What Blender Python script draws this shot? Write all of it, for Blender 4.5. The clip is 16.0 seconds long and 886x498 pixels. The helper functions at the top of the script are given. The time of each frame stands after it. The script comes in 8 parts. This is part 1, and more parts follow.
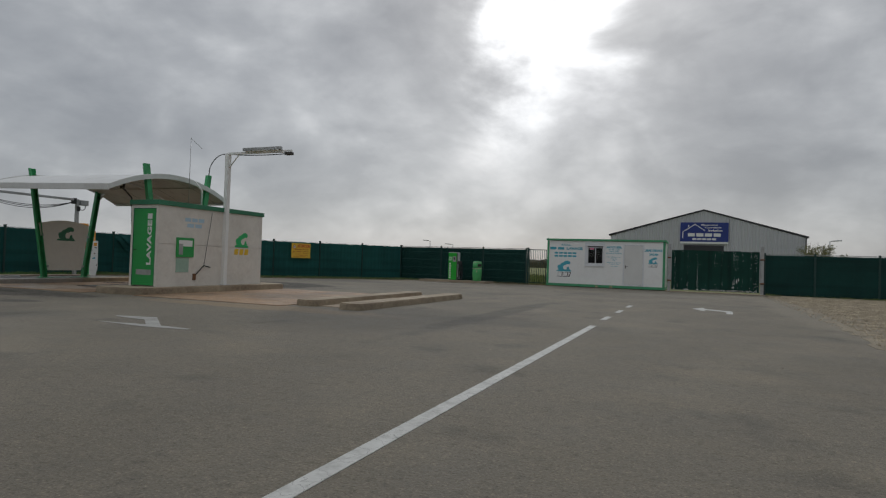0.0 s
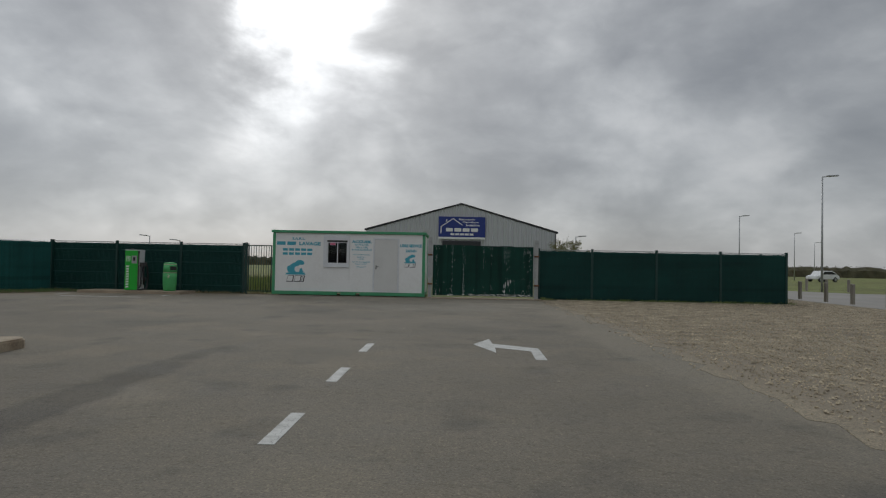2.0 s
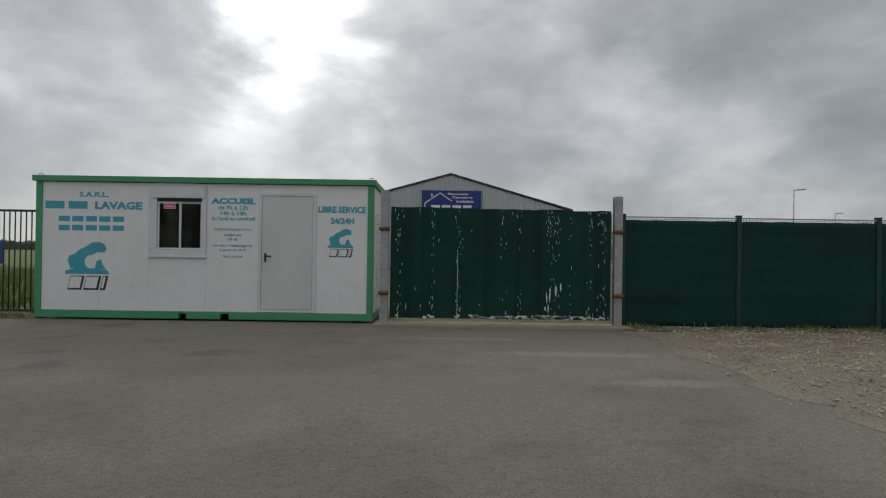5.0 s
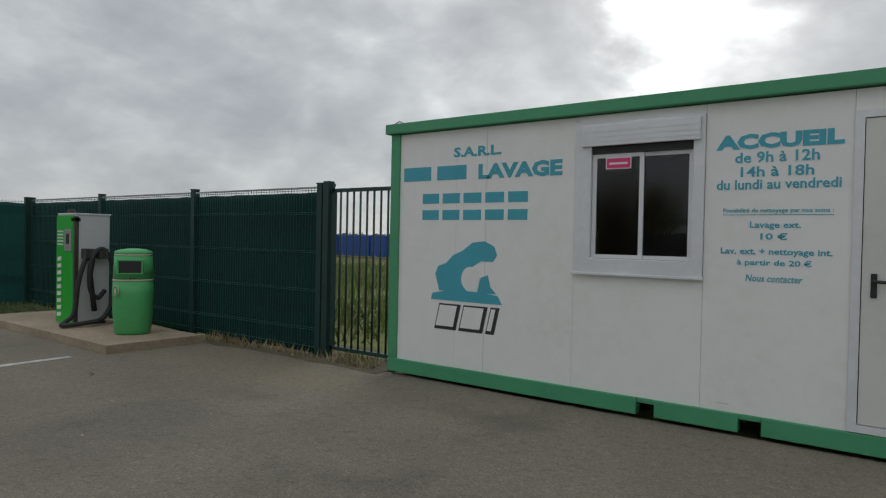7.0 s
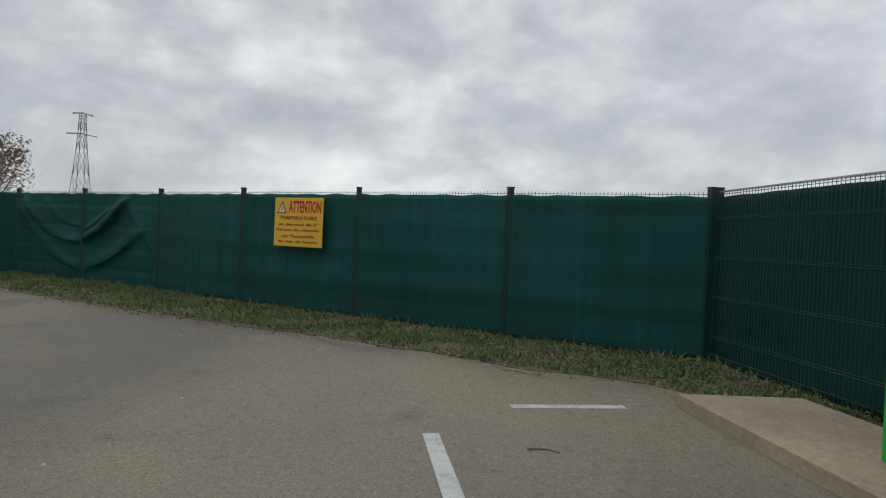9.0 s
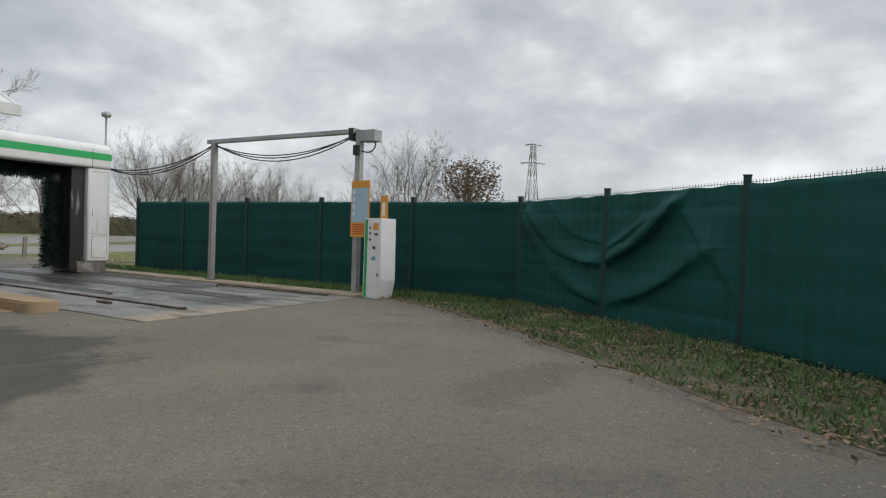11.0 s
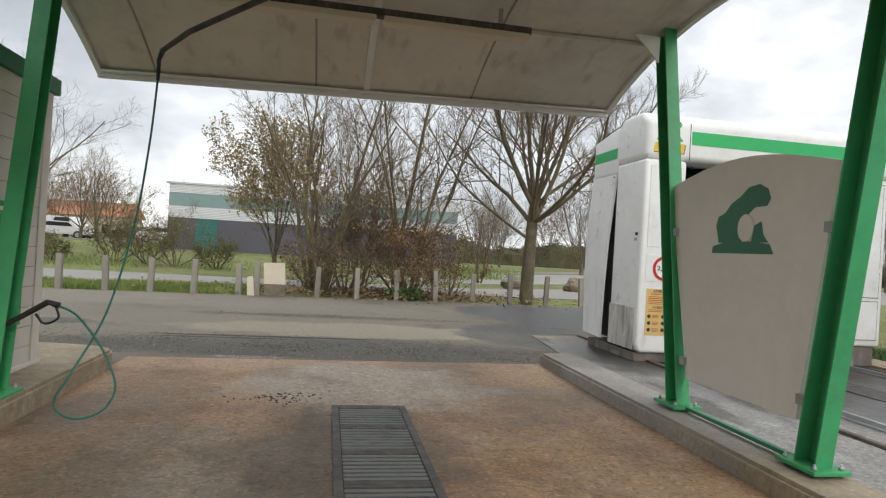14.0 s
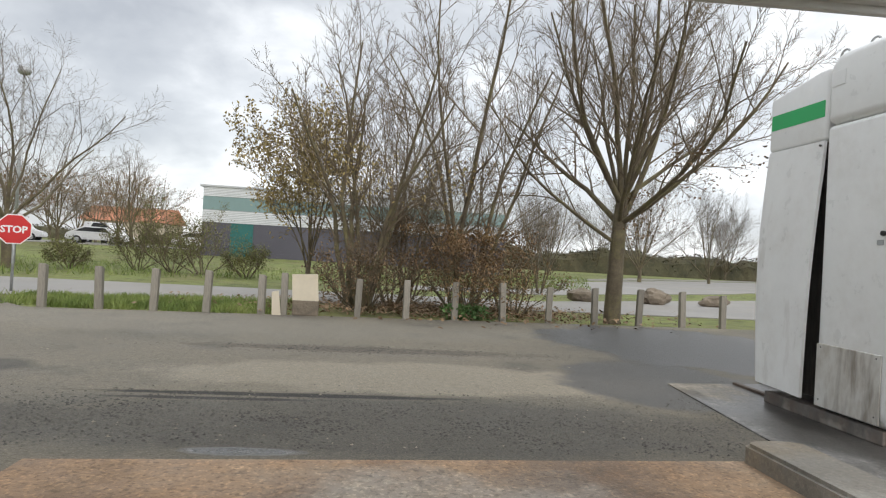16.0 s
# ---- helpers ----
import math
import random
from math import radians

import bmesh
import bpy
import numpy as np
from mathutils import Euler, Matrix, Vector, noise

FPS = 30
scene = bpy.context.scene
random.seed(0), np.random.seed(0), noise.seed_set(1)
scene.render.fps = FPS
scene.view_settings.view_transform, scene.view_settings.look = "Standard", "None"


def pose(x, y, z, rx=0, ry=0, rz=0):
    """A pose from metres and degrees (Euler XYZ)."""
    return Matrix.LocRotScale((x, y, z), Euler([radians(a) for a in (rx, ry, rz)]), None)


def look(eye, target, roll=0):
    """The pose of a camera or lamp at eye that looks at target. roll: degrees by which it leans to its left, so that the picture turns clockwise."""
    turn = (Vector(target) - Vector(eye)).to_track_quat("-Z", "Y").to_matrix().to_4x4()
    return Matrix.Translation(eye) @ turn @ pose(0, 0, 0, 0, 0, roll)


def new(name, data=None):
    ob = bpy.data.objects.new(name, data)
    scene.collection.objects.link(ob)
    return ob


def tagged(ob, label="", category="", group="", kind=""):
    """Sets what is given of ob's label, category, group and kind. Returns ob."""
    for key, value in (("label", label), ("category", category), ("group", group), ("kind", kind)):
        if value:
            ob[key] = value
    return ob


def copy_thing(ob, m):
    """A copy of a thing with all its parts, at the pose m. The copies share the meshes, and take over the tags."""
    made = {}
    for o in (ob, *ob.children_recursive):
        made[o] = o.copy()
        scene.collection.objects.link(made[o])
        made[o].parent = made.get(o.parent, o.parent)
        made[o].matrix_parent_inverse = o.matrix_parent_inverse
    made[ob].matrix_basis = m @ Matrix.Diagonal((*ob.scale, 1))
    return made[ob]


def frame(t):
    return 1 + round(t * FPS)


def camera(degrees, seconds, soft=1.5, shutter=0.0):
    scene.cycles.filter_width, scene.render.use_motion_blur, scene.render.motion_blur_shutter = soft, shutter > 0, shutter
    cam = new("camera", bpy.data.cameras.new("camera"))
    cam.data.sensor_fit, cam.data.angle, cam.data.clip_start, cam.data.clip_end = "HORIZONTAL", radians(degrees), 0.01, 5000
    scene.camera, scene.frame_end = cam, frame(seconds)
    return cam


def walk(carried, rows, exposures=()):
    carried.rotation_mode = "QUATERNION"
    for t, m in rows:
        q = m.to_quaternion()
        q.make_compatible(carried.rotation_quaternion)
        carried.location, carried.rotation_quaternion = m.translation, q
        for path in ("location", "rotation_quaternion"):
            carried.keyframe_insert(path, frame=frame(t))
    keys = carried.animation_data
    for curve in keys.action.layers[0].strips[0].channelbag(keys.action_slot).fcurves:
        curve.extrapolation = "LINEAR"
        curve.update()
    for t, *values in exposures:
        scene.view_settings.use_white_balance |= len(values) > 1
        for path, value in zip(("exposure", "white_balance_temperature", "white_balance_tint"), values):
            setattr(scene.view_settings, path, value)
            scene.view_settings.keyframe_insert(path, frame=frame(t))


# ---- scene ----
cam = camera(71.3, 16.0, 1.2)
PATH = [
    (0, (2.61, -0.887, 1.085), (1.841, 0.959, 1.127), 1.9),
    (0.5, (2.186, 1.277, 1.115), (1.719, 3.221, 1.173), 1.6),
    (1, (2.012, 3.399, 1.17), (1.732, 5.379, 1.234), 1.4),
    (1.5, (2.02, 5.599, 1.249), (1.89, 7.594, 1.305), 1.2),
    (2, (2.078, 7.84, 1.284), (2.046, 9.839, 1.336), 1.1),
    (2.5, (2.16, 10.111, 1.309), (2.182, 12.11, 1.351), 1.1),
    (3, (2.278, 12.339, 1.314), (2.321, 14.339, 1.348), 1.0),
    (5.5, (2.143, 22.933, 1.275), (2.112, 24.933, 1.284), 0.7),
    (6, (1.459, 24.651, 1.276), (1.128, 26.624, 1.285), 0.7),
    (6.5, (0.376, 26.064, 1.374), (-0.343, 27.929, 1.353), 0.7),
    (7, (-0.932, 27.1, 1.38), (-2.073, 28.742, 1.351), 1.2),
    (7.5, (-2.422, 27.873, 1.375), (-3.93, 29.186, 1.338), 1.5),
    (8, (-4.033, 28.245, 1.324), (-5.792, 29.196, 1.292), 1.8),
    (8.5, (-5.638, 28.313, 1.288), (-7.547, 28.909, 1.263), 2.3),
    (8.7, (-6.29, 28.276, 1.282), (-8.235, 28.741, 1.255), 2.5),
    (10.8, (-11.823, 25.27, 1.173), (-13.621, 24.395, 1.137), 2.0),
    (11, (-12.235, 24.829, 1.16), (-13.96, 23.818, 1.127), 2.0),
    (11.5, (-13.071, 23.46, 1.174), (-14.568, 22.135, 1.145), 2.3),
    (12, (-13.674, 22.023, 1.161), (-14.864, 20.416, 1.137), 2.4),
    (12.5, (-13.903, 20.568, 1.169), (-14.759, 18.761, 1.157), 2.8),
    (13, (-13.998, 19.159, 1.196), (-14.603, 17.253, 1.195), 3.4),
    (13.5, (-14.001, 17.928, 1.203), (-14.45, 15.979, 1.211), 3.3),
    (14, (-13.933, 16.887, 1.264), (-14.297, 14.92, 1.272), 3.4),
    (14.5, (-13.903, 15.949, 1.261), (-14.223, 13.975, 1.274), 3.4),
    (15, (-13.87, 15.108, 1.29), (-14.157, 13.129, 1.299), 3.3),
    (15.5, (-13.863, 14.4, 1.29), (-14.12, 12.416, 1.301), 3.2),
    (16, (-13.857, 13.88, 1.291), (-14.098, 11.895, 1.307), 3.2),
]
EXPOSURES = ((0.0, -1.0, 6400, 10), (3.0, -1.02, 6350, 9), (5.3, -0.78, 6350, 9), (5.5, -0.7, 6350, 9), (6.5, -0.58, 6450, 8), (7.2, -0.66, 6450, 8), (8.0, -0.62, 6450, 9), (8.7, -0.44, 6450, 8), (11.0, -0.27, 6450, 9), (12.5, -0.36, 6500, 10), (13.0, -0.56, 6350, 9), (13.3, -0.54, 6400, 9), (13.6, -0.1, 6500, 10), (14.0, 0.27, 6550, 10), (14.6, 0.3, 6500, 10), (16.0, 0.3, 6500, 10))
walk(cam, [(t, look(eye, target, roll)) for t, eye, target, roll in PATH], EXPOSURES)

# ---- world, sun ----
SUN_AZ, SUN_EL = 13.0, 30.0          # degrees: left of +y, above the horizon
sky = bpy.data.worlds.new("overcast_sky")
scene.world = sky
sky.use_nodes = True
N, L = sky.node_tree.nodes, sky.node_tree.links


def wnode(kind, **vals):
    n = N.new(kind)
    for k, v in vals.items():
        n.inputs[k].default_value = v
    return n


def wmath(op, a, b=None):
    n = N.new("ShaderNodeMath")
    n.operation = op
    for i, v in enumerate((a, b)):
        if v is None:
            continue
        if isinstance(v, (int, float)):
            n.inputs[i].default_value = v
        else:
            L.new(v, n.inputs[i])
    return n.outputs[0]


nish = N.new("ShaderNodeTexSky")
nish.sky_type, nish.sun_disc = "NISHITA", False
nish.sun_elevation, nish.sun_rotation = radians(SUN_EL), radians(-SUN_AZ)
tc = N.new("ShaderNodeTexCoord")
sep = N.new("ShaderNodeSeparateXYZ")
L.new(tc.outputs["Generated"], sep.inputs[0])
up = wmath("ADD", wmath("MAXIMUM", sep.outputs[2], 0.0), 0.34)
flat = N.new("ShaderNodeCombineXYZ")
L.new(wmath("DIVIDE", sep.outputs[0], up), flat.inputs[0])
L.new(wmath("DIVIDE", sep.outputs[1], up), flat.inputs[1])
flat.inputs[2].default_value = 2.7


def wnoise(scale, detail, rough, dist):
    n = wnode("ShaderNodeTexNoise", Scale=scale, Detail=detail, Roughness=rough, Distortion=dist)
    L.new(flat.outputs[0], n.inputs["Vector"])
    return n.outputs["Fac"]


def wramp(fac, *stops):
    r = N.new("ShaderNodeValToRGB")
    e = r.color_ramp.elements
    while len(e) < len(stops):
        e.new(0.5)
    for el, (p, c) in zip(e, stops):
        el.position, el.color = p, (*c, 1)
    L.new(fac, r.inputs[0])
    return r.outputs[0]


n1, n2 = wnoise(0.62, 9, 0.55, 0.3), wnoise(1.9, 8, 0.58, 0.25)
puff = N.new("ShaderNodeVectorMath")
puff.operation = "MULTIPLY"
L.new(tc.outputs["Generated"], puff.inputs[0])
puff.inputs[1].default_value = (1.0, 1.0, 1.75)


def puffs(scale, rough):
    n = wnode("ShaderNodeTexNoise", Scale=scale, Detail=9, Roughness=rough, Distortion=0.35)
    L.new(puff.outputs[0], n.inputs["Vector"])
    return n.outputs["Fac"]


n3, n4 = puffs(2.6, 0.55), puffs(7.5, 0.6)
# billows: rounded cloud heads with soft hollows between
bulge = N.new("ShaderNodeMixRGB")
bulge.blend_type, bulge.inputs[0].default_value = "ADD", 0.22
warp = wnode("ShaderNodeTexNoise", Scale=3.5, Detail=5, Roughness=0.55)
L.new(puff.outputs[0], warp.inputs["Vector"])
L.new(puff.outputs[0], bulge.inputs[1])
L.new(warp.outputs["Color"], bulge.inputs[2])


def billow(scale):
    n = N.new("ShaderNodeTexVoronoi")
    n.feature = "SMOOTH_F1"
    for key, val in (("Scale", scale), ("Detail", 2.0), ("Roughness", 0.45), ("Smoothness", 0.7)):
        n.inputs[key].default_value = val
    L.new(bulge.outputs[0], n.inputs["Vector"])
    return n.outputs["Distance"]


heads = wmath("SUBTRACT", 1.06, wmath("ADD", wmath("MULTIPLY", billow(4.2), 0.5), wmath("MULTIPLY", billow(10.0), 0.32)))
clouds = wmath("ADD", wmath("ADD", wmath("MULTIPLY", n1, 0.26), wmath("MULTIPLY", n2, 0.08)), wmath("ADD", wmath("ADD", wmath("MULTIPLY", n3, 0.30), wmath("MULTIPLY", n4, 0.14)), wmath("MULTIPLY", heads, 0.22)))
cloud_col = wramp(clouds, (0.40, (0.40, 0.42, 0.45)), (0.465, (0.50, 0.52, 0.545)), (0.51, (0.61, 0.63, 0.65)), (0.55, (0.74, 0.755, 0.77)), (0.60, (0.88, 0.885, 0.89)))
az, el = radians(SUN_AZ), radians(SUN_EL)
sun_dir = Vector((-math.sin(az) * math.cos(el), math.cos(az) * math.cos(el), math.sin(el)))


def wdot(v):
    n = N.new("ShaderNodeVectorMath")
    n.operation = "DOT_PRODUCT"
    L.new(tc.outputs["Generated"], n.inputs[0])
    n.inputs[1].default_value = v
    return n.outputs["Value"]


# the rift through which the veiled sun shines, a tall bright gap in the deck
wob = wmath("MULTIPLY", wmath("SUBTRACT", n3, 0.5), 0.55)
across = wmath("DIVIDE", wmath("ADD", wdot(Vector((math.cos(az), math.sin(az), 0))), wob), 0.125)
upward = wmath("DIVIDE", wmath("SUBTRACT", sep.outputs[2], 0.52), 0.27)
q = wmath("ADD", wmath("MULTIPLY", across, across), wmath("MULTIPLY", upward, upward))
rift = wmath("POWER", 2.718, wmath("MULTIPLY", wmath("MULTIPLY", q, q), -0.8))
front = wmath("GREATER_THAN", wdot(Vector((-math.sin(az), math.cos(az), 0))), 0.0)
torn = wmath("ADD", wmath("MULTIPLY", wmath("MAXIMUM", wmath("SUBTRACT", clouds, 0.41), 0.0), 9.0), 0.25)
glow = wmath("MULTIPLY", wmath("MULTIPLY", rift, front), wmath("MULTIPLY", torn, 2.3))
# lighter towards the horizon and round the sun
low = wmath("MULTIPLY", wmath("POWER", wmath("SUBTRACT", 1.0, wmath("MAXIMUM", sep.outputs[2], 0.0)), 14.0), 0.10)
around = wmath("MULTIPLY", wmath("ADD", wdot(sun_dir), 1.0), 0.5)
sunward = wmath("MULTIPLY", wmath("POWER", around, 6.5), wmath("MULTIPLY", wmath("POWER", clouds, 2.0), 1.45))
lift = wmath("ADD", wmath("ADD", glow, low), sunward)
add = N.new("ShaderNodeMixRGB")
add.blend_type = "ADD"
add.inputs[0].default_value = 1.0
# the overcast deck is brightest overhead and high in the south, dimmer low down
deck = N.new("ShaderNodeMixRGB")
deck.blend_type, deck.inputs[0].default_value = "MULTIPLY", 1.0
L.new(cloud_col, deck.inputs[1])
height = wmath("MAXIMUM", sep.outputs[2], 0.0)
zenith = wmath("MULTIPLY", wmath("MAXIMUM", wmath("SUBTRACT", height, 0.45), 0.0), 1.9)
south_low = wmath("MULTIPLY", wmath("MULTIPLY", wmath("MAXIMUM", wmath("MULTIPLY", sep.outputs[1], -1.0), 0.0), wmath("POWER", wmath("SUBTRACT", 1.0, height), 2.0)), -0.04)
southward = wmath("MAXIMUM", wmath("MULTIPLY", sep.outputs[1], -1.0), 0.0)
south_high = wmath("MULTIPLY", wmath("MULTIPLY", southward, wmath("MAXIMUM", wmath("SUBTRACT", height, 0.36), 0.0)), 2.6)
thin = wmath("MULTIPLY", wdot(Vector((-0.05, -0.9, 0.4)).normalized()), 0.11)
west = wmath("MULTIPLY", sep.outputs[0], -0.18)
L.new(wmath("ADD", wmath("ADD", wmath("ADD", thin, west), 1.0), wmath("ADD", wmath("ADD", zenith, south_high), south_low)), deck.inputs[2])
L.new(deck.outputs[0], add.inputs[1])
L.new(lift, add.inputs[2])
veil = N.new("ShaderNodeMixRGB")
veil.blend_type = "ADD"
veil.inputs[0].default_value = 0.012
L.new(add.outputs[0], veil.inputs[1])
L.new(nish.outputs[0], veil.inputs[2])
L.new(veil.outputs[0], N["Background"].inputs[0])
N["Background"].inputs[1].default_value = 1.0

sun = bpy.data.lights.new("sun", "SUN")
sun.energy, sun.angle, sun.color = 0.8, radians(25), (1.0, 0.97, 0.92)
new("sun", sun).matrix_world = look(sun_dir * 50, (0, 0, 0))


# ---- materials ----
def surface(name, base, var=0.15, big=0.6, small=14.0, rough=0.7, bump=0.15, bump_scale=60.0, metal=0.0, dirt=None, dirt_amt=0.35, dirt_scale=1.3,
            rough_var=0.12, bump_dist=0.004, spec=0.5, stretch=(1, 1, 1), per_object=0.0):
    m = bpy.data.materials.new(name)
    m.use_nodes = True
    n, l = m.node_tree.nodes, m.node_tree.links
    b = n["Principled BSDF"]
    b.inputs["Metallic"].default_value = metal
    b.inputs["Specular IOR Level"].default_value = spec
    co = n.new("ShaderNodeTexCoord")
    mp = n.new("ShaderNodeMapping")
    mp.inputs["Scale"].default_value = stretch
    l.new(co.outputs["Object"], mp.inputs[0])

    def noise_fac(scale, detail=5, rgh=0.6):
        t = n.new("ShaderNodeTexNoise")
        t.inputs["Scale"].default_value, t.inputs["Detail"].default_value, t.inputs["Roughness"].default_value = scale, detail, rgh
        l.new(mp.outputs[0], t.inputs["Vector"])
        return t.outputs["Fac"]

    def remap(f, a, c, lo, hi):
        r = n.new("ShaderNodeMapRange")
        r.inputs[1].default_value, r.inputs[2].default_value, r.inputs[3].default_value, r.inputs[4].default_value = a, c, lo, hi
        l.new(f, r.inputs[0])
        return r.outputs[0]

    def mul(a, c):
        t = n.new("ShaderNodeMath")
        t.operation = "MULTIPLY"
        l.new(a, t.inputs[0])
        l.new(c, t.inputs[1])
        return t.outputs[0]

    fb, fs = noise_fac(big), noise_fac(small, 6, 0.65)
    v = mul(remap(fb, 0.3, 0.7, 1 - var, 1 + var), remap(fs, 0.3, 0.7, 1 - var * 0.7, 1 + var * 0.7))
    if per_object:
        oi = n.new("ShaderNodeObjectInfo")
        v = mul(v, remap(oi.outputs["Random"], 0, 1, 1 - per_object, 1 + per_object))
    col = n.new("ShaderNodeMixRGB")
    col.blend_type = "MULTIPLY"
    col.inputs[0].default_value = 1
    col.inputs[1].default_value = (*base, 1)
    l.new(v, col.inputs[2])
    out = col.outputs[0]
    if dirt:
        d = n.new("ShaderNodeMixRGB")
        d.inputs[2].default_value = (*dirt, 1)
        l.new(mul(remap(noise_fac(dirt_scale, 8, 0.7), 0.45, 0.72, 0, 1), remap(noise_fac(dirt_scale * 9, 4), 0.35, 0.6, dirt_amt * 0.4, dirt_amt)), d.inputs[0])
        l.new(out, d.inputs[1])
        out = d.outputs[0]
    l.new(out, b.inputs["Base Color"])
    l.new(remap(fs, 0.3, 0.7, max(0.03, rough - rough_var), min(1, rough + rough_var)), b.inputs["Roughness"])
    if bump:
        bp = n.new("ShaderNodeBump")
        bp.inputs["Strength"].default_value, bp.inputs["Distance"].default_value = bump, bump_dist
        l.new(noise_fac(bump_scale, 4), bp.inputs["Height"])
        l.new(bp.outputs[0], b.inputs["Normal"])
    return m


def extra_layer(m, colour, scale, lo, hi, amount, detail=6, vec=(1, 1, 1), kind="noise", rough=None, blend="MIX"):
    """One more layer of stain, crack or grain over a material's colour."""
    n, l = m.node_tree.nodes, m.node_tree.links
    b = n["Principled BSDF"]
    co = n.new("ShaderNodeTexCoord")
    mp = n.new("ShaderNodeMapping")
    mp.inputs["Scale"].default_value = vec
    l.new(co.outputs["Object"], mp.inputs[0])
    if kind == "crack":
        wob = n.new("ShaderNodeTexNoise")
        wob.inputs["Scale"].default_value, wob.inputs["Detail"].default_value = scale * 4, 5
        l.new(mp.outputs[0], wob.inputs["Vector"])
        mixv = n.new("ShaderNodeMixRGB")
        mixv.blend_type, mixv.inputs[0].default_value = "ADD", 0.35 / scale
        l.new(mp.outputs[0], mixv.inputs[1])
        l.new(wob.outputs["Color"], mixv.inputs[2])
        t = n.new("ShaderNodeTexVoronoi")
        t.feature = "DISTANCE_TO_EDGE"
        t.inputs["Scale"].default_value = scale
        l.new(mixv.outputs[0], t.inputs["Vector"])
        f = t.outputs["Distance"]
    elif kind == "grit":
        t = n.new("ShaderNodeTexVoronoi")
        t.inputs["Scale"].default_value = scale
        l.new(mp.outputs[0], t.inputs["Vector"])
        f = t.outputs["Distance"]
    else:
        t = n.new("ShaderNodeTexNoise")
        t.inputs["Scale"].default_value, t.inputs["Detail"].default_value = scale, detail
        l.new(mp.outputs[0], t.inputs["Vector"])
        f = t.outputs["Fac"]
    r = n.new("ShaderNodeMapRange")
    r.inputs[1].default_value, r.inputs[2].default_value, r.inputs[3].default_value, r.inputs[4].default_value = lo, hi, 0, amount
    l.new(f, r.inputs[0])
    mix = n.new("ShaderNodeMixRGB")
    mix.blend_type = blend
    mix.inputs[2].default_value = (*colour, 1)
    old = b.inputs["Base Color"].links[0].from_socket
    l.new(old, mix.inputs[1])
    l.new(r.outputs[0], mix.inputs[0])
    l.new(mix.outputs[0], b.inputs["Base Color"])
    if rough is not None:
        rm = n.new("ShaderNodeMix")
        rm.inputs["B"].default_value = rough
        l.new(b.inputs["Roughness"].links[0].from_socket, rm.inputs["A"])
        l.new(r.outputs[0], rm.inputs["Factor"])
        l.new(rm.outputs[0], b.inputs["Roughness"])
    return m


asphalt = surface("asphalt", (0.178, 0.158, 0.122), 0.16, 0.22, 1.7, 0.88, 1.0, 55, bump_dist=0.012, dirt=(0.225, 0.196, 0.148), dirt_amt=0.55, dirt_scale=0.35)
extra_layer(asphalt, (0.25, 0.225, 0.175), 17, 0.56, 0.7, 0.22, 6)
extra_layer(asphalt, (0.075, 0.068, 0.055), 12, 0.44, 0.3, 0.28, 7)
extra_layer(asphalt, (0.25, 0.215, 0.155), 0.5, 0.53, 0.68, 0.5, 10)
extra_layer(asphalt, (0.225, 0.207, 0.168), 0.13, 0.54, 0.66, 0.45, 9)
extra_layer(asphalt, (0.08, 0.076, 0.068), 0.28, 0.56, 0.72, 0.5, 8)
extra_layer(asphalt, (0.07, 0.066, 0.058), 1.1, 0.58, 0.7, 0.45, 9)
extra_layer(asphalt, (0.055, 0.05, 0.042), 0.2, 0.003, 0.0, 0.16, kind="crack")


def stain(m, cx, cy, rx, ry, colour, amount, ragged=0.9, scale=1.6, rough=None, soft=1.0, paint=False):
    """A stain with a ragged outline at a place of its own on a ground material."""
    n, l = m.node_tree.nodes, m.node_tree.links
    b = n["Principled BSDF"]
    co = n.new("ShaderNodeTexCoord")
    mp = n.new("ShaderNodeMapping")
    mp.vector_type = "TEXTURE"
    mp.inputs["Location"].default_value, mp.inputs["Scale"].default_value = (cx, cy, 0), (rx, ry, 1000)
    l.new(co.outputs["Object"], mp.inputs[0])
    ln = n.new("ShaderNodeVectorMath")
    ln.operation = "LENGTH"
    l.new(mp.outputs[0], ln.inputs[0])
    t = n.new("ShaderNodeTexNoise")
    t.inputs["Scale"].default_value, t.inputs["Detail"].default_value, t.inputs["Roughness"].default_value = scale, 8, 0.65
    l.new(co.outputs["Object"], t.inputs["Vector"])
    ma = n.new("ShaderNodeMath")
    ma.operation = "MULTIPLY_ADD"
    l.new(t.outputs["Fac"], ma.inputs[0])
    ma.inputs[1].default_value = -2 * ragged
    l.new(ln.outputs["Value"], ma.inputs[2])
    r = n.new("ShaderNodeMapRange")
    r.inputs[1].default_value, r.inputs[2].default_value, r.inputs[3].default_value, r.inputs[4].default_value = 1.0 - ragged + 0.18 * soft, 1.0 - ragged - 0.25 * soft, 0, amount
    l.new(ma.outputs[0], r.inputs[0])
    mix = n.new("ShaderNodeMixRGB")
    mix.inputs[2].default_value = (*colour, 1)
    mix.blend_type = "MULTIPLY" if not paint and (max(colour) > 1.0 or min(colour) > 0.35) else "MIX"
    l.new(b.inputs["Base Color"].links[0].from_socket, mix.inputs[1])
    l.new(r.outputs[0], mix.inputs[0])
    l.new(mix.outputs[0], b.inputs["Base Color"])
    if rough is not None:
        rm = n.new("ShaderNodeMix")
        rm.inputs["B"].default_value = rough
        l.new(b.inputs["Roughness"].links[0].from_socket, rm.inputs["A"])
        l.new(r.outputs[0], rm.inputs["Factor"])
        l.new(rm.outputs[0], b.inputs["Roughness"])


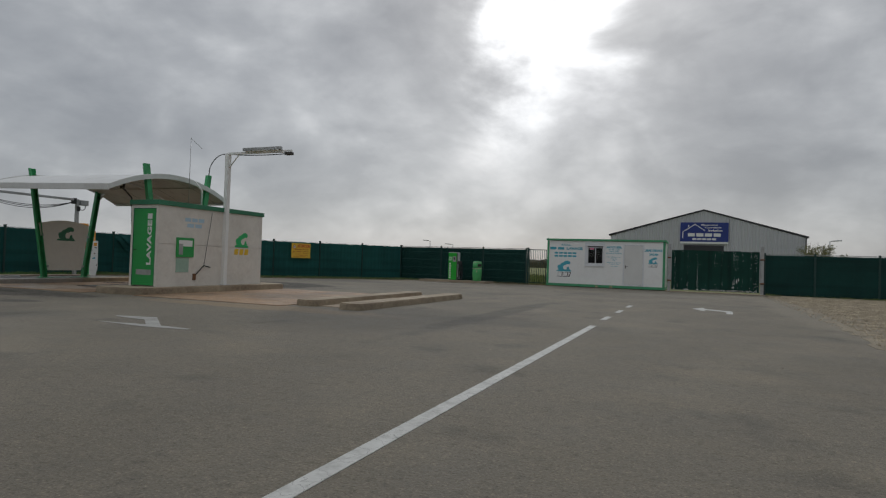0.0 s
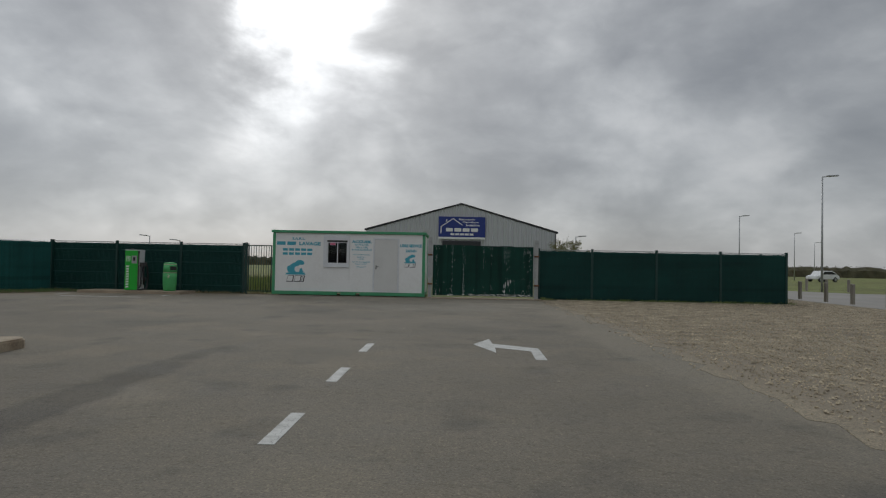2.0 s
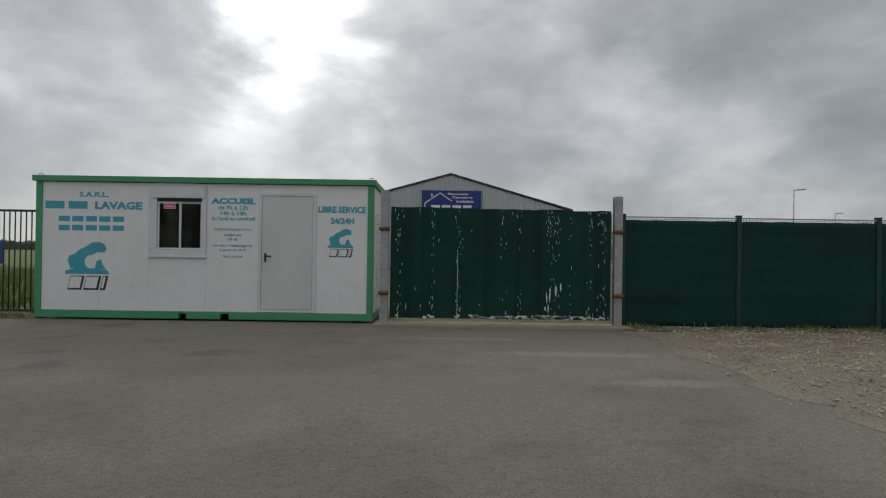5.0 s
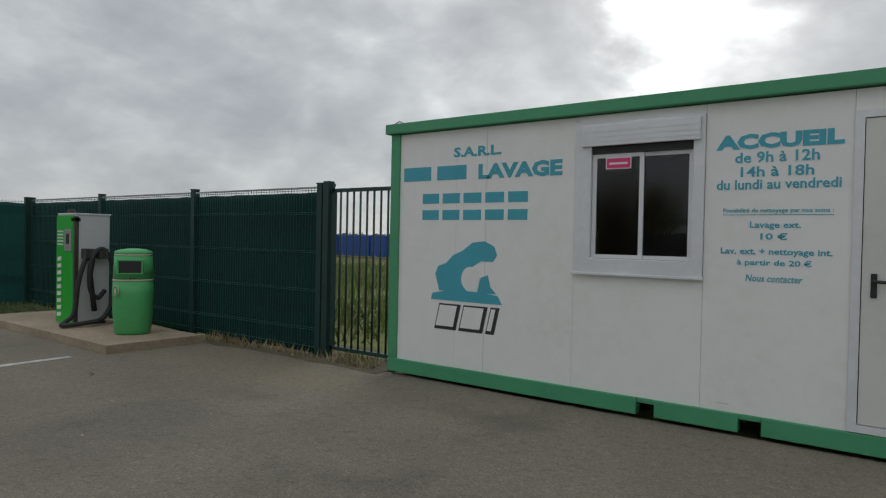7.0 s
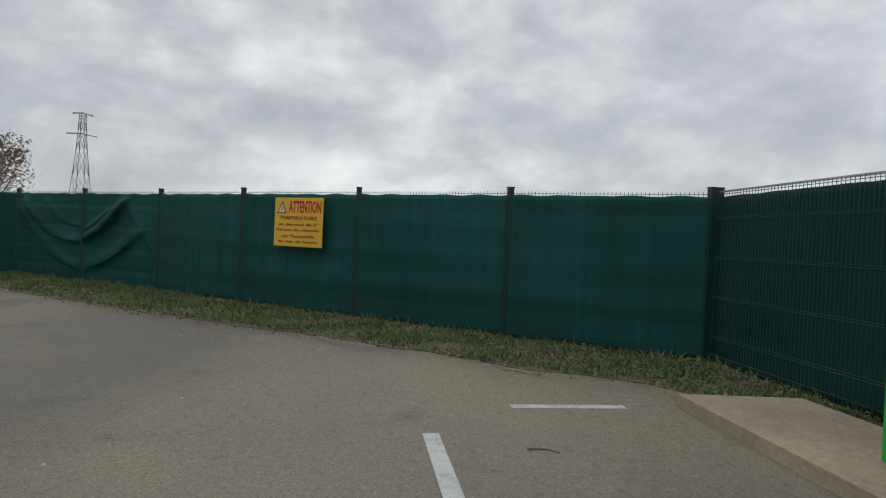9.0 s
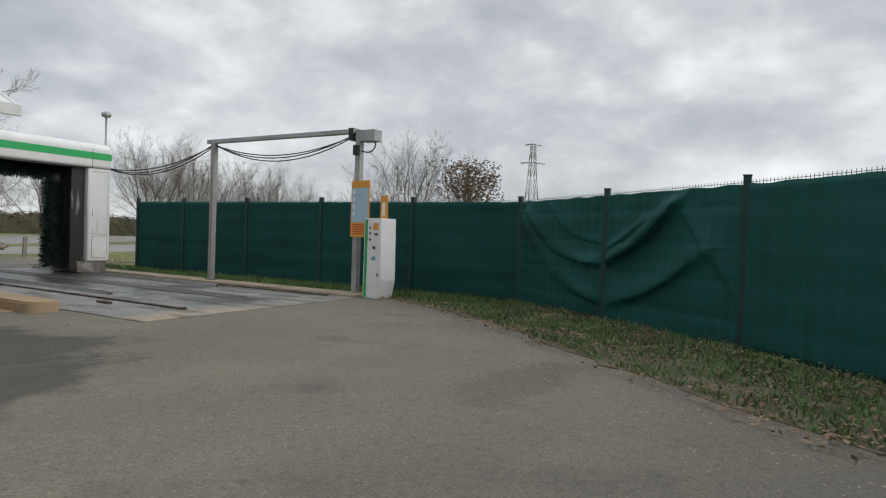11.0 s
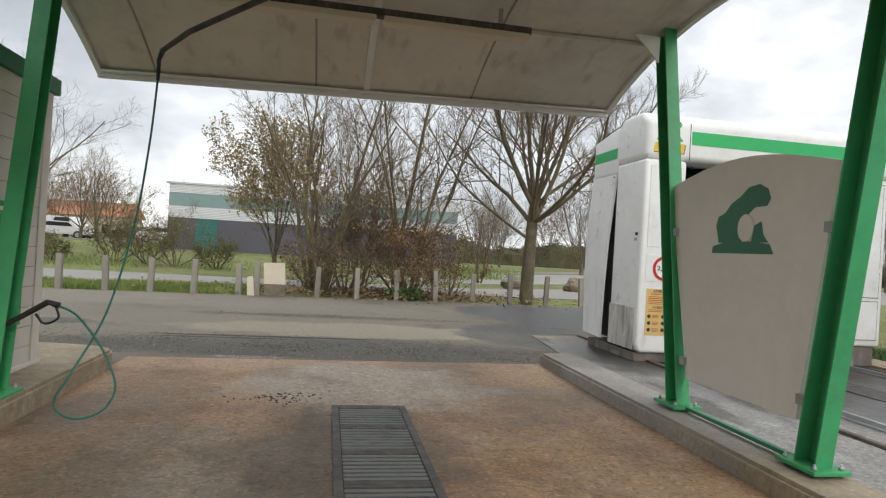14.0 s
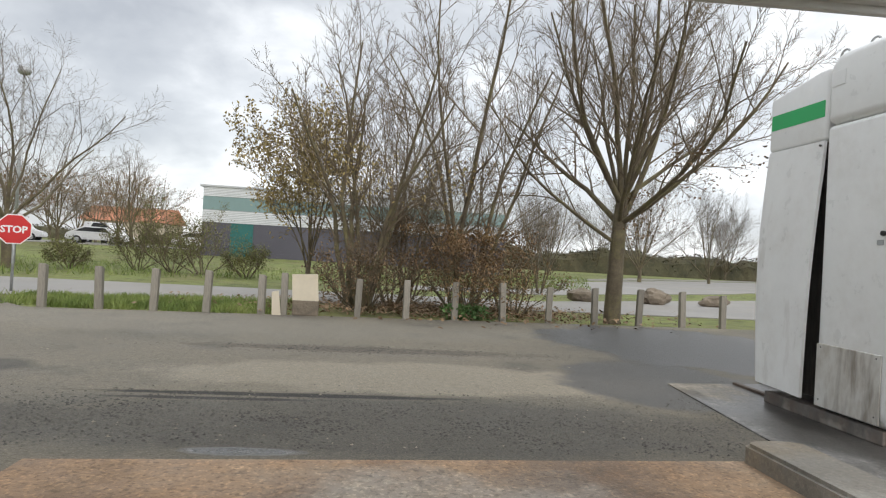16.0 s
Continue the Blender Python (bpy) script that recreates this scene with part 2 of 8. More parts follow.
stain(asphalt, -14.4, 7.5, 2.6, 0.8, (0.30, 0.262, 0.20), 0.85, 0.55, 1.2, None, 0.6)          # dried silt
stain(asphalt, -14.0, 5.85, 2.3, 0.22, (0.12, 0.10, 0.08), 0.8, 0.9, 3.5)           # broken surface
stain(asphalt, -12.0, 3.8, 6.0, 1.2, (0.225, 0.207, 0.17), 0.5, 0.8, 0.6)
stain(asphalt, -14.2, 9.25, 3.6, 0.85, (0.085, 0.08, 0.07), 0.7, 0.45, 1.6)         # coarse strip
stain(asphalt, -13.2, 8.42, 1.6, 0.07, (0.028, 0.027, 0.025), 0.9, 0.55, 4)         # tar seam
stain(asphalt, -12.6, 8.6, 0.9, 0.05, (0.028, 0.027, 0.025), 0.8, 0.5, 4)
stain(asphalt, -13.15, 9.93, 0.35, 0.08, (0.16, 0.16, 0.16), 0.85, 0.5, 3, 0.08)    # puddle
stain(asphalt, -19.3, 4.4, 2.5, 2.6, (0.06, 0.059, 0.057), 0.9, 0.8, 0.8, 0.4, 0.4)      # wet run-off
stain(asphalt, -17.2, 7.4, 1.2, 1.3, (0.065, 0.062, 0.057), 0.85, 0.45, 1.5, 0.45, 0.4)
stain(asphalt, -10.3, 7.5, 0.5, 0.3, (0.07, 0.066, 0.06), 0.7, 0.6, 2)
stain(asphalt, -13.1, 18.3, 2.9, 2.5, (0.06, 0.056, 0.047), 0.85, 0.55, 0.9, None, 0.35)          # coarse dark patch before the bay
stain(asphalt, -13.4, 18.9, 1.4, 0.7, (0.17, 0.15, 0.12), 0.5, 1.1, 2.4)
stain(asphalt, -17.0, 22.8, 0.9, 0.35, (0.08, 0.073, 0.06), 0.4, 1.3, 2.5)
stain(asphalt, 3.6, 29.5, 2.4, 2.2, (0.27, 0.245, 0.195), 0.5, 0.9, 1.2)            # dust before the gate
stain(asphalt, 3.9, 28.9, 1.1, 0.18, (0.34, 0.305, 0.245), 0.6, 1.2, 3)
stain(asphalt, 2.6, 30.2, 0.8, 0.12, (0.34, 0.305, 0.245), 0.5, 1.2, 3)
stain(asphalt, 4.6, 27.2, 0.6, 0.2, (0.34, 0.305, 0.245), 0.5, 1.2, 3)
stain(asphalt, -12.8, 30.0, 2.2, 1.5, (0.25, 0.21, 0.15), 0.6, 0.9, 1.5)
stain(asphalt, -6.5, 31.3, 2.0, 0.6, (0.22, 0.185, 0.13), 0.7, 0.9, 1.8)
stain(asphalt, -6.0, 9.8, 3.0, 0.5, (0.27, 0.2, 0.125), 0.8, 0.8, 1.2)
stain(asphalt, -3.2, 9.5, 2.2, 2.6, (0.095, 0.089, 0.077), 0.5, 0.6, 0.5)
stain(asphalt, -1.4, 12.0, 0.30, 5.0, (0.075, 0.07, 0.06), 0.55, 0.8, 0.9)          # dark wheel track
stain(asphalt, -0.9, 10.4, 1.1, 1.0, (0.08, 0.075, 0.065), 0.4, 0.6, 0.8)
stain(asphalt, 1.5, 26.5, 2.2, 1.6, (0.21, 0.195, 0.16), 0.5, 0.9, 0.7)
stain(asphalt, -14.0, 25.5, 3.0, 1.6, (0.1, 0.095, 0.082), 0.5, 0.8, 0.5)
stain(asphalt, 5.3, 20.0, 0.7, 9.0, (0.24, 0.215, 0.165), 0.55, 0.9, 0.9)           # dirt along the gravel


def aggregate(m, fine, strength, tops=(2.1, 2.0, 1.85), gaps=(0.3, 0.29, 0.27)):
    """Grain over a ground material: worn stone tops and dark gaps."""
    extra_layer(m, tops, fine, 0.53, 0.68, strength, 4, blend="MULTIPLY")
    extra_layer(m, gaps, fine * 0.8, 0.47, 0.34, strength, 4, blend="MULTIPLY")
    extra_layer(m, (1.5, 1.48, 1.42), fine * 0.3, 0.54, 0.7, strength, 5, blend="MULTIPLY")
    extra_layer(m, (0.55, 0.54, 0.52), fine * 0.21, 0.46, 0.3, strength, 5, blend="MULTIPLY")


aggregate(asphalt, 62, 0.42)
sandy = surface("silty_asphalt", (0.23, 0.215, 0.185), 0.14, 0.5, 6, 0.9, 0.3, 140, dirt=(0.14, 0.133, 0.12), dirt_amt=0.6, dirt_scale=0.8)
road_mat = surface("road_asphalt", (0.275, 0.262, 0.242), 0.12, 0.3, 9, 0.9, 0.4, 150, dirt=(0.27, 0.235, 0.18), dirt_amt=0.6, dirt_scale=0.25)
ochre = surface("ochre_wash_bay_concrete", (0.33, 0.205, 0.112), 0.2, 0.45, 3.0, 0.62, 0.4, 50, bump_dist=0.008, dirt=(0.36, 0.315, 0.25), dirt_amt=0.75, dirt_scale=0.5)
extra_layer(ochre, (0.10, 0.075, 0.05), 0.55, 0.54, 0.68, 0.65, 9, rough=0.45)
extra_layer(ochre, (0.2, 0.12, 0.06), 55, 0.55, 0.7, 0.5, 4)
stain(ochre, -14.75, 14.45, 0.35, 0.12, (0.06, 0.048, 0.036), 0.75, 1.3, 6)
stain(ochre, -13.7, 14.6, 0.3, 0.1, (0.06, 0.048, 0.036), 0.7, 1.3, 6)
stain(ochre, -13.9, 13.2, 0.15, 1.2, (0.09, 0.07, 0.05), 0.6, 1.2, 4)
stain(ochre, -15.5, 14.3, 0.45, 0.2, (0.05, 0.04, 0.03), 0.95, 1.2, 5)
stain(ochre, -14.3, 14.6, 0.9, 0.1, (0.09, 0.075, 0.058), 0.85, 0.8, 4)
stain(ochre, -12.8, 13.6, 0.4, 0.5, (0.12, 0.08, 0.05), 0.6, 1.2, 4)
stain(ochre, -13.2, 13.4, 0.6, 0.9, (0.20, 0.17, 0.13), 0.6, 0.8, 1.8)
stain(ochre, -14.1, 13.2, 0.7, 1.2, (0.07, 0.06, 0.045), 0.6, 0.8, 1.8)
stain(ochre, -14.3, 11.2, 1.1, 0.9, (0.33, 0.30, 0.26), 0.7, 0.8, 1.2)
stain(ochre, -12.6, 12.5, 0.5, 2.0, (0.15, 0.10, 0.055), 0.6, 0.9, 1.5)
stain(ochre, -8.0, 13.2, 1.6, 1.0, (0.12, 0.09, 0.06), 0.5, 0.9, 1.0)
aggregate(ochre, 42, 0.5)
extra_layer(ochre, (0.6, 0.52, 0.45), 1.6, 0.5, 0.64, 0.6, 10, blend="MULTIPLY")
wet_slab = surface("wet_grey_slab", (0.2, 0.193, 0.185), 0.25, 0.5, 3, 0.65, 0.3, 40, dirt=(0.36, 0.35, 0.32), dirt_amt=0.7, dirt_scale=0.55)
extra_layer(wet_slab, (0.07, 0.07, 0.07), 0.6, 0.5, 0.6, 0.85, 10, rough=0.28)
extra_layer(wet_slab, (0.42, 0.42, 0.42), 2.2, 0.58, 0.7, 0.5, 8)
extra_layer(wet_slab, (0.34, 0.26, 0.17), 0.3, 0.6, 0.75, 0.25, 8)
stain(wet_slab, -17.6, 17.75, 1.5, 0.5, (0.36, 0.28, 0.18), 0.75, 0.7, 1.2)
stain(wet_slab, -19.5, 17.4, 2.5, 0.5, (0.30, 0.27, 0.215), 0.3, 0.9, 1.5)
stain(wet_slab, -17.5, 7.6, 0.5, 0.6, (0.3, 0.26, 0.2), 0.8, 0.6, 2, 0.85)
stain(wet_slab, -19.5, 10.0, 2.2, 2.0, (0.05, 0.048, 0.045), 0.8, 0.8, 0.9, 0.35)
stain(wet_slab, -18.7, 9.1, 1.6, 2.0, (0.06, 0.055, 0.05), 0.85, 0.9, 1.3, 0.32)
stain(wet_slab, -21.1, 11.0, 0.5, 4.5, (0.12, 0.095, 0.065), 0.7, 0.9, 1.4)
aggregate(wet_slab, 45, 0.5)
extra_layer(wet_slab, (0.35, 0.34, 0.33), 3.2, 0.52, 0.62, 0.75, 9, (1, 0.25, 1), blend="MULTIPLY")
kerb_con = surface("kerb_concrete", (0.36, 0.295, 0.21), 0.18, 1.2, 8, 0.85, 0.5, 45, bump_dist=0.01, dirt=(0.13, 0.085, 0.052), dirt_amt=0.8, dirt_scale=1.6)
slab_con = surface("pale_concrete", (0.36, 0.285, 0.205), 0.15, 1.0, 9, 0.85, 0.3, 60, dirt=(0.17, 0.14, 0.11), dirt_amt=0.5, dirt_scale=1.2)
stain(kerb_con, -16.65, 11.6, 0.5, 1.9, (0.34, 0.335, 0.32), 0.7, 0.6, 1.6, 0.5)
stain(kerb_con, -16.65, 10.2, 0.5, 0.7, (0.42, 0.40, 0.36), 0.6, 0.8, 2.0)
stain(kerb_con, -16.65, 15.9, 0.5, 1.1, (0.40, 0.28, 0.155), 0.7, 0.6, 1.6)
aggregate(kerb_con, 34, 0.22)
aggregate(slab_con, 34, 0.2)
aggregate(sandy, 40, 0.5)
road_paint = surface("worn_white_road_paint", (0.52, 0.52, 0.49), 0.1, 3, 30, 0.7, 0.3, 120, dirt=(0.2, 0.195, 0.18), dirt_amt=0.85, dirt_scale=5)
extra_layer(road_paint, (0.19, 0.185, 0.17), 6, 0.014, 0.0, 0.9, kind="crack")
faded_paint = surface("faded_road_paint", (0.36, 0.355, 0.33), 0.15, 2, 20, 0.8, 0.3, 120, dirt=(0.15, 0.145, 0.13), dirt_amt=0.9, dirt_scale=3)
grass_mat = surface("meadow_ground", (0.17, 0.195, 0.052), 0.35, 0.12, 3, 0.95, 0.8, 14, bump_dist=0.06, dirt=(0.17, 0.135, 0.06), dirt_amt=0.8, dirt_scale=0.16)
extra_layer(grass_mat, (0.05, 0.065, 0.018), 2.2, 0.5, 0.36, 0.6, 9)
extra_layer(grass_mat, (0.2, 0.17, 0.08), 0.35, 0.56, 0.68, 0.6, 9)
soil = surface("verge_soil", (0.13, 0.105, 0.07), 0.3, 1.5, 12, 0.95, 0.8, 30, bump_dist=0.03, dirt=(0.1, 0.12, 0.035), dirt_amt=0.8, dirt_scale=1.4)
blade_mat = surface("grass_blades", (0.155, 0.215, 0.048), 0.4, 0.9, 7, 0.8, 0, dirt=(0.26, 0.21, 0.09), dirt_amt=0.7, dirt_scale=0.9)
dark_gap = surface("dark_gap", (0.02, 0.02, 0.02), 0.1, 1, 6, 0.9, 0)
dry_mat = surface("dry_grass", (0.28, 0.23, 0.12), 0.3, 1, 9, 0.9, 0)
gravel_bed = surface("gravel_bed", (0.27, 0.23, 0.165), 0.2, 0.4, 18, 0.95, 0.9, 60, bump_dist=0.01, dirt=(0.13, 0.115, 0.09), dirt_amt=0.5, dirt_scale=0.6)
aggregate(gravel_bed, 70, 0.6)
stain(gravel_bed, 10.5, 31.0, 5.0, 1.2, (0.2, 0.155, 0.1), 0.7, 0.9, 1.3)
stain(gravel_bed, 6.0, 18.0, 0.5, 14.0, (0.23, 0.195, 0.145), 0.5, 0.7, 1.2)
debris_mat = surface("yard_debris", (0.31, 0.27, 0.21), 0.4, 2.1, 25, 0.9, 0.3, 90)
stone_mat = surface("gravel_stones", (0.40, 0.335, 0.235), 0.5, 2.1, 25, 0.9, 0.3, 90)
boulder_mat = surface("boulder_stone", (0.19, 0.155, 0.115), 0.3, 2, 12, 0.9, 0.6, 20, bump_dist=0.03)
cabin_white = surface("cabin_white_paint", (0.85, 0.845, 0.82), 0.025, 0.6, 5, 0.5, 0.06, 25, dirt=(0.52, 0.49, 0.43), dirt_amt=0.28, dirt_scale=1.2)
cabin_green = surface("cabin_green_paint", (0.07, 0.33, 0.16), 0.1, 1.5, 12, 0.5, 0.1, 40, dirt=(0.07, 0.18, 0.09), dirt_amt=0.4, dirt_scale=3)
door_grey = surface("door_grey_paint", (0.69, 0.685, 0.655), 0.03, 1, 6, 0.5, 0.05, 30, dirt=(0.42, 0.4, 0.36), dirt_amt=0.25, dirt_scale=1.5)
alu = surface("window_aluminium", (0.72, 0.73, 0.74), 0.06, 2, 15, 0.45, 0.05, 60, metal=0.1)
galv = surface("galvanised_steel", (0.42, 0.43, 0.43), 0.2, 3, 14, 0.5, 0.15, 40, metal=0.55, dirt=(0.25, 0.2, 0.15), dirt_amt=0.5, dirt_scale=2)
galv_stained = surface("stained_galvanised_steel", (0.38, 0.38, 0.37), 0.2, 3, 14, 0.55, 0.15, 40, metal=0.4, dirt=(0.17, 0.115, 0.07), dirt_amt=0.8, dirt_scale=3, stretch=(1, 1, 0.3))
rail_mat = surface("rusty_rail", (0.085, 0.06, 0.045), 0.4, 4, 20, 0.7, 0.4, 60, dirt=(0.3, 0.26, 0.2), dirt_amt=0.5, dirt_scale=2)
rust = surface("rust", (0.16, 0.075, 0.035), 0.4, 6, 30, 0.9, 0.5, 80)
black = surface("black_plastic", (0.02, 0.02, 0.02), 0.2, 3, 20, 0.5, 0.1)
rubber = surface("black_rubber", (0.028, 0.028, 0.03), 0.2, 3, 20, 0.65, 0.2)
dark_in = surface("dark_interior", (0.03, 0.03, 0.03), 0.2, 1, 6, 0.9, 0.1)
teal = surface("teal_lettering", (0.065, 0.38, 0.48), 0.06, 2, 20, 0.5, 0.05)
logo_dark = surface("logo_dark", (0.03, 0.03, 0.035), 0.1, 2, 20, 0.5, 0)
white_paint = surface("white_lettering", (0.8, 0.8, 0.78), 0.04, 2, 20, 0.5, 0)
blue_sign = surface("blue_sign", (0.016, 0.035, 0.22), 0.1, 0.6, 5, 0.4, 0)
green_door = surface("green_door_film", (0.025, 0.34, 0.075), 0.08, 1, 8, 0.45, 0.05, dirt=(0.02, 0.2, 0.05), dirt_amt=0.4, dirt_scale=2)
col_green = surface("column_green_paint", (0.05, 0.34, 0.13), 0.12, 1.5, 9, 0.45, 0.1, dirt=(0.05, 0.15, 0.06), dirt_amt=0.5, dirt_scale=2.5)
trim_green = surface("trim_dark_green", (0.035, 0.19, 0.10), 0.12, 1.5, 9, 0.5, 0.1)
canopy_white = surface("canopy_white_sheet", (0.74, 0.74, 0.72), 0.05, 0.5, 6, 0.45, 0.05, dirt=(0.4, 0.37, 0.31), dirt_amt=0.4, dirt_scale=0.8)
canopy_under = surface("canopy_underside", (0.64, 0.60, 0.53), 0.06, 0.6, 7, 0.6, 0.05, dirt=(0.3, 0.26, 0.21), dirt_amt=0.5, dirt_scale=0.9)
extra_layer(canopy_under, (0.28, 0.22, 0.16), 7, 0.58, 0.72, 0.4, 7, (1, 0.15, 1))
joint_mat = surface("soffit_joint", (0.3, 0.27, 0.23), 0.2, 2, 12, 0.7, 0.1)
tech_wall = surface("tech_room_panel", (0.74, 0.70, 0.635), 0.06, 0.8, 7, 0.65, 0.15, 50, dirt=(0.38, 0.32, 0.25), dirt_amt=0.4, dirt_scale=1.0)
divider_mat = surface("divider_panel", (0.80, 0.77, 0.70), 0.05, 0.8, 7, 0.5, 0.06, dirt=(0.35, 0.31, 0.25), dirt_amt=0.3, dirt_scale=0.9)
portal_white = surface("portal_white_plastic", (0.83, 0.83, 0.81), 0.03, 0.8, 6, 0.35, 0.03, dirt=(0.45, 0.4, 0.33), dirt_amt=0.3, dirt_scale=1.1)
extra_layer(portal_white, (0.33, 0.29, 0.23), 5, 0.62, 0.75, 0.35, 7, (1, 1, 0.25))
portal_stained = surface("portal_stained_plastic", (0.66, 0.65, 0.61), 0.06, 1.2, 8, 0.45, 0.05, dirt=(0.3, 0.24, 0.17), dirt_amt=0.75, dirt_scale=1.8, stretch=(1, 1, 0.5))
extra_layer(portal_stained, (0.17, 0.13, 0.09), 8, 0.55, 0.7, 0.7, 7, (1, 1, 0.2))
portal_green = surface("portal_green_stripe", (0.02, 0.42, 0.12), 0.05, 1, 8, 0.4, 0)
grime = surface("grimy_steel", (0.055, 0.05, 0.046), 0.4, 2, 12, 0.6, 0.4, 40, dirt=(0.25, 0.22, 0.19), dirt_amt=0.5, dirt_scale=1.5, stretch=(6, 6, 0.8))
base_mat = surface("stained_base", (0.16, 0.145, 0.13), 0.4, 2, 12, 0.7, 0.4, 30, dirt=(0.2, 0.1, 0.05), dirt_amt=0.8, dirt_scale=2.5, stretch=(1, 1, 0.6))
extra_layer(base_mat, (0.4, 0.37, 0.32), 3, 0.52, 0.62, 0.7, 6)
# near-black base with pale upright streaks
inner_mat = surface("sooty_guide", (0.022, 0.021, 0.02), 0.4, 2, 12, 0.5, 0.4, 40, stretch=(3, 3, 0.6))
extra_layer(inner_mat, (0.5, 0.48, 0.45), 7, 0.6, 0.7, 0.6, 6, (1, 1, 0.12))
brush_mat = surface("brush_bristles", (0.012, 0.04, 0.03), 0.4, 4, 30, 0.8, 0)
vac_green = surface("vacuum_green", (0.02, 0.43, 0.035), 0.06, 1, 8, 0.4, 0.03)
vac_white = surface("vacuum_white", (0.66, 0.665, 0.67), 0.05, 1, 8, 0.4, 0.03, dirt=(0.4, 0.38, 0.34), dirt_amt=0.3, dirt_scale=2)
bin_green = surface("bin_green", (0.085, 0.43, 0.14), 0.06, 1, 8, 0.45, 0.05, dirt=(0.05, 0.22, 0.06), dirt_amt=0.4, dirt_scale=3)
fence_post_mat = surface("fence_post_green", (0.008, 0.042, 0.035), 0.15, 2, 15, 0.5, 0.1)
wire_mat = surface("fence_wire_green", (0.03, 0.12, 0.10), 0.15, 2, 15, 0.5, 0)
screen_mat = surface("windbreak_screen", (0.0088, 0.076, 0.068), 0.22, 0.7, 22, 0.75, 0.5, 200, bump_dist=0.003, dirt=(0.012, 0.075, 0.06), dirt_amt=0.35, dirt_scale=0.8, stretch=(1, 1, 1), spec=0.25)
extra_layer(screen_mat, (2.2, 1.75, 1.8), 11, 0.5, 0.66, 0.16, 3, (1, 1, 0.02), blend="MULTIPLY")
extra_layer(screen_mat, (0.4, 0.45, 0.45), 9, 0.5, 0.36, 0.16, 3, (1, 1, 0.03), blend="MULTIPLY")
extra_layer(screen_mat, (0.45, 0.5, 0.5), 3.0, 0.5, 0.38, 0.45, 4, (0.04, 0.04, 1), blend="MULTIPLY")
# same fabric as it looks on the lit west fence, light included in the colour
screen_lit = surface("taut_teal_screen", (0.0085, 0.07, 0.064), 0.2, 0.7, 22, 0.75, 0.5, 200, bump_dist=0.003, dirt=(0.014, 0.085, 0.07), dirt_amt=0.35, dirt_scale=0.8, spec=0.25)
extra_layer(screen_lit, (0.5, 0.55, 0.55), 3.0, 0.5, 0.38, 0.4, 4, (0.04, 0.04, 1), blend="MULTIPLY")
# same fabric again, darkened in colour for the backlit fences to the north
screen_shaded = surface("dark_green_screen", (0.005, 0.04, 0.034), 0.22, 0.7, 22, 0.75, 0.5, 200, bump_dist=0.003, dirt=(0.01, 0.055, 0.045), dirt_amt=0.35, dirt_scale=0.8, spec=0.25)
extra_layer(screen_shaded, (0.5, 0.55, 0.55), 3.0, 0.5, 0.38, 0.4, 4, (0.04, 0.04, 1), blend="MULTIPLY")
gate_green = surface("gate_green_sheet", (0.006, 0.044, 0.032), 0.2, 1, 9, 0.6, 0.15, 40, spec=0.2)
extra_layer(gate_green, (0.5, 0.55, 0.55), 5, 0.5, 0.6, 0.6, 4, (1, 1, 0.03), blend="MULTIPLY")
extra_layer(gate_green, (0.6, 0.6, 0.56), 5, 0.69, 0.73, 0.95, 6, (2.2, 1, 0.35))
hall_metal = surface("hall_grey_cladding", (0.50, 0.505, 0.52), 0.05, 0.1, 2, 0.5, 0.0, metal=0.1)
hall_trim = surface("hall_dark_trim", (0.03, 0.03, 0.035), 0.1, 1, 5, 0.5, 0)
wood_post = surface("weathered_wood", (0.27, 0.245, 0.205), 0.3, 2, 14, 0.9, 0.6, 30, dirt=(0.14, 0.12, 0.09), dirt_amt=0.6, dirt_scale=4, stretch=(4, 4, 0.5), per_object=0.2)
bark = surface("bark", (0.125, 0.1, 0.066), 0.3, 3, 20, 0.95, 0.8, 40, bump_dist=0.02, dirt=(0.24, 0.22, 0.085), dirt_amt=0.75, dirt_scale=2)
twig = surface("bare_twigs", (0.15, 0.116, 0.076), 0.3, 0.8, 6, 0.9, 0)
twig_grey = surface("grey_twigs", (0.16, 0.138, 0.112), 0.3, 0.8, 6, 0.9, 0)
leaf_brown = surface("withered_leaves", (0.21, 0.13, 0.07), 0.5, 1.1, 9, 0.8, 0, dirt=(0.28, 0.18, 0.05), dirt_amt=0.8, dirt_scale=1.2)
leaf_dark = surface("dark_dead_leaves", (0.19, 0.13, 0.075), 0.5, 1.1, 9, 0.85, 0, dirt=(0.2, 0.11, 0.05), dirt_amt=0.7, dirt_scale=1.2)
leaf_tan = surface("tan_leaves", (0.36, 0.275, 0.11), 0.4, 1.1, 9, 0.8, 0, dirt=(0.15, 0.14, 0.045), dirt_amt=0.8, dirt_scale=1.2)
verge_blade = surface("verge_grass_blades", (0.085, 0.165, 0.042), 0.5, 1.6, 9, 0.7, 0, dirt=(0.15, 0.125, 0.055), dirt_amt=0.5, dirt_scale=1.8)
weed_mat = surface("verge_weeds", (0.08, 0.16, 0.042), 0.4, 0.8, 6, 0.7, 0, dirt=(0.15, 0.17, 0.06), dirt_amt=0.6, dirt_scale=1.2)
litter_mat = surface("dead_leaf_litter", (0.21, 0.135, 0.075), 0.5, 1.1, 9, 0.9, 0, dirt=(0.4, 0.34, 0.25), dirt_amt=0.6, dirt_scale=3)
leaf_green = surface("shrub_leaves", (0.13, 0.135, 0.045), 0.4, 1.1, 9, 0.8, 0, dirt=(0.2, 0.16, 0.05), dirt_amt=0.6, dirt_scale=1.2)
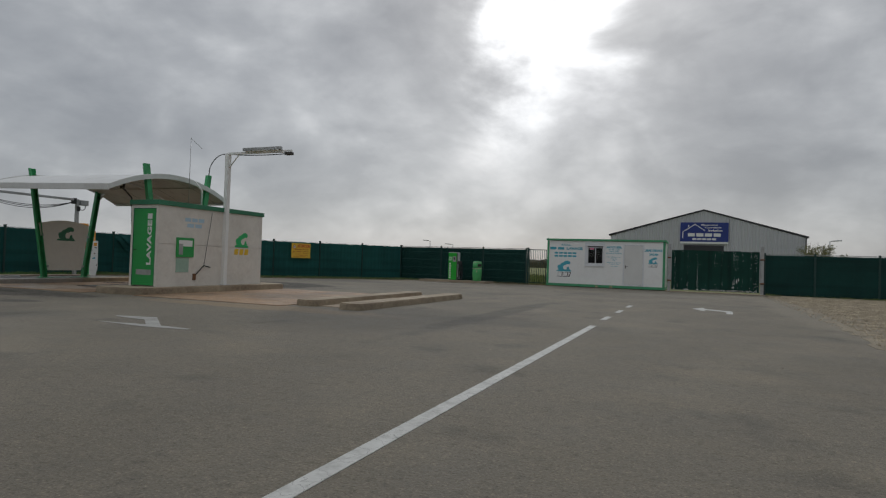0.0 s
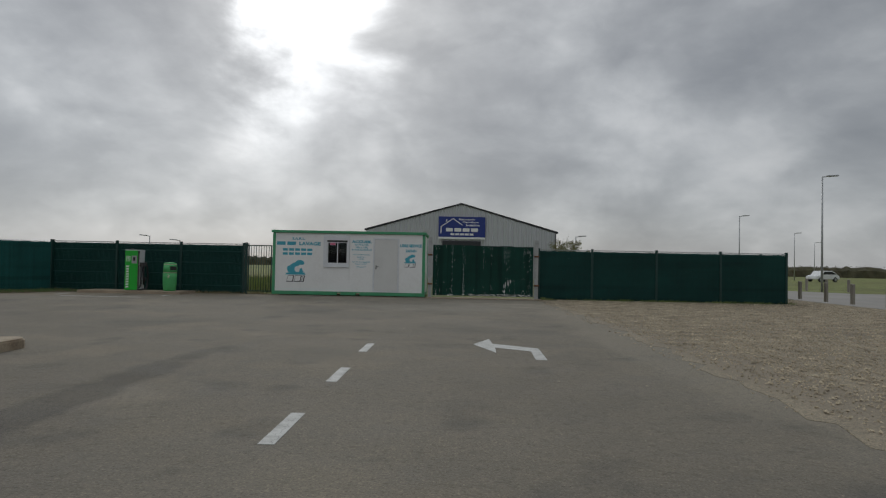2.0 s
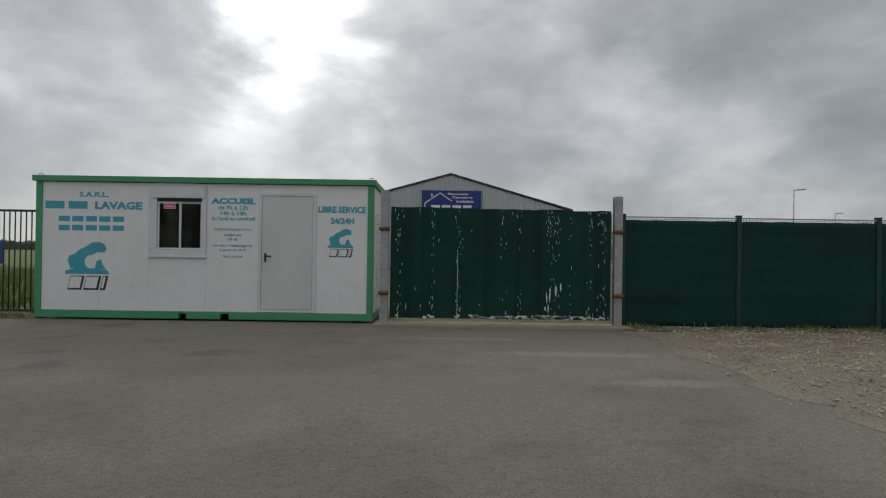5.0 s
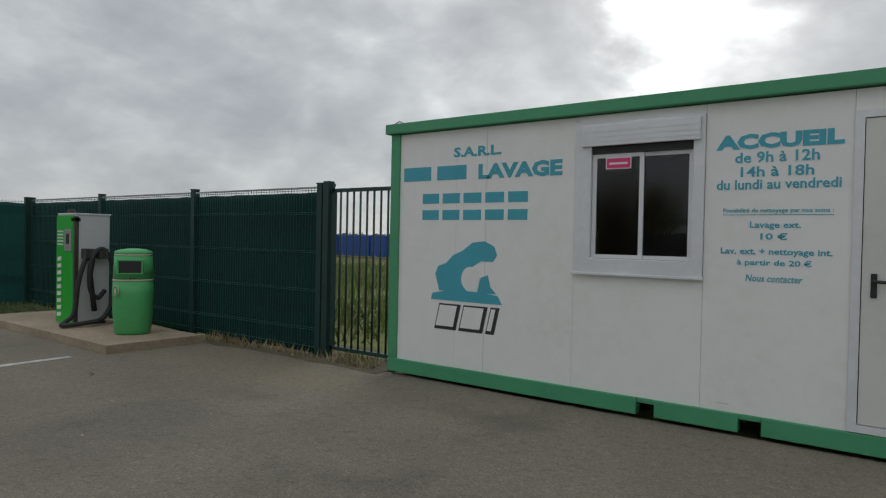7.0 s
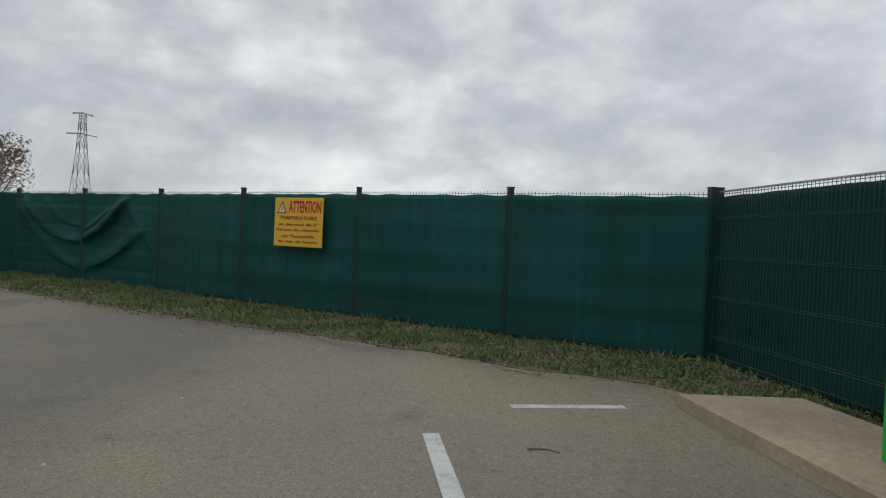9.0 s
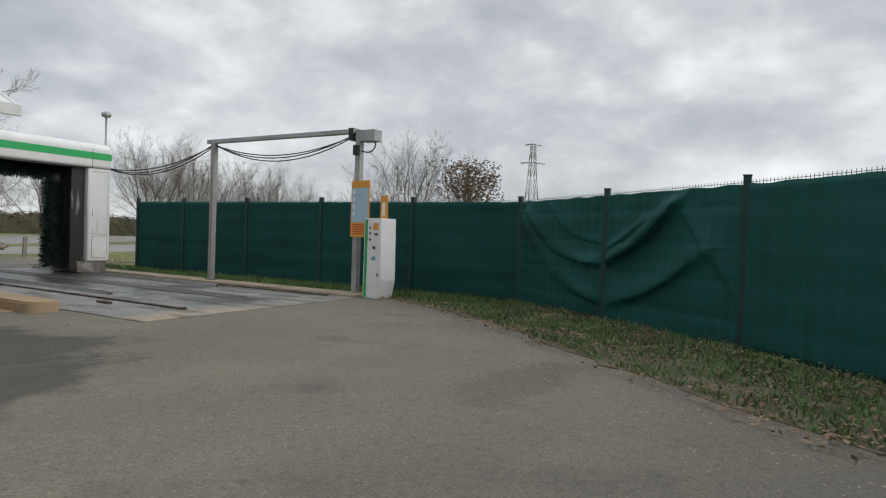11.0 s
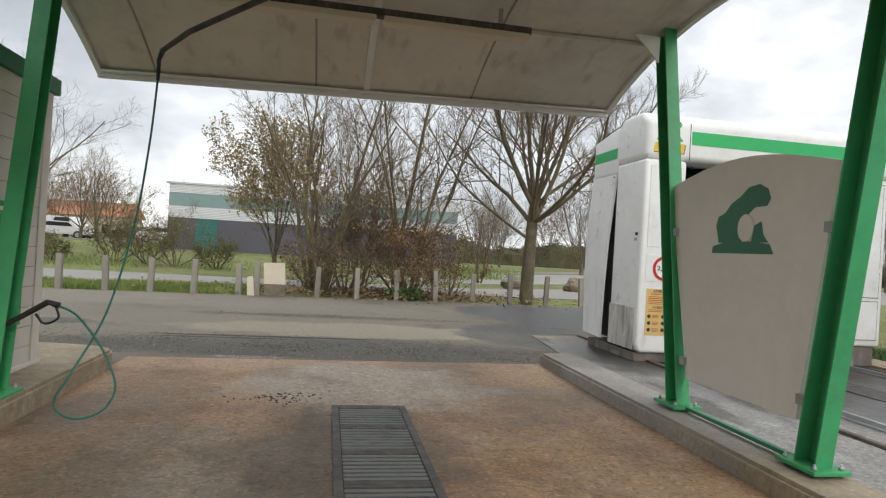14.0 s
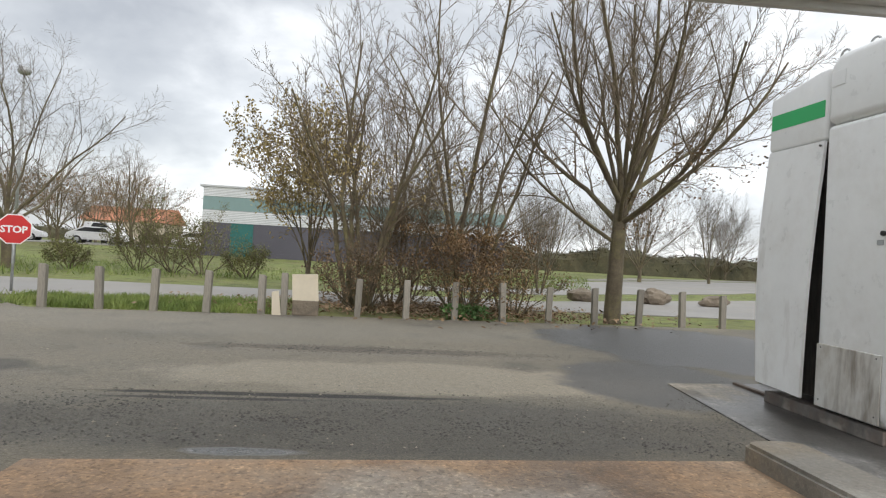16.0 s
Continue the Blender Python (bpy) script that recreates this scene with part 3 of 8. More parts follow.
orange = surface("orange_panel", (0.80, 0.36, 0.06), 0.08, 1.5, 10, 0.5, 0)
pale_blue = surface("pale_blue_panel", (0.42, 0.58, 0.68), 0.05, 1.5, 10, 0.5, 0)
yellow = surface("yellow_sign", (0.85, 0.54, 0.05), 0.06, 1.5, 10, 0.5, 0)
red = surface("red_sign", (0.55, 0.02, 0.02), 0.06, 1.5, 10, 0.4, 0)
ink_red = surface("red_lettering", (0.45, 0.06, 0.02), 0.06, 2, 20, 0.5, 0)
yellow_logo = surface("yellow_logo", (0.75, 0.48, 0.03), 0.05, 2, 10, 0.5, 0)
cream = surface("cream_board", (0.62, 0.545, 0.42), 0.06, 2, 10, 0.7, 0.1)
tan_label = surface("tan_label", (0.68, 0.48, 0.18), 0.06, 2, 10, 0.5, 0)
pink = surface("pink_label", (0.75, 0.05, 0.2), 0.06, 2, 10, 0.5, 0)
shed_teal = surface("shed_teal_cladding", (0.20, 0.29, 0.285), 0.08, 0.3, 3, 0.55, 0)
shed_dark = surface("shed_dark_cladding", (0.09, 0.085, 0.105), 0.1, 0.3, 3, 0.6, 0)
car_white = surface("car_white", (0.75, 0.75, 0.75), 0.03, 1, 6, 0.3, 0)
car_glass = surface("car_glass", (0.02, 0.022, 0.025), 0.1, 1, 6, 0.1, 0)
roof_tile = surface("roof_tiles", (0.42, 0.17, 0.09), 0.2, 1, 6, 0.8, 0)
render_cream = surface("cream_render", (0.55, 0.48, 0.38), 0.1, 0.5, 6, 0.9, 0)
skip_blue = surface("skip_blue", (0.02, 0.07, 0.33), 0.1, 0.5, 6, 0.6, 0)
diffuser = surface("lamp_diffuser", (0.75, 0.75, 0.72), 0.03, 1, 6, 0.4, 0)

glass = bpy.data.materials.new("window_glass")
glass.use_nodes = True
gb = glass.node_tree.nodes["Principled BSDF"]
gb.inputs["Base Color"].default_value = (0.85, 0.88, 0.87, 1)
gb.inputs["Roughness"].default_value, gb.inputs["Transmission Weight"].default_value, gb.inputs["IOR"].default_value = 0.02, 1.0, 1.45


# ---- builders ----
def thing(name, at, label, category, group="", kind=""):
    ob = new(name)
    ob.empty_display_size = 0.2
    ob.location = at
    return tagged(ob, label, category, group, kind)


def origin_of(ob):
    o = Vector((0, 0, 0))
    while ob:
        o += ob.location
        ob = ob.parent
    return o


def part(name, bm, material, parent=None, label=""):
    """Links a bmesh (in world metres) as one mesh object under a thing or a part."""
    me = bpy.data.meshes.new(name)
    if parent is not None:
        bmesh.ops.translate(bm, verts=bm.verts, vec=-origin_of(parent))
    bm.to_mesh(me)
    bm.free()
    me.materials.append(material)
    ob = new(name, me)
    if parent is not None:
        ob.parent = parent
    return tagged(ob, label)


def raw(name, verts, faces, material, parent=None, label=""):
    me = bpy.data.meshes.new(name)
    v = np.asarray(verts, float)
    if parent is not None:
        v = v - np.array(origin_of(parent))
    me.from_pydata(v.tolist(), [], faces if isinstance(faces, list) else faces.tolist())
    me.materials.append(material)
    ob = new(name, me)
    if parent is not None:
        ob.parent = parent
    return tagged(ob, label)


def box(bm, x0, x1, y0, y1, z0, z1, bevel=0.0):
    b = bmesh.new() if bevel else bm
    vs = [b.verts.new((x, y, z)) for z in (z0, z1) for x, y in ((x0, y0), (x1, y0), (x1, y1), (x0, y1))]
    for f in ((3, 2, 1, 0), (4, 5, 6, 7), (0, 1, 5, 4), (1, 2, 6, 5), (2, 3, 7, 6), (3, 0, 4, 7)):
        b.faces.new([vs[i] for i in f])
    if bevel:
        bmesh.ops.bevel(b, geom=b.edges[:], offset=bevel, segments=2, affect="EDGES", profile=0.6)
        me = bpy.data.meshes.new("tmp")
        b.to_mesh(me)
        b.free()
        bm.from_mesh(me)
        bpy.data.meshes.remove(me)
    return bm


def ring(x0, x1, z0, z1, a0, a1, b0, b1, y0, y1):
    """A flat frame in one piece: outer x0..x1, z0..z1, opening a0..a1, b0..b1, from y0 back to y1."""
    bm = bmesh.new()
    loops = [[bm.verts.new((x, y, z)) for x, z in ((p, r), (q, r), (q, t), (p, t))] for y in (y0, y1) for p, q, r, t in ((x0, x1, z0, z1), (a0, a1, b0, b1))]
    fo, fi, bo2, bi = loops
    for i in range(4):
        j = (i + 1) % 4
        bm.faces.new((fo[i], fo[j], fi[j], fi[i]))
        bm.faces.new((bo2[j], bo2[i], bi[i], bi[j]))
        bm.faces.new((fo[j], fo[i], bo2[i], bo2[j]))
        bm.faces.new((fi[i], fi[j], bi[j], bi[i]))
    bmesh.ops.recalc_face_normals(bm, faces=bm.faces[:])
    bmesh.ops.bevel(bm, geom=bm.edges[:], offset=0.004, segments=1, affect="EDGES")
    return bm


def boxes(*bs, bevel=0.0):
    bm = bmesh.new()
    for b in bs:
        box(bm, *b, bevel=bevel)
    return bm


def prism(bm, pts, o, u, v, w, d):
    """Polygon pts in the plane o + a*u + b*v, pushed out by d along w."""
    o, u, v, w = Vector(o), Vector(u), Vector(v), Vector(w)
    a = [bm.verts.new(o + p[0] * u + p[1] * v) for p in pts]
    b = [bm.verts.new(o + p[0] * u + p[1] * v + w * d) for p in pts]
    n = len(pts)
    bm.faces.new(b)
    bm.faces.new(a[::-1])
    for i in range(n):
        bm.faces.new((a[i], a[(i + 1) % n], b[(i + 1) % n], b[i]))
    bmesh.ops.recalc_face_normals(bm, faces=bm.faces[:])
    return bm


def tube_data(path, r0, r1=None, sides=8, cap=True):
    path = [Vector(p) for p in path]
    r1 = r0 if r1 is None else r1
    vs, fs = [], []
    side = None
    for i, p in enumerate(path):
        d = (path[min(i + 1, len(path) - 1)] - path[max(i - 1, 0)]).normalized()
        if side is None:
            side = d.orthogonal().normalized()
        side = (side - d * side.dot(d)).normalized()
        up2 = d.cross(side)
        r = r0 + (r1 - r0) * i / max(1, len(path) - 1)
        for k in range(sides):
            a = 2 * math.pi * k / sides
            vs.append(p + side * (r * math.cos(a)) + up2 * (r * math.sin(a)))
    for i in range(len(path) - 1):
        for k in range(sides):
            a, b = i * sides + k, i * sides + (k + 1) % sides
            fs.append((a, b, b + sides, a + sides))
    if cap:
        fs.append(tuple(range(sides))[::-1])
        fs.append(tuple(range((len(path) - 1) * sides, len(path) * sides)))
    return vs, fs


def tube(bm, path, r0, r1=None, sides=8):
    vs, fs = tube_data(path, r0, r1, sides)
    bv = [bm.verts.new(v) for v in vs]
    for f in fs:
        bm.faces.new([bv[i] for i in f]).smooth = len(f) == 4
    return bm


def lathe(bm, at, profile, sides=24):
    at = Vector(at)
    rings = [[bm.verts.new(at + Vector((r * math.cos(2 * math.pi * k / sides), r * math.sin(2 * math.pi * k / sides), z))) for k in range(sides)] for r, z in profile]
    for a, b in zip(rings, rings[1:]):
        for k in range(sides):
            bm.faces.new((a[k], a[(k + 1) % sides], b[(k + 1) % sides], b[k])).smooth = True
    bm.faces.new(rings[0][::-1])
    bm.faces.new(rings[-1])
    return bm


def sag(a, b, drop, n=14):
    a, b = Vector(a), Vector(b)
    return [a.lerp(b, i / n) - Vector((0, 0, drop * 4 * (i / n) * (1 - i / n))) for i in range(n + 1)]


def oval(cx, cy, rx, ry, n=20, a0=0.0, a1=2 * math.pi):
    return [(cx + rx * math.cos(a0 + (a1 - a0) * i / n), cy + ry * math.sin(a0 + (a1 - a0) * i / n)) for i in range(n if a1 - a0 > 6.2 else n + 1)]


def rect(x0, x1, y0, y1):
    return [(x0, y0), (x1, y0), (x1, y1), (x0, y1)]


def words(name, body, o, u, v, w, width, height, material, parent, bold=0.0, shear=0.0):
    """Raised lettering: its lower left corner at o, fitted to width and height."""
    cu = bpy.data.curves.new("tmp", "FONT")
    cu.body, cu.size, cu.extrude, cu.offset, cu.shear = body, 1.0, 0.004, bold, shear
    cu.resolution_u = 2
    ob = new("tmp", cu)
    bpy.context.view_layer.update()
    me = bpy.data.meshes.new_from_object(ob.evaluated_get(bpy.context.evaluated_depsgraph_get()))
    bpy.data.objects.remove(ob)
    bpy.data.curves.remove(cu)
    co = np.empty(len(me.vertices) * 3)
    me.vertices.foreach_get("co", co)
    co = co.reshape(-1, 3)
    lo, hi = co.min(0), co.max(0)
    co[:, 0] = (co[:, 0] - lo[0]) / (hi[0] - lo[0]) * width
    co[:, 1] = (co[:, 1] - lo[1]) / (hi[1] - lo[1]) * height
    co[:, 2] = (co[:, 2] - lo[2]) / (hi[2] - lo[2]) * 0.003
    m = np.array([Vector(u).normalized(), Vector(v).normalized(), Vector(w).normalized()])
    co = co @ m + np.array(Vector(o)) - np.array(origin_of(parent))
    if height < 0.085:
        me.vertices.foreach_set("co", co.ravel())
        me.update()
        me.name = name
        me.materials.append(material)
        ob = new(name, me)
        ob.parent = parent
        return tagged(ob, kind="stuff")
    # large letters are parts of their own: gather the pieces that overlap along the line
    along = co @ np.array(Vector(u).normalized())
    owner = list(range(len(co)))

    def root_of(i):
        while owner[i] != i:
            owner[i] = owner[owner[i]]
            i = owner[i]
        return i

    polys = [tuple(p.vertices) for p in me.polygons]
    for p in polys:
        for q in p[1:]:
            owner[root_of(q)] = root_of(p[0])
    spans = {}
    for i in range(len(co)):
        r = root_of(i)
        lo2, hi2 = spans.get(r, (1e9, -1e9))
        spans[r] = (min(lo2, along[i]), max(hi2, along[i]))
    letters = []
    for r, (lo2, hi2) in sorted(spans.items(), key=lambda q: q[1][0]):
        if letters and lo2 < letters[-1][1] - 0.35 * min(hi2 - lo2, letters[-1][1] - letters[-1][2]):
            letters[-1][0].add(r)
            letters[-1][1] = max(letters[-1][1], hi2)
        else:
            letters.append([{r}, hi2, lo2])
    bpy.data.meshes.remove(me)
    for roots, _, _ in letters:
        keep = [i for i in range(len(co)) if root_of(i) in roots]
        at_new = {i: j for j, i in enumerate(keep)}
        glyph = bpy.data.meshes.new("letter")
        glyph.from_pydata(co[keep].tolist(), [], [tuple(at_new[i] for i in p) for p in polys if p[0] in at_new])
        glyph.materials.append(material)
        new("letter", glyph).parent = parent


def bars(name, rows, o, u, v, w, material, parent):
    """Unreadable or withheld lines of writing as plain bars (x0, x1, y0, y1), each a part."""
    for x0, x1, y0, y1 in rows:
        n = max(1, round((x1 - x0) / ((y1 - y0) * 2.6)))
        n = n if n < 7 else 1
        step = (x1 - x0) / n
        for i in range(n):
            part(name, prism(bmesh.new(), rect(x0 + i * step, x0 + (i + 0.82) * step if n > 1 else x1, y0, y1), o, u, v, w, 0.003), material, parent)


X, Y, Z = Vector((1, 0, 0)), Vector((0, 1, 0)), Vector((0, 0, 1))


# ---- ground ----
def sheet(name, pts, z, material, label, category, thick=0.02, kind="structure"):
    bm = prism(bmesh.new(), pts, (0, 0, z - thick), X, Y, Z, thick)
    bmesh.ops.triangulate(bm, faces=[f for f in bm.faces if len(f.verts) > 4])
    return tagged(part(name, bm, material), label, category, kind=kind)


def wobbly(pts, amp=0.12, step=0.5, seed=3):
    """A closed outline cut up and made uneven."""
    rnd = random.Random(seed)
    out = []
    for (x0, y0), (x1, y1) in zip(pts, pts[1:] + pts[:1]):
        n = max(1, int(math.hypot(x1 - x0, y1 - y0) / step))
        out += [(x0 + (x1 - x0) * i / n + rnd.uniform(-amp, amp), y0 + (y1 - y0) * i / n + rnd.uniform(-amp, amp)) for i in range(n)]
    return out


me = bpy.data.meshes.new("ground")
gx = np.unique(np.concatenate([np.linspace(-1800, -60, 14), np.linspace(-60, 60, 25), np.linspace(60, 1800, 14)]))
gv = np.array([(x, y, -0.03) for y in gx for x in gx])
far_y = np.clip((-gv[:, 1] - 9) / 25, 0, 1)
gv[:, 2] += 0.55 * far_y * (np.abs(gv[:, 0] + 8) < 300) * np.clip((gv[:, 0] + 25) / 10, 0, 1)          # the meadow rises a little beyond the road
k = len(gx)
me.from_pydata(gv.tolist(), [], [(j * k + i, j * k + i + 1, (j + 1) * k + i + 1, (j + 1) * k + i) for j in range(k - 1) for i in range(k - 1)])
me.materials.append(grass_mat)
tagged(new("ground", me), "flat rough meadow with green and straw-coloured grass", "ground", kind="structure")

VERGE = [(-21.9, 18.1), (-20.95, 20.0), (-19.6, 21.8), (-18.25, 23.3), (-16.95, 24.9), (-15.75, 26.75), (-14.62, 28.3), (-13.5, 29.75), (-12.65, 30.95), (-11.95, 31.6)]
yard = [(-21.5, 5.5), (-21.5, 17.4)] + VERGE + [(-11.9, 32.0), (5.5, 32.05), (5.6, 28), (5.85, 23), (5.8, 17.5), (5.68, 13.5), (5.5, 11), (5.6, 7), (7.0, 1.5), (9.5, 0.2),
                                                 (-2.0, -2.2), (-6.3, 0.6), (-8.1, 2.6), (-20.7, 1.35), (-25.5, 0.9), (-25.5, 5.0)]
sheet("pavement", wobbly(yard, 0.03, 0.8), 0.0, asphalt, "worn grey asphalt yard with fine cracks and stains", "pavement")
sheet("road", [(-70, -21), (-25.5, -1.6), (-18, -1.4), (-11.1, -0.75), (-6.5, 0.44), (-2, -2.15), (9.5, 0.25), (40, 8), (90, 20), (90, 13), (40, 1), (9, -6.5), (-3.9, -4.6), (-10, -4.6), (-19.2, -4.7), (-22.1, -6.35), (-27.6, -9.6), (-70, -34)],
      -0.004, road_mat, "grey asphalt road passing the yard", "road")
sheet("far_road", wobbly([(-15.5, -7.6), (-20.3, -8.4), (-23.8, -10.9), (-31.2, -16), (-80, -50), (-74, -62), (-40, -38), (-25.5, -22), (-19, -16.5), (-15.5, -15.5)], 0.25, 2.0, 12), -0.006, road_mat, "pale asphalt lane crossing the meadow", "road")
sheet("dirt_path", wobbly([(-24.5, -22.5), (-40, -39), (-74, -64), (-74, -68), (-38, -40.5), (-26, -27), (-22, -24)], 0.3, 1.5, 13), -0.002, sandy, "pale dirt track along the lane", "path")
sheet("back_road", [(7.6, 2.0), (12.4, 13), (17.4, 27), (17.9, 36), (18.5, 45), (18.5, 130), (26.5, 130), (24.5, 50), (27, 46.5), (60, 40), (60, 14), (9.6, 0.3)], -0.006, road_mat, "asphalt road beyond the gravel", "road")
sheet("gravel_area", wobbly([(5.3, 32.3), (5.55, 23), (5.5, 17), (5.2, 11), (5.3, 6.5), (7.3, 2.0), (12.4, 13), (17.3, 27), (17.7, 36), (15.6, 36), (15.2, 32.3)], 0.16, 0.4, 5), 0.004, gravel_bed,
      "bed of pale loose gravel beside the asphalt", "gravel", thick=0.04)
sheet("gate_apron", [(1.05, 31.55), (5.5, 31.55), (5.5, 32.2), (1.05, 32.2)], 0.03, slab_con, "pale concrete threshold under the sliding gate", "threshold", 0.04)

# wash bays and islands
sheet("wash_bay_slab", [(-16.45, 10.0), (-12.0, 10.15), (-12.0, 16.12), (-16.45, 15.88)], 0.012, ochre, "ochre stained concrete slab of the jet wash bay", "slab", 0.03)
sheet("open_bay_slab", [(-10.3, 10.3), (-5.9, 10.3), (-5.7, 16.2), (-10.3, 16.3)], 0.012, ochre, "ochre stained concrete slab of the open bay", "slab", 0.03)
sheet("strip_slab", [(-5.3, 10.9), (-4.4, 10.9), (-4.4, 16.4), (-5.3, 16.4)], 0.012, slab_con, "pale concrete strip between two kerbs", "slab", 0.03)
sheet("machine_slab", [(-21.45, 7.0), (-17.2, 7.45), (-16.9, 10.2), (-16.93, 17.85), (-21.35, 17.65)], 0.012, wet_slab, "wet grey concrete slab under the roll-over wash", "slab", 0.03)
sheet("slab_edge", [(-22.0, 6.8), (-21.4, 6.8), (-21.3, 17.6), (-21.9, 17.6)], 0.05, kerb_con, "low concrete edge beside the wash slab", "kerb", 0.1)
sheet("vacuum_plinth", [(-11.95, 30.75), (-8.05, 30.68), (-7.95, 31.85), (-11.85, 31.8)], 0.1, slab_con, "pale concrete plinth under the vacuum station", "plinth", 0.12)


def island(name, x0, x1, y0, y1, h, label, north_round=True):
    r = (x1 - x0) / 2
    cx = (x0 + x1) / 2
    nose = 1.0 if r < 0.4 else 0.5
    pts = [(cx + r * math.cos(a), (y1 - r * nose) + r * nose * math.sin(a)) for a in [math.pi * i / 14 for i in range(15)]]
    pts += [(cx - r * math.cos(a), (y0 + r * 0.4) - r * 0.4 * math.sin(a)) for a in [math.pi * i / 10 for i in range(11)]]
    bm = prism(bmesh.new(), pts, (0, 0, -0.02), X, Y, Z, h + 0.02)
    top = [e for e in bm.edges if all(v.co.z > h - 0.01 for v in e.verts)]
    bmesh.ops.bevel(bm, geom=top, offset=0.025, segments=2, affect="EDGES")
    return tagged(part(name, bm, kerb_con), label, "kerb", kind="structure")


island("kerb_island", -16.87, -16.43, 9.95, 16.24, 0.145, "worn concrete island with a rounded nose between the bays")
island("kerb_island_2", -12.02, -10.3, 10.35, 16.6, 0.17, "concrete island carrying the technical room")
island("kerb_island_3", -5.80, -5.24, 10.7, 16.62, 0.14, "narrow brown-edged concrete kerb island")
island("kerb_island_4", -4.52, -3.94, 10.45, 16.7, 0.14, "narrow brown-edged concrete kerb island beside the lane")

# ---- road markings ----
marks = [("solid_line", [(0.83, 0.6), (0.95, 0.6), (0.88, 10.72), (0.76, 10.72)])]
for i in range(3):
    y = 12.19 + 2.33 * i
    marks.append(("dash", [(0.73, y), (0.85, y), (0.85, y + 0.92), (0.73, y + 0.92)]))
marks.append(("turn_arrow", [(2.44, 17.96), (2.74, 18.72), (2.76, 18.07), (3.45, 17.58), (3.41, 16.4), (3.25, 16.4), (3.29, 17.25), (2.77, 17.61), (2.75, 17.02)]))
marks.append(("turn_arrow", [(-5.92, 5.88), (-4.93, 5.78), (-4.12, 5.86), (-4.12, 5.96), (-4.75, 6.0), (-5.74, 6.84), (-6.45, 6.66), (-6.36, 6.56), (-5.6, 6.46), (-5.05, 6.0)]))
marks += [("bay_line", [(-11.93, 29.34), (-11.83, 29.34), (-11.84, 30.28), (-11.94, 30.28)]), ("bay_line", [(-11.21, 28.58), (-8.47, 28.58), (-8.47, 28.69), (-11.21, 28.69)]),
          ("bay_line", [(-8.25, 29.62), (-8.15, 29.62), (-8.14, 30.36), (-8.24, 30.36)])]
for nm, pts in marks:
    sheet(nm, pts, 0.0045, faded_paint if pts[0][0] == -5.92 else road_paint, "worn white paint marking on the asphalt", "road marking", 0.004)


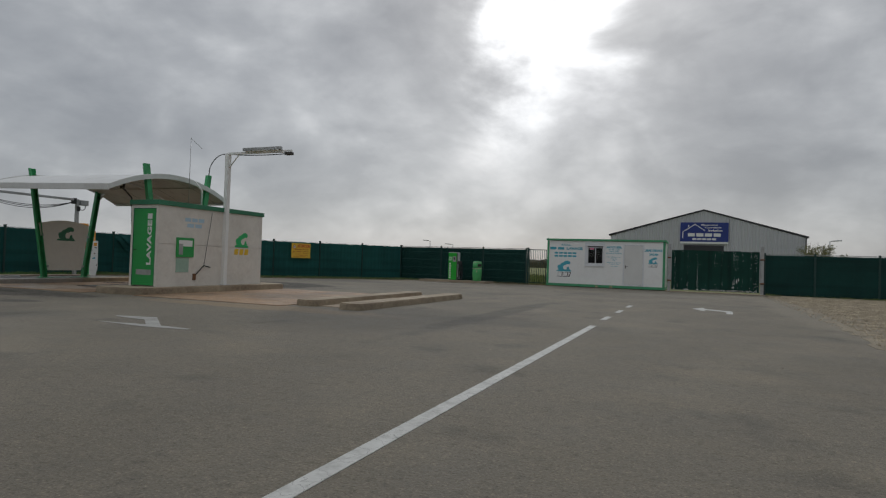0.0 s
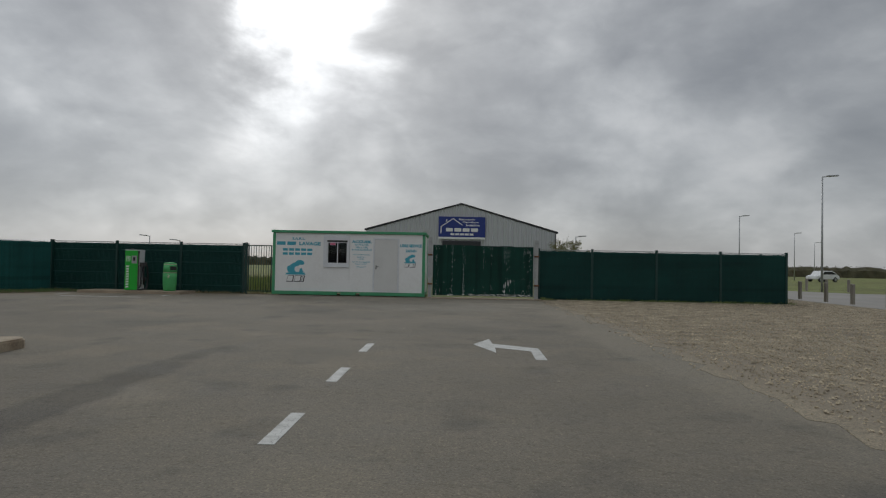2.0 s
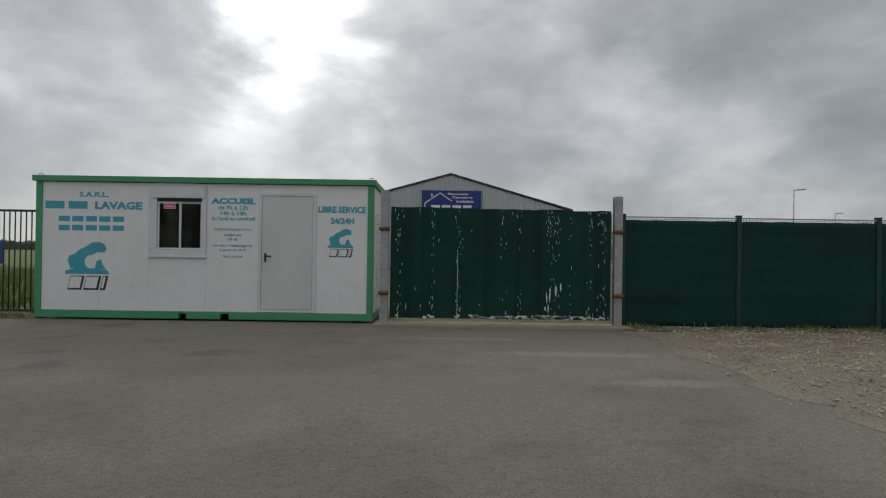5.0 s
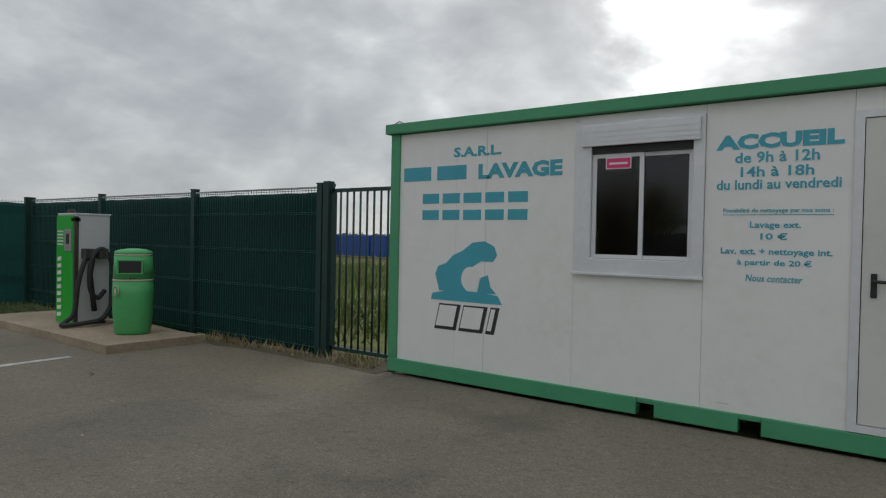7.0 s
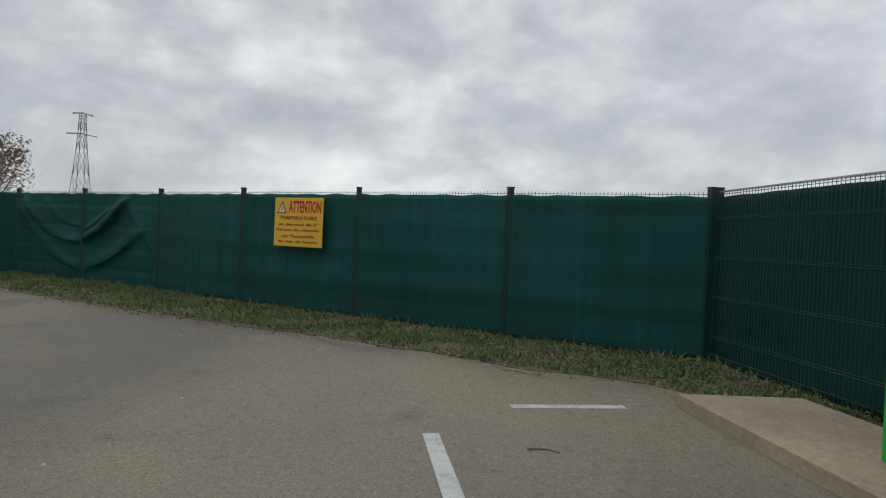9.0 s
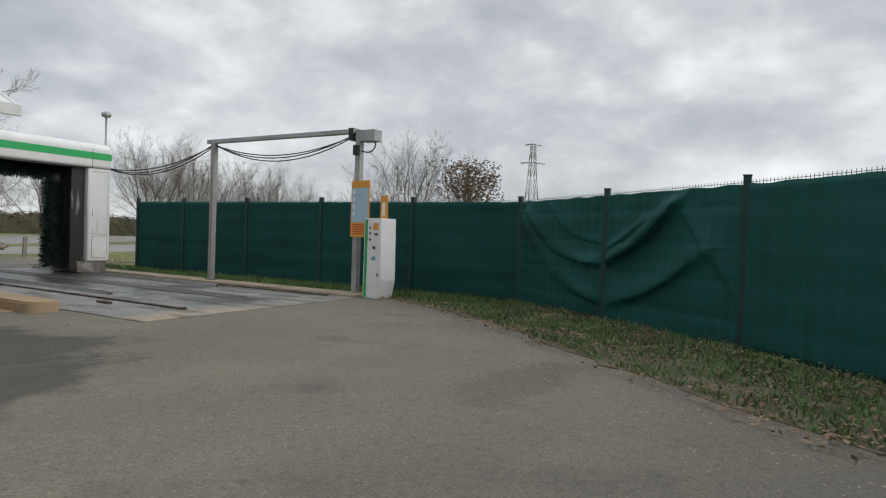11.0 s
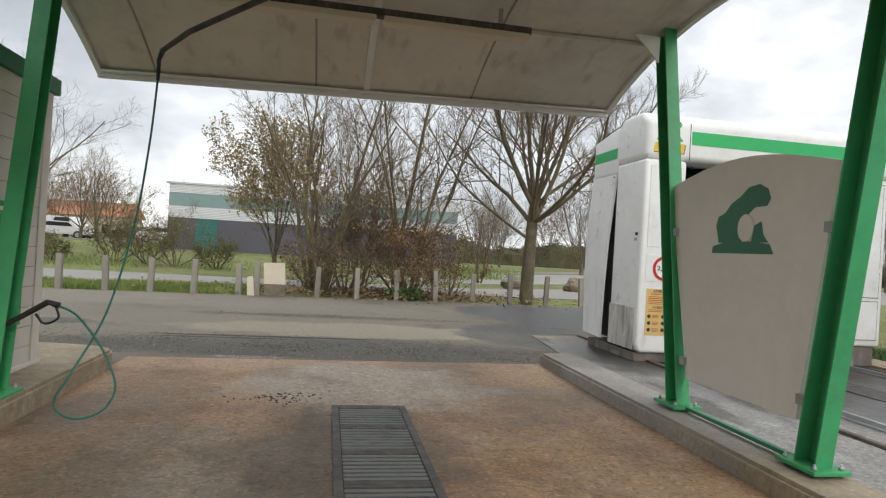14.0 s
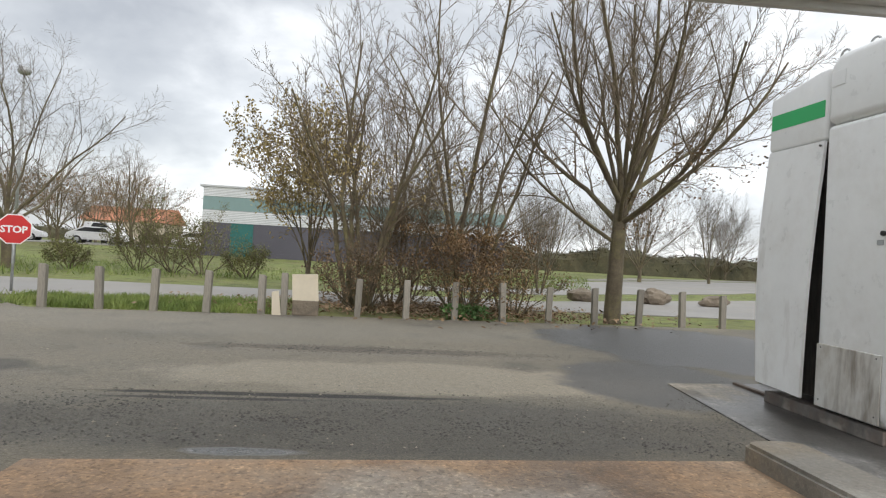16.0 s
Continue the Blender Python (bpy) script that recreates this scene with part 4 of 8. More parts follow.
# ---- fences ----
def fence(name, posts, label, inward, fabric_in=True, folds=(), zb=0.03, strip=False, fab_mat=None, shared=False):
    root = thing(name, (posts[0][0], posts[0][1], 0), label, "fence", kind="structure")
    top = 1.96
    for x, y in posts[1 if shared else 0:]:
        bm = box(bmesh.new(), x - 0.042, x + 0.042, y - 0.042, y + 0.042, -0.05, top + 0.04, 0.006)
        box(bm, x - 0.047, x + 0.047, y - 0.047, y + 0.047, top + 0.04, top + 0.055)
        part("post", bm, fence_post_mat, root)
    for i, (a, b) in enumerate(zip(posts, posts[1:])):
        a, b = Vector((*a, 0)), Vector((*b, 0))
        d = (b - a).normalized()
        length = (b - a).length
        nrm = Vector((-d.y, d.x, 0))
        if nrm.dot(Vector((*inward, 0)) - a) < 0:
            nrm = -nrm
        # welded wire panel
        vs, fs = [], []

        def wire(p, q, r, s=3):
            v2, f2 = tube_data([p, q], r, sides=s, cap=False)
            base = len(vs)
            vs.extend(v2)
            fs.extend([tuple(base + j for j in f) for f in f2])

        wo = a + nrm * (-0.02 if fabric_in else 0.03)
        for j in range(1, int(length / 0.05)):
            p = wo + d * (j * 0.05)
            wire(p + Z * (zb + 0.02), p + Z * (top + 0.0), 0.0036)
        for z in (0.1, 0.3, 0.32, 0.75, 0.77, 1.2, 1.22, 1.65, 1.67, 1.93):
            off = nrm * (0.02 if z in (0.3, 0.75, 1.2, 1.65) else 0)
            wire(wo + d * 0.03 + Z * z + off, wo + d * (length - 0.03) + Z * z + off, 0.0042)
        tagged(raw("wire_panel", vs, fs, wire_mat, root), kind="stuff")
        if strip:
            bm = bmesh.new()
            prism(bm, rect(0.04, length - 0.04, top - 0.012, top + 0.012), a + nrm * 0.02, d, Z, nrm, 0.004)
            part("top_strip", bm, galv, root)
        # windbreak screen
        folded = any(fold[0] == i for fold in folds)
        nx, nz = (120, 84) if folded else (56, 26)
        fo = a + nrm * (0.012 if fabric_in else -0.02)
        rnd = random.Random(i * 7 + len(posts))
        ph = rnd.uniform(0, 6)
        g = []
        for kz in range(nz + 1):
            for kx in range(nx + 1):
                s, h = kx / nx, kz / nz
                scal = (0.010 if folds else 0.004) * (0.5 - 0.5 * math.cos(s * 2 * math.pi * 5 + ph)) + (0.005 if folds else 0.002) * math.sin(s * 23 + ph)
                z = 0.012 + 0.012 * (1 - h) * math.sin(s * 9 + ph) + h * (top - 0.05 - scal - 0.012)
                dep = -0.011 * sum(math.exp(-((z - zw) / 0.05) ** 2) for zw in (0.31, 0.76, 1.21, 1.66)) + 0.003 * math.sin(s * length * 2 * math.pi / 0.2) + 0.004 * abs(math.sin(h * math.pi * 4.4)) + 0.012 * noise.noise((s * 3 + ph, h * 2, i))
                for fold in folds:
                    if fold[0] == i:
                        _, s0, h0, s1, h1, amp, wid, sink = fold
                        t = max(0.0, min(1.0, ((s - s0) * (s1 - s0) + (h - h0) * (h1 - h0)) / ((s1 - s0) ** 2 + (h1 - h0) ** 2)))
                        bow = -sink * math.sin(math.pi * t)
                        dist = math.hypot(s - (s0 + (s1 - s0) * t), h - (h0 + (h1 - h0) * t) - bow)
                        above = h > h0 + (h1 - h0) * t + bow
                        dep += 1.35 * amp * min(1.0, (1.0 - h) / 0.1) * math.exp(-(dist / (wid * (1.5 if above else 0.55))) ** 2) * (0.35 + 0.65 * math.sin(math.pi * min(1, max(0, t))) ** 0.5)
                edge = min(1.0, 0.12 + min(s, 1 - s) / 0.07)
                dep *= edge
                g.append(fo + d * (s * (length - 0.02) + 0.01) + nrm * max(dep + 0.004, -0.012 if fabric_in else -1) + Z * z)
        f = [(r * (nx + 1) + c, r * (nx + 1) + c + 1, (r + 1) * (nx + 1) + c + 1, (r + 1) * (nx + 1) + c) for r in range(nz) for c in range(nx)]
        ob = raw("screen", g, f, fab_mat or screen_mat, root)
        for p in ob.data.polygons:
            p.use_smooth = True
        so = ob.modifiers.new("cloth", "SOLIDIFY")
        so.thickness = 0.003
    return root


A_POSTS = [(-13.85, 32.12), (-15.33, 30.11), (-16.86, 28.1), (-18.43, 26.1), (-20.1, 24.23), (-21.62, 22.2), (-23.1, 20.14)]
fence("fence", A_POSTS, "dark green mesh fence with a sagging green windbreak screen", (-10, 20), True,
      ((4, 0.36, 0.97, 1.0, 0.44, 0.13, 0.05, 0.06), (4, 0.62, 0.8, 1.0, 0.56, 0.05, 0.03, 0.02), (4, 0.2, 0.6, 1.0, 0.13, 0.07, 0.07, 0.08), (5, 0.0, 0.45, 0.88, 0.96, 0.13, 0.045, 0.17),
       (5, 0.0, 0.14, 0.93, 0.86, 0.12, 0.05, 0.17), (5, 0.0, 0.62, 0.6, 0.97, 0.04, 0.03, 0.1), (4, 0.0, 0.3, 0.4, 0.9, 0.03, 0.05, 0.0)))
W_POSTS = [(-23.1, 20.14), (-23.1, 17.7), (-23.1, 15.18), (-23.1, 12.75), (-23.1, 10.32), (-23.1, 8.3)]
fence("fence_2", W_POSTS, "green mesh fence with a taut teal windbreak screen", (-10, 12), shared=True, fab_mat=screen_lit)
fence("fence_3", [(-13.85, 32.2), (-11.27, 32.2), (-8.70, 32.2), (-6.21, 32.2)], "dark green mesh fence with a screen behind its wires", (-8, 20), False, strip=True, fab_mat=screen_shaded)
fence("fence_4", [(5.45, 32.05), (7.52, 32.05), (10.02, 32.05), (12.5, 32.05), (15.04, 32.05)], "dark green mesh fence with windbreak screen along the gravel", (8, 20), strip=True, fab_mat=screen_shaded)
# side return behind the right-hand fence
fence("fence_5", [(15.06, 32.1), (15.3, 34.6), (15.55, 37.1), (15.8, 39.6)], "dark green mesh fence running away from the gravel", (10, 36))

# barred gate next to the cabin
g = thing("bar_gate", (-6.1, 32.2, 0), "dark green barred steel gate, closed", "gate")
part("gate_post", boxes((-6.14, -6.05, 32.15, 32.25, 0, 2.03), bevel=0.008), fence_post_mat, g)
part("gate_frame", boxes((-6.02, -5.10, 32.18, 32.22, 1.90, 1.94), (-6.02, -5.10, 32.18, 32.22, 0.10, 0.14), (-6.02, -5.98, 32.18, 32.22, 0.1, 1.94), (-5.12, -5.08, 32.18, 32.22, 0.1, 1.94)), fence_post_mat, g)
for i in range(8):
    x = -5.90 + i * 0.1
    part("bar", tube(bmesh.new(), [(x, 32.2, 0.12), (x, 32.2, 1.92)], 0.0125), fence_post_mat, g)
part("hinge", tube(bmesh.new(), [(-6.04, 32.2, 1.88), (-6.0, 32.2, 2.0)], 0.015), fence_post_mat, g)

# sliding gate and its posts
g = thing("sheet_gate", (1.3, 32.0, 0), "dark green sheet-metal gate with flaking white patches, closed", "gate")
edges = [1.31, 2.1, 2.88, 3.66, 4.45, 5.22]
for a, b in zip(edges, edges[1:]):
    dz = -0.03 * (a - 1.3) / 4
    rnd = random.Random(int(a * 10))
    bm = bmesh.new()
    pts = [(a, 0.11), (b, 0.11)] + [(b - (b - a) * i / 8, 2.08 + dz + rnd.uniform(-0.012, 0.006)) for i in range(9)]
    prism(bm, pts, (0, 32.0, 0), X, Z, -Y, 0.012 + 0.003 * (edges.index(a) % 2))
    part("sheet", bm, gate_green, g)
part("gate_frame", boxes((1.3, 5.24, 32.01, 32.05, 0.1, 0.16), (1.3, 5.24, 32.01, 32.05, 1.95, 2.01), (1.3, 1.36, 32.01, 32.05, 0.16, 1.95), (5.18, 5.24, 32.01, 32.05, 0.16, 1.95)), galv, g)
rnd = random.Random(4)
bm = bmesh.new()
for i in range(420):                                   # flakes of white under-paint, mostly thin runs along the corrugation
    col = rnd.choice((1.45, 2.05, 2.5, 2.52, 3.3, 3.6, 4.1, 4.16, 4.22, 4.3, 4.5, 4.86, 5.02, 5.1, rnd.uniform(1.35, 5.2)))
    cx = col + rnd.gauss(0, 0.025)
    cz = rnd.choice((rnd.uniform(0.13, 2.02), rnd.gauss(0.4, 0.2), rnd.gauss(1.7, 0.25)))
    if i % 4 == 0:
        cx, cz = rnd.choice((rnd.uniform(1.35, 5.2), rnd.uniform(2.6, 4.0), rnd.gauss(4.2, 0.2))), rnd.uniform(0.125, 0.17)
    cx, cz = min(5.18, max(1.34, cx)), min(2.02, max(0.125, cz))
    w, h = rnd.uniform(0.002, 0.006), rnd.uniform(0.006, 0.04)
    if 4.05 < cx < 4.4 and cz < 0.75 and i % 3 == 0:
        w, h = rnd.uniform(0.008, 0.022), rnd.uniform(0.03, 0.12)
    if cz < 0.175:
        w, h = rnd.uniform(0.015, 0.07), rnd.uniform(0.008, 0.03)
    pts = [(cx + w * math.cos(t) * rnd.uniform(0.4, 1.3), cz + h * math.sin(t) * rnd.uniform(0.4, 1.3)) for t in [i2 * 0.785 for i2 in range(8)]]
    prism(bm, pts, (0, 31.984, 0), X, Z, -Y, 0.001)
prism(bm, rect(2.497, 2.503, 0.12, 1.28), (0, 31.984, 0), X, Z, -Y, 0.001)
tagged(part("flaked_paint", bm, white_paint, g, "white flaked patches"), kind="stuff")


def gate_post(x, h):
    r = thing("gate_post", (x, 32.0, 0), "galvanised steel I-beam gate post with rusty hinge pins", "post", "gate posts")
    half = [(-0.07, -0.08), (0.07, -0.08), (0.07, -0.065), (0.008, -0.065), (0.008, 0.06), (0.07, 0.06), (0.07, 0.075), (-0.07, 0.075), (-0.07, 0.06), (-0.008, 0.06), (-0.008, -0.065), (-0.07, -0.065)]
    part("beam", prism(bmesh.new(), half, (x, 32.0, 0), X, Y, Z, h), galv, r)
    for z in (0.55, 1.68):
        part("hinge", tube(bmesh.new(), [(x - 0.09, 31.9, z), (x + 0.09, 31.9, z)], 0.035, sides=10), rust, r, "rusty hinge")


gate_post(1.20, 2.36)
gate_post(5.34, 2.31)
pn = thing("mesh_panel", (1.06, 32.3, 0), "narrow galvanised wire mesh panel beside the cabin", "fence")
bm = bmesh.new()
for i in range(4):
    tube(bm, [(1.03 + i * 0.035, 32.3, 0.1), (1.03 + i * 0.035, 32.3, 1.95)], 0.004, sides=4)
for i in range(12):
    tube(bm, [(1.02, 32.3, 0.12 + i * 0.165), (1.15, 32.3, 0.12 + i * 0.165)], 0.004, sides=4)
part("wires", bm, galv, pn)

# ---- site cabin ----
cb = thing("site_cabin", (-2, 33.2, 0), "white portable site cabin with green steel frame and teal lettering", "cabin")
F, B = 32.0, 34.42


def rail(*bs, nm="frame_rail"):
    part(nm, boxes(*bs, bevel=0.008), cabin_green, cb)


rail((-5.05, 1.04, F - 0.05, F + 0.10, 2.445, 2.545))
rail((-5.03, 1.03, B - 0.1, B + 0.03, 2.445, 2.545))
rail((-5.03, -4.93, F + 0.1, B - 0.1, 2.445, 2.545))
rail((0.93, 1.03, F + 0.1, B - 0.1, 2.445, 2.545))
rail((-5.0, -2.44, F - 0.012, F + 0.1, 0.03, 0.165), (-2.30, -1.70, F - 0.012, F + 0.1, 0.03, 0.165), (-1.55, 1.0, F - 0.012, F + 0.1, 0.03, 0.165), (-2.44, -1.55, F, F + 0.1, 0.125, 0.164))
rail((-5.0, -4.9, F + 0.1, B, 0.03, 0.165))
rail((0.9, 1.0, F + 0.1, B, 0.03, 0.165))
for x in (-5.0, 0.89):
    part("corner_post", boxes((x, x + 0.11, F - 0.01, F + 0.1, 0.165, 2.435), bevel=0.008), cabin_green, cb)
    part("corner_post", boxes((x, x + 0.11, B - 0.1, B, 0.165, 2.435), bevel=0.008), cabin_green, cb)
for x in (-4.95, 0.95):
    part("lifting_ring", tube(bmesh.new(), [(x - 0.05, F + 0.05, 2.52), (x - 0.045, F + 0.05, 2.57), (x, F + 0.05, 2.585), (x + 0.045, F + 0.05, 2.57), (x + 0.05, F + 0.05, 2.52)], 0.008), galv, cb)
for a, b, z0, z1 in ((-4.89, -3.87, 0.165, 2.435), (-3.868, -3.0, 0.165, 2.435), (-3.0, -1.97, 2.37, 2.435), (-3.0, -1.97, 0.165, 1.14), (-1.97, -1.045, 0.165, 2.435), (-1.045, -0.02, 2.29, 2.435), (-0.02, 0.89, 0.165, 2.435)):
    part("wall_panel", boxes((a + 0.0012, b - 0.0012, F + 0.012, F + 0.06, z0, z1)), cabin_white, cb)
part("side_wall", boxes((-4.985, -4.93, F + 0.1, B - 0.1, 0.165, 2.435)), cabin_white, cb)
part("side_wall", boxes((0.93, 0.985, F + 0.1, B - 0.1, 0.165, 2.435)), cabin_white, cb)
part("back_wall", boxes((-4.89, 0.89, B - 0.06, B - 0.01, 0.165, 2.435)), dark_in, cb)
part("roof", boxes((-4.93, 0.93, F + 0.1, B - 0.1, 2.44, 2.5)), galv, cb)
part("cabin_floor", boxes((-4.9, 0.9, F + 0.1, B - 0.1, 0.12, 0.2)), dark_in, cb)
w = part("window", ring(-2.998, -1.972, 1.13, 2.37, -2.855, -2.055, 1.255, 2.345, F - 0.012, F + 0.06), alu, cb, "aluminium window frame")
part("shutter_box", boxes((-2.93, -2.0, F - 0.045, F - 0.014, 2.172, 2.343), bevel=0.006), alu, w)
part("shutter_gap", boxes((-2.853, -2.057, F + 0.005, F + 0.055, 2.114, 2.343)), black, w)
for zz in (2.205, 2.245, 2.285):
    part("shutter_slat", boxes((-2.92, -2.01, F - 0.0475, F - 0.0455, zz, zz + 0.03)), alu, w)
for a, b, yy in ((-2.852, -2.43, 0.018), (-2.47, -2.058, 0.036)):
    part("sash", boxes((a, a + 0.035, F + yy, F + yy + 0.016, 1.258, 2.112), (b - 0.035, b, F + yy, F + yy + 0.016, 1.258, 2.112), (a + 0.035, b - 0.035, F + yy, F + yy + 0.016, 1.258, 1.29),
                         (a + 0.035, b - 0.035, F + yy, F + yy + 0.016, 2.08, 2.112)), alu, w)
    part("pane", boxes((a + 0.035, b - 0.035, F + yy + 0.005, F + yy + 0.011, 1.29, 2.08)), glass, w).visible_shadow = False
lb = part("pink_label", boxes((-2.74, -2.53, F + 0.012, F + 0.0145, 1.985, 2.08)), white_paint, w, "pink and white notice")
part("label_face", boxes((-2.732, -2.538, F + 0.010, F + 0.0118, 1.993, 2.072)), pink, lb)
part("text_line", boxes((-2.71, -2.56, F + 0.0085, F + 0.0098, 2.022, 2.038)), white_paint, lb)
part("sill", boxes((-3.01, -1.96, F - 0.03, F - 0.013, 1.118, 1.14), bevel=0.004), alu, w)
d = part("door", boxes((-0.985, -0.085, F - 0.002, F + 0.04, 0.225, 2.235), bevel=0.004), door_grey, cb, "pale grey steel door, closed")
part("door_frame", boxes((-1.045, -0.99, F - 0.01, F + 0.05, 0.17, 2.29), (-0.08, -0.02, F - 0.01, F + 0.05, 0.17, 2.29), (-0.99, -0.08, F - 0.01, F + 0.05, 2.24, 2.29), (-0.99, -0.08, F - 0.01, F + 0.05, 0.17, 0.22)), alu, d)
part("handle_plate", boxes((-0.935, -0.9, F - 0.012, F - 0.003, 1.06, 1.22), bevel=0.003), black, d)
part("door_handle", tube(bmesh.new(), [(-0.917, F - 0.01, 1.17), (-0.917, F - 0.05, 1.17), (-0.80, F - 0.05, 1.165)], 0.011), black, d)
for z in (0.34, 1.15, 2.05):
    part("hinge", tube(bmesh.new(), [(-0.084, F - 0.014, z), (-0.084, F - 0.014, z + 0.11)], 0.01), alu, d)
for x in (-4.2, -0.62):
    part("panel_seam", boxes((x, x + 0.003, F + 0.0105, F + 0.0125, 0.17, 2.43)), door_grey, cb) if x < -1.5 else None
part("scuff", boxes((-1.86, -1.77, F + 0.0108, F + 0.0125, 0.215, 0.225)), door_grey, cb)
fo = (0, F + 0.012, 0)


def front(name, body, x0, x1, z0, z1, bold=0.02, m=None, shear=0.0):
    words(name, body, (x0, F + 0.0115, z0), X, Z, -Y, x1 - x0, z1 - z0, m or teal, cb, bold, shear)


front("lettering", "S.A.R.L.", -4.24, -3.72, 2.17, 2.265, 0.035)
bars("name_bar", [(-4.84, -4.02, 1.96, 2.095)], fo, X, Z, -Y, teal, cb)
front("lettering", "LAVAGE", -3.96, -3.12, 1.955, 2.095, 0.05)
bars("number_bar", [(-4.60, -3.40, 1.735, 1.83), (-4.60, -3.40, 1.575, 1.67)], fo, X, Z, -Y, teal, cb)
front("lettering", "ACCUEIL", -1.90, -1.10, 2.08, 2.19, 0.055)
front("lettering", "de 9h à 12h", -1.77, -1.24, 1.98, 2.06)
front("lettering", "14h à 18h", -1.73, -1.27, 1.88, 1.955)
front("lettering", "du lundi au vendredi", -1.89, -1.11, 1.79, 1.862)
front("lettering", "Possibilité de nettoyage par nos soins :", -1.84, -1.15, 1.615, 1.655, 0.01)
bars("rule", [(-1.84, -1.15, 1.606, 1.610)], fo, X, Z, -Y, teal, cb)
front("lettering", "Lavage ext.", -1.66, -1.34, 1.50, 1.56)
front("lettering", "10 €", -1.59, -1.42, 1.43, 1.48)
front("lettering", "Lav. ext. + nettoyage int.", -1.85, -1.15, 1.31, 1.37)
front("lettering", "à partir de 20 €", -1.74, -1.27, 1.235, 1.29)
front("lettering", "Nous contacter", -1.68, -1.32, 1.13, 1.18, 0.01, None, 0.2)
front("lettering", "LIBRE SERVICE", 0.01, 0.86, 1.95, 2.07, 0.05)
front("lettering", "24/24H", 0.23, 0.65, 1.755, 1.865, 0.05)


def crest(o, u, v, w, k, material, parent, lift=0.003, pale=None):
    """Plain stand-in for a painted emblem: a rounded mass leaning on a flat base, with a pale round field."""
    def flat(name, pts, depth, m, label=""):
        return part(name, prism(bmesh.new(), [(x * k, y * k) for x, y in pts], Vector(o) + Vector(w) * depth, u, v, w, lift), m, parent, label)

    flat("emblem_base", [(-0.52, 0.0), (0.5, 0.0), (0.44, 0.1), (0.2, 0.13), (-0.26, 0.13), (-0.5, 0.08)], 0, material)
    back = [(-0.4, 0.12), (0.0, 0.12), (0.02, 0.3), (0.1, 0.44), (0.2, 0.5), (0.37, 0.5), (0.42, 0.58), (0.38, 0.68), (0.25, 0.74), (0.08, 0.72), (-0.06, 0.62), (-0.2, 0.56), (-0.3, 0.46), (-0.42, 0.42), (-0.46, 0.32), (-0.42, 0.2)]
    flat("emblem", back, 0.0005, material, "emblem painted as a plain rounded shape")
    flat("emblem_side", [(0.16, 0.12), (0.42, 0.12), (0.34, 0.2), (0.3, 0.34), (0.2, 0.3)], 0.001, material)
    if pale:
        flat("emblem_field", oval(0.06, 0.28, 0.13, 0.15, 18), 0.0025, pale)
    return flat


def emblem(cx, z0, k):
    """The painted emblem with three slanted outlined blocks below it."""
    flat = crest((cx, F + 0.012, z0), X, Z, -Y, k, teal, cb, 0.003, white_paint)
    for a, b in ((-0.46, -0.14), (-0.10, 0.24), (0.28, 0.40)):
        flat("letter_block", [(a, -0.36), (b, -0.36), (b + 0.07, -0.04), (a + 0.07, -0.04)], -0.0005, logo_dark, "dark slanted block")
        flat("letter_face", [(a + 0.022, -0.32), (b - 0.04, -0.32), (b + 0.015, -0.06), (a + 0.08, -0.06)], 0.0015, cabin_white)


emblem(-4.07, 0.80, 0.78)
emblem(0.42, 1.33, 0.46)

# ---- hall behind the fence ----
h = thing("metal_hall", (3.23, 85, 0), "large grey corrugated metal hall with a low gable roof", "hall")
hx0, hx1, ez, az2, hy = -6.66, 12.40, 4.67, 7.42, 70.0
bm = bmesh.new()
mid = (hx0 + hx1) / 2
n = 150
front_v, top_v = [], []
for i in range(2 * n + 1):                                 # ribbed gable wall, one folded sheet
    x = hx0 + (hx1 - hx0) * i / (2 * n)
    yo = hy - (0.05 if (i // 2) % 2 else 0.0)
    front_v.append(bm.verts.new((x, yo, 0)))
    top_v.append(bm.verts.new((x, yo, ez + (az2 - ez) * (1 - abs(x - mid) / (mid - hx0)))))
for i in range(2 * n):
    bm.faces.new((front_v[i], front_v[i + 1], top_v[i + 1], top_v[i]))
part("gable_wall", bm, hall_metal, h)
part("side_wall", boxes((hx0, hx0 + 0.1, hy + 0.1, 100, 0, ez), (hx1 - 0.1, hx1, hy + 0.1, 100, 0, ez), (hx0, hx1, 99.9, 100, 0, ez)), hall_metal, h)
bm = bmesh.new()
prism(bm, [(hx0 - 0.2, ez), (mid, az2), (hx1 + 0.2, ez), (hx1 + 0.2, ez + 0.16), (mid, az2 + 0.16), (hx0 - 0.2, ez + 0.16)], (0, hy - 0.1, 0), X, Z, Y, 30.2)
part("roof", bm, hall_trim, h)
part("downpipe", tube(bmesh.new(), [(hx1 - 0.05, hy - 0.1, 0), (hx1 - 0.05, hy - 0.1, ez)], 0.06), hall_trim, h)
part("sliding_door", boxes((1.0, 4.86, hy - 0.12, hy - 0.06, 0, 3.75)), hall_trim, h)
sg = thing("company_sign", (3.3, hy - 0.2, 3.9), "dark blue and white sign board on the hall gable", "sign")
so = (0.60, hy - 0.2, 3.92)
part("board", boxes((0.60, 5.29, hy - 0.2, hy - 0.13, 3.92, 6.17)), blue_sign, sg)
part("footer", prism(bmesh.new(), rect(0.0, 4.69, 0.0, 0.2), so, X, Z, -Y, 0.004), white_paint, sg)
bm = bmesh.new()
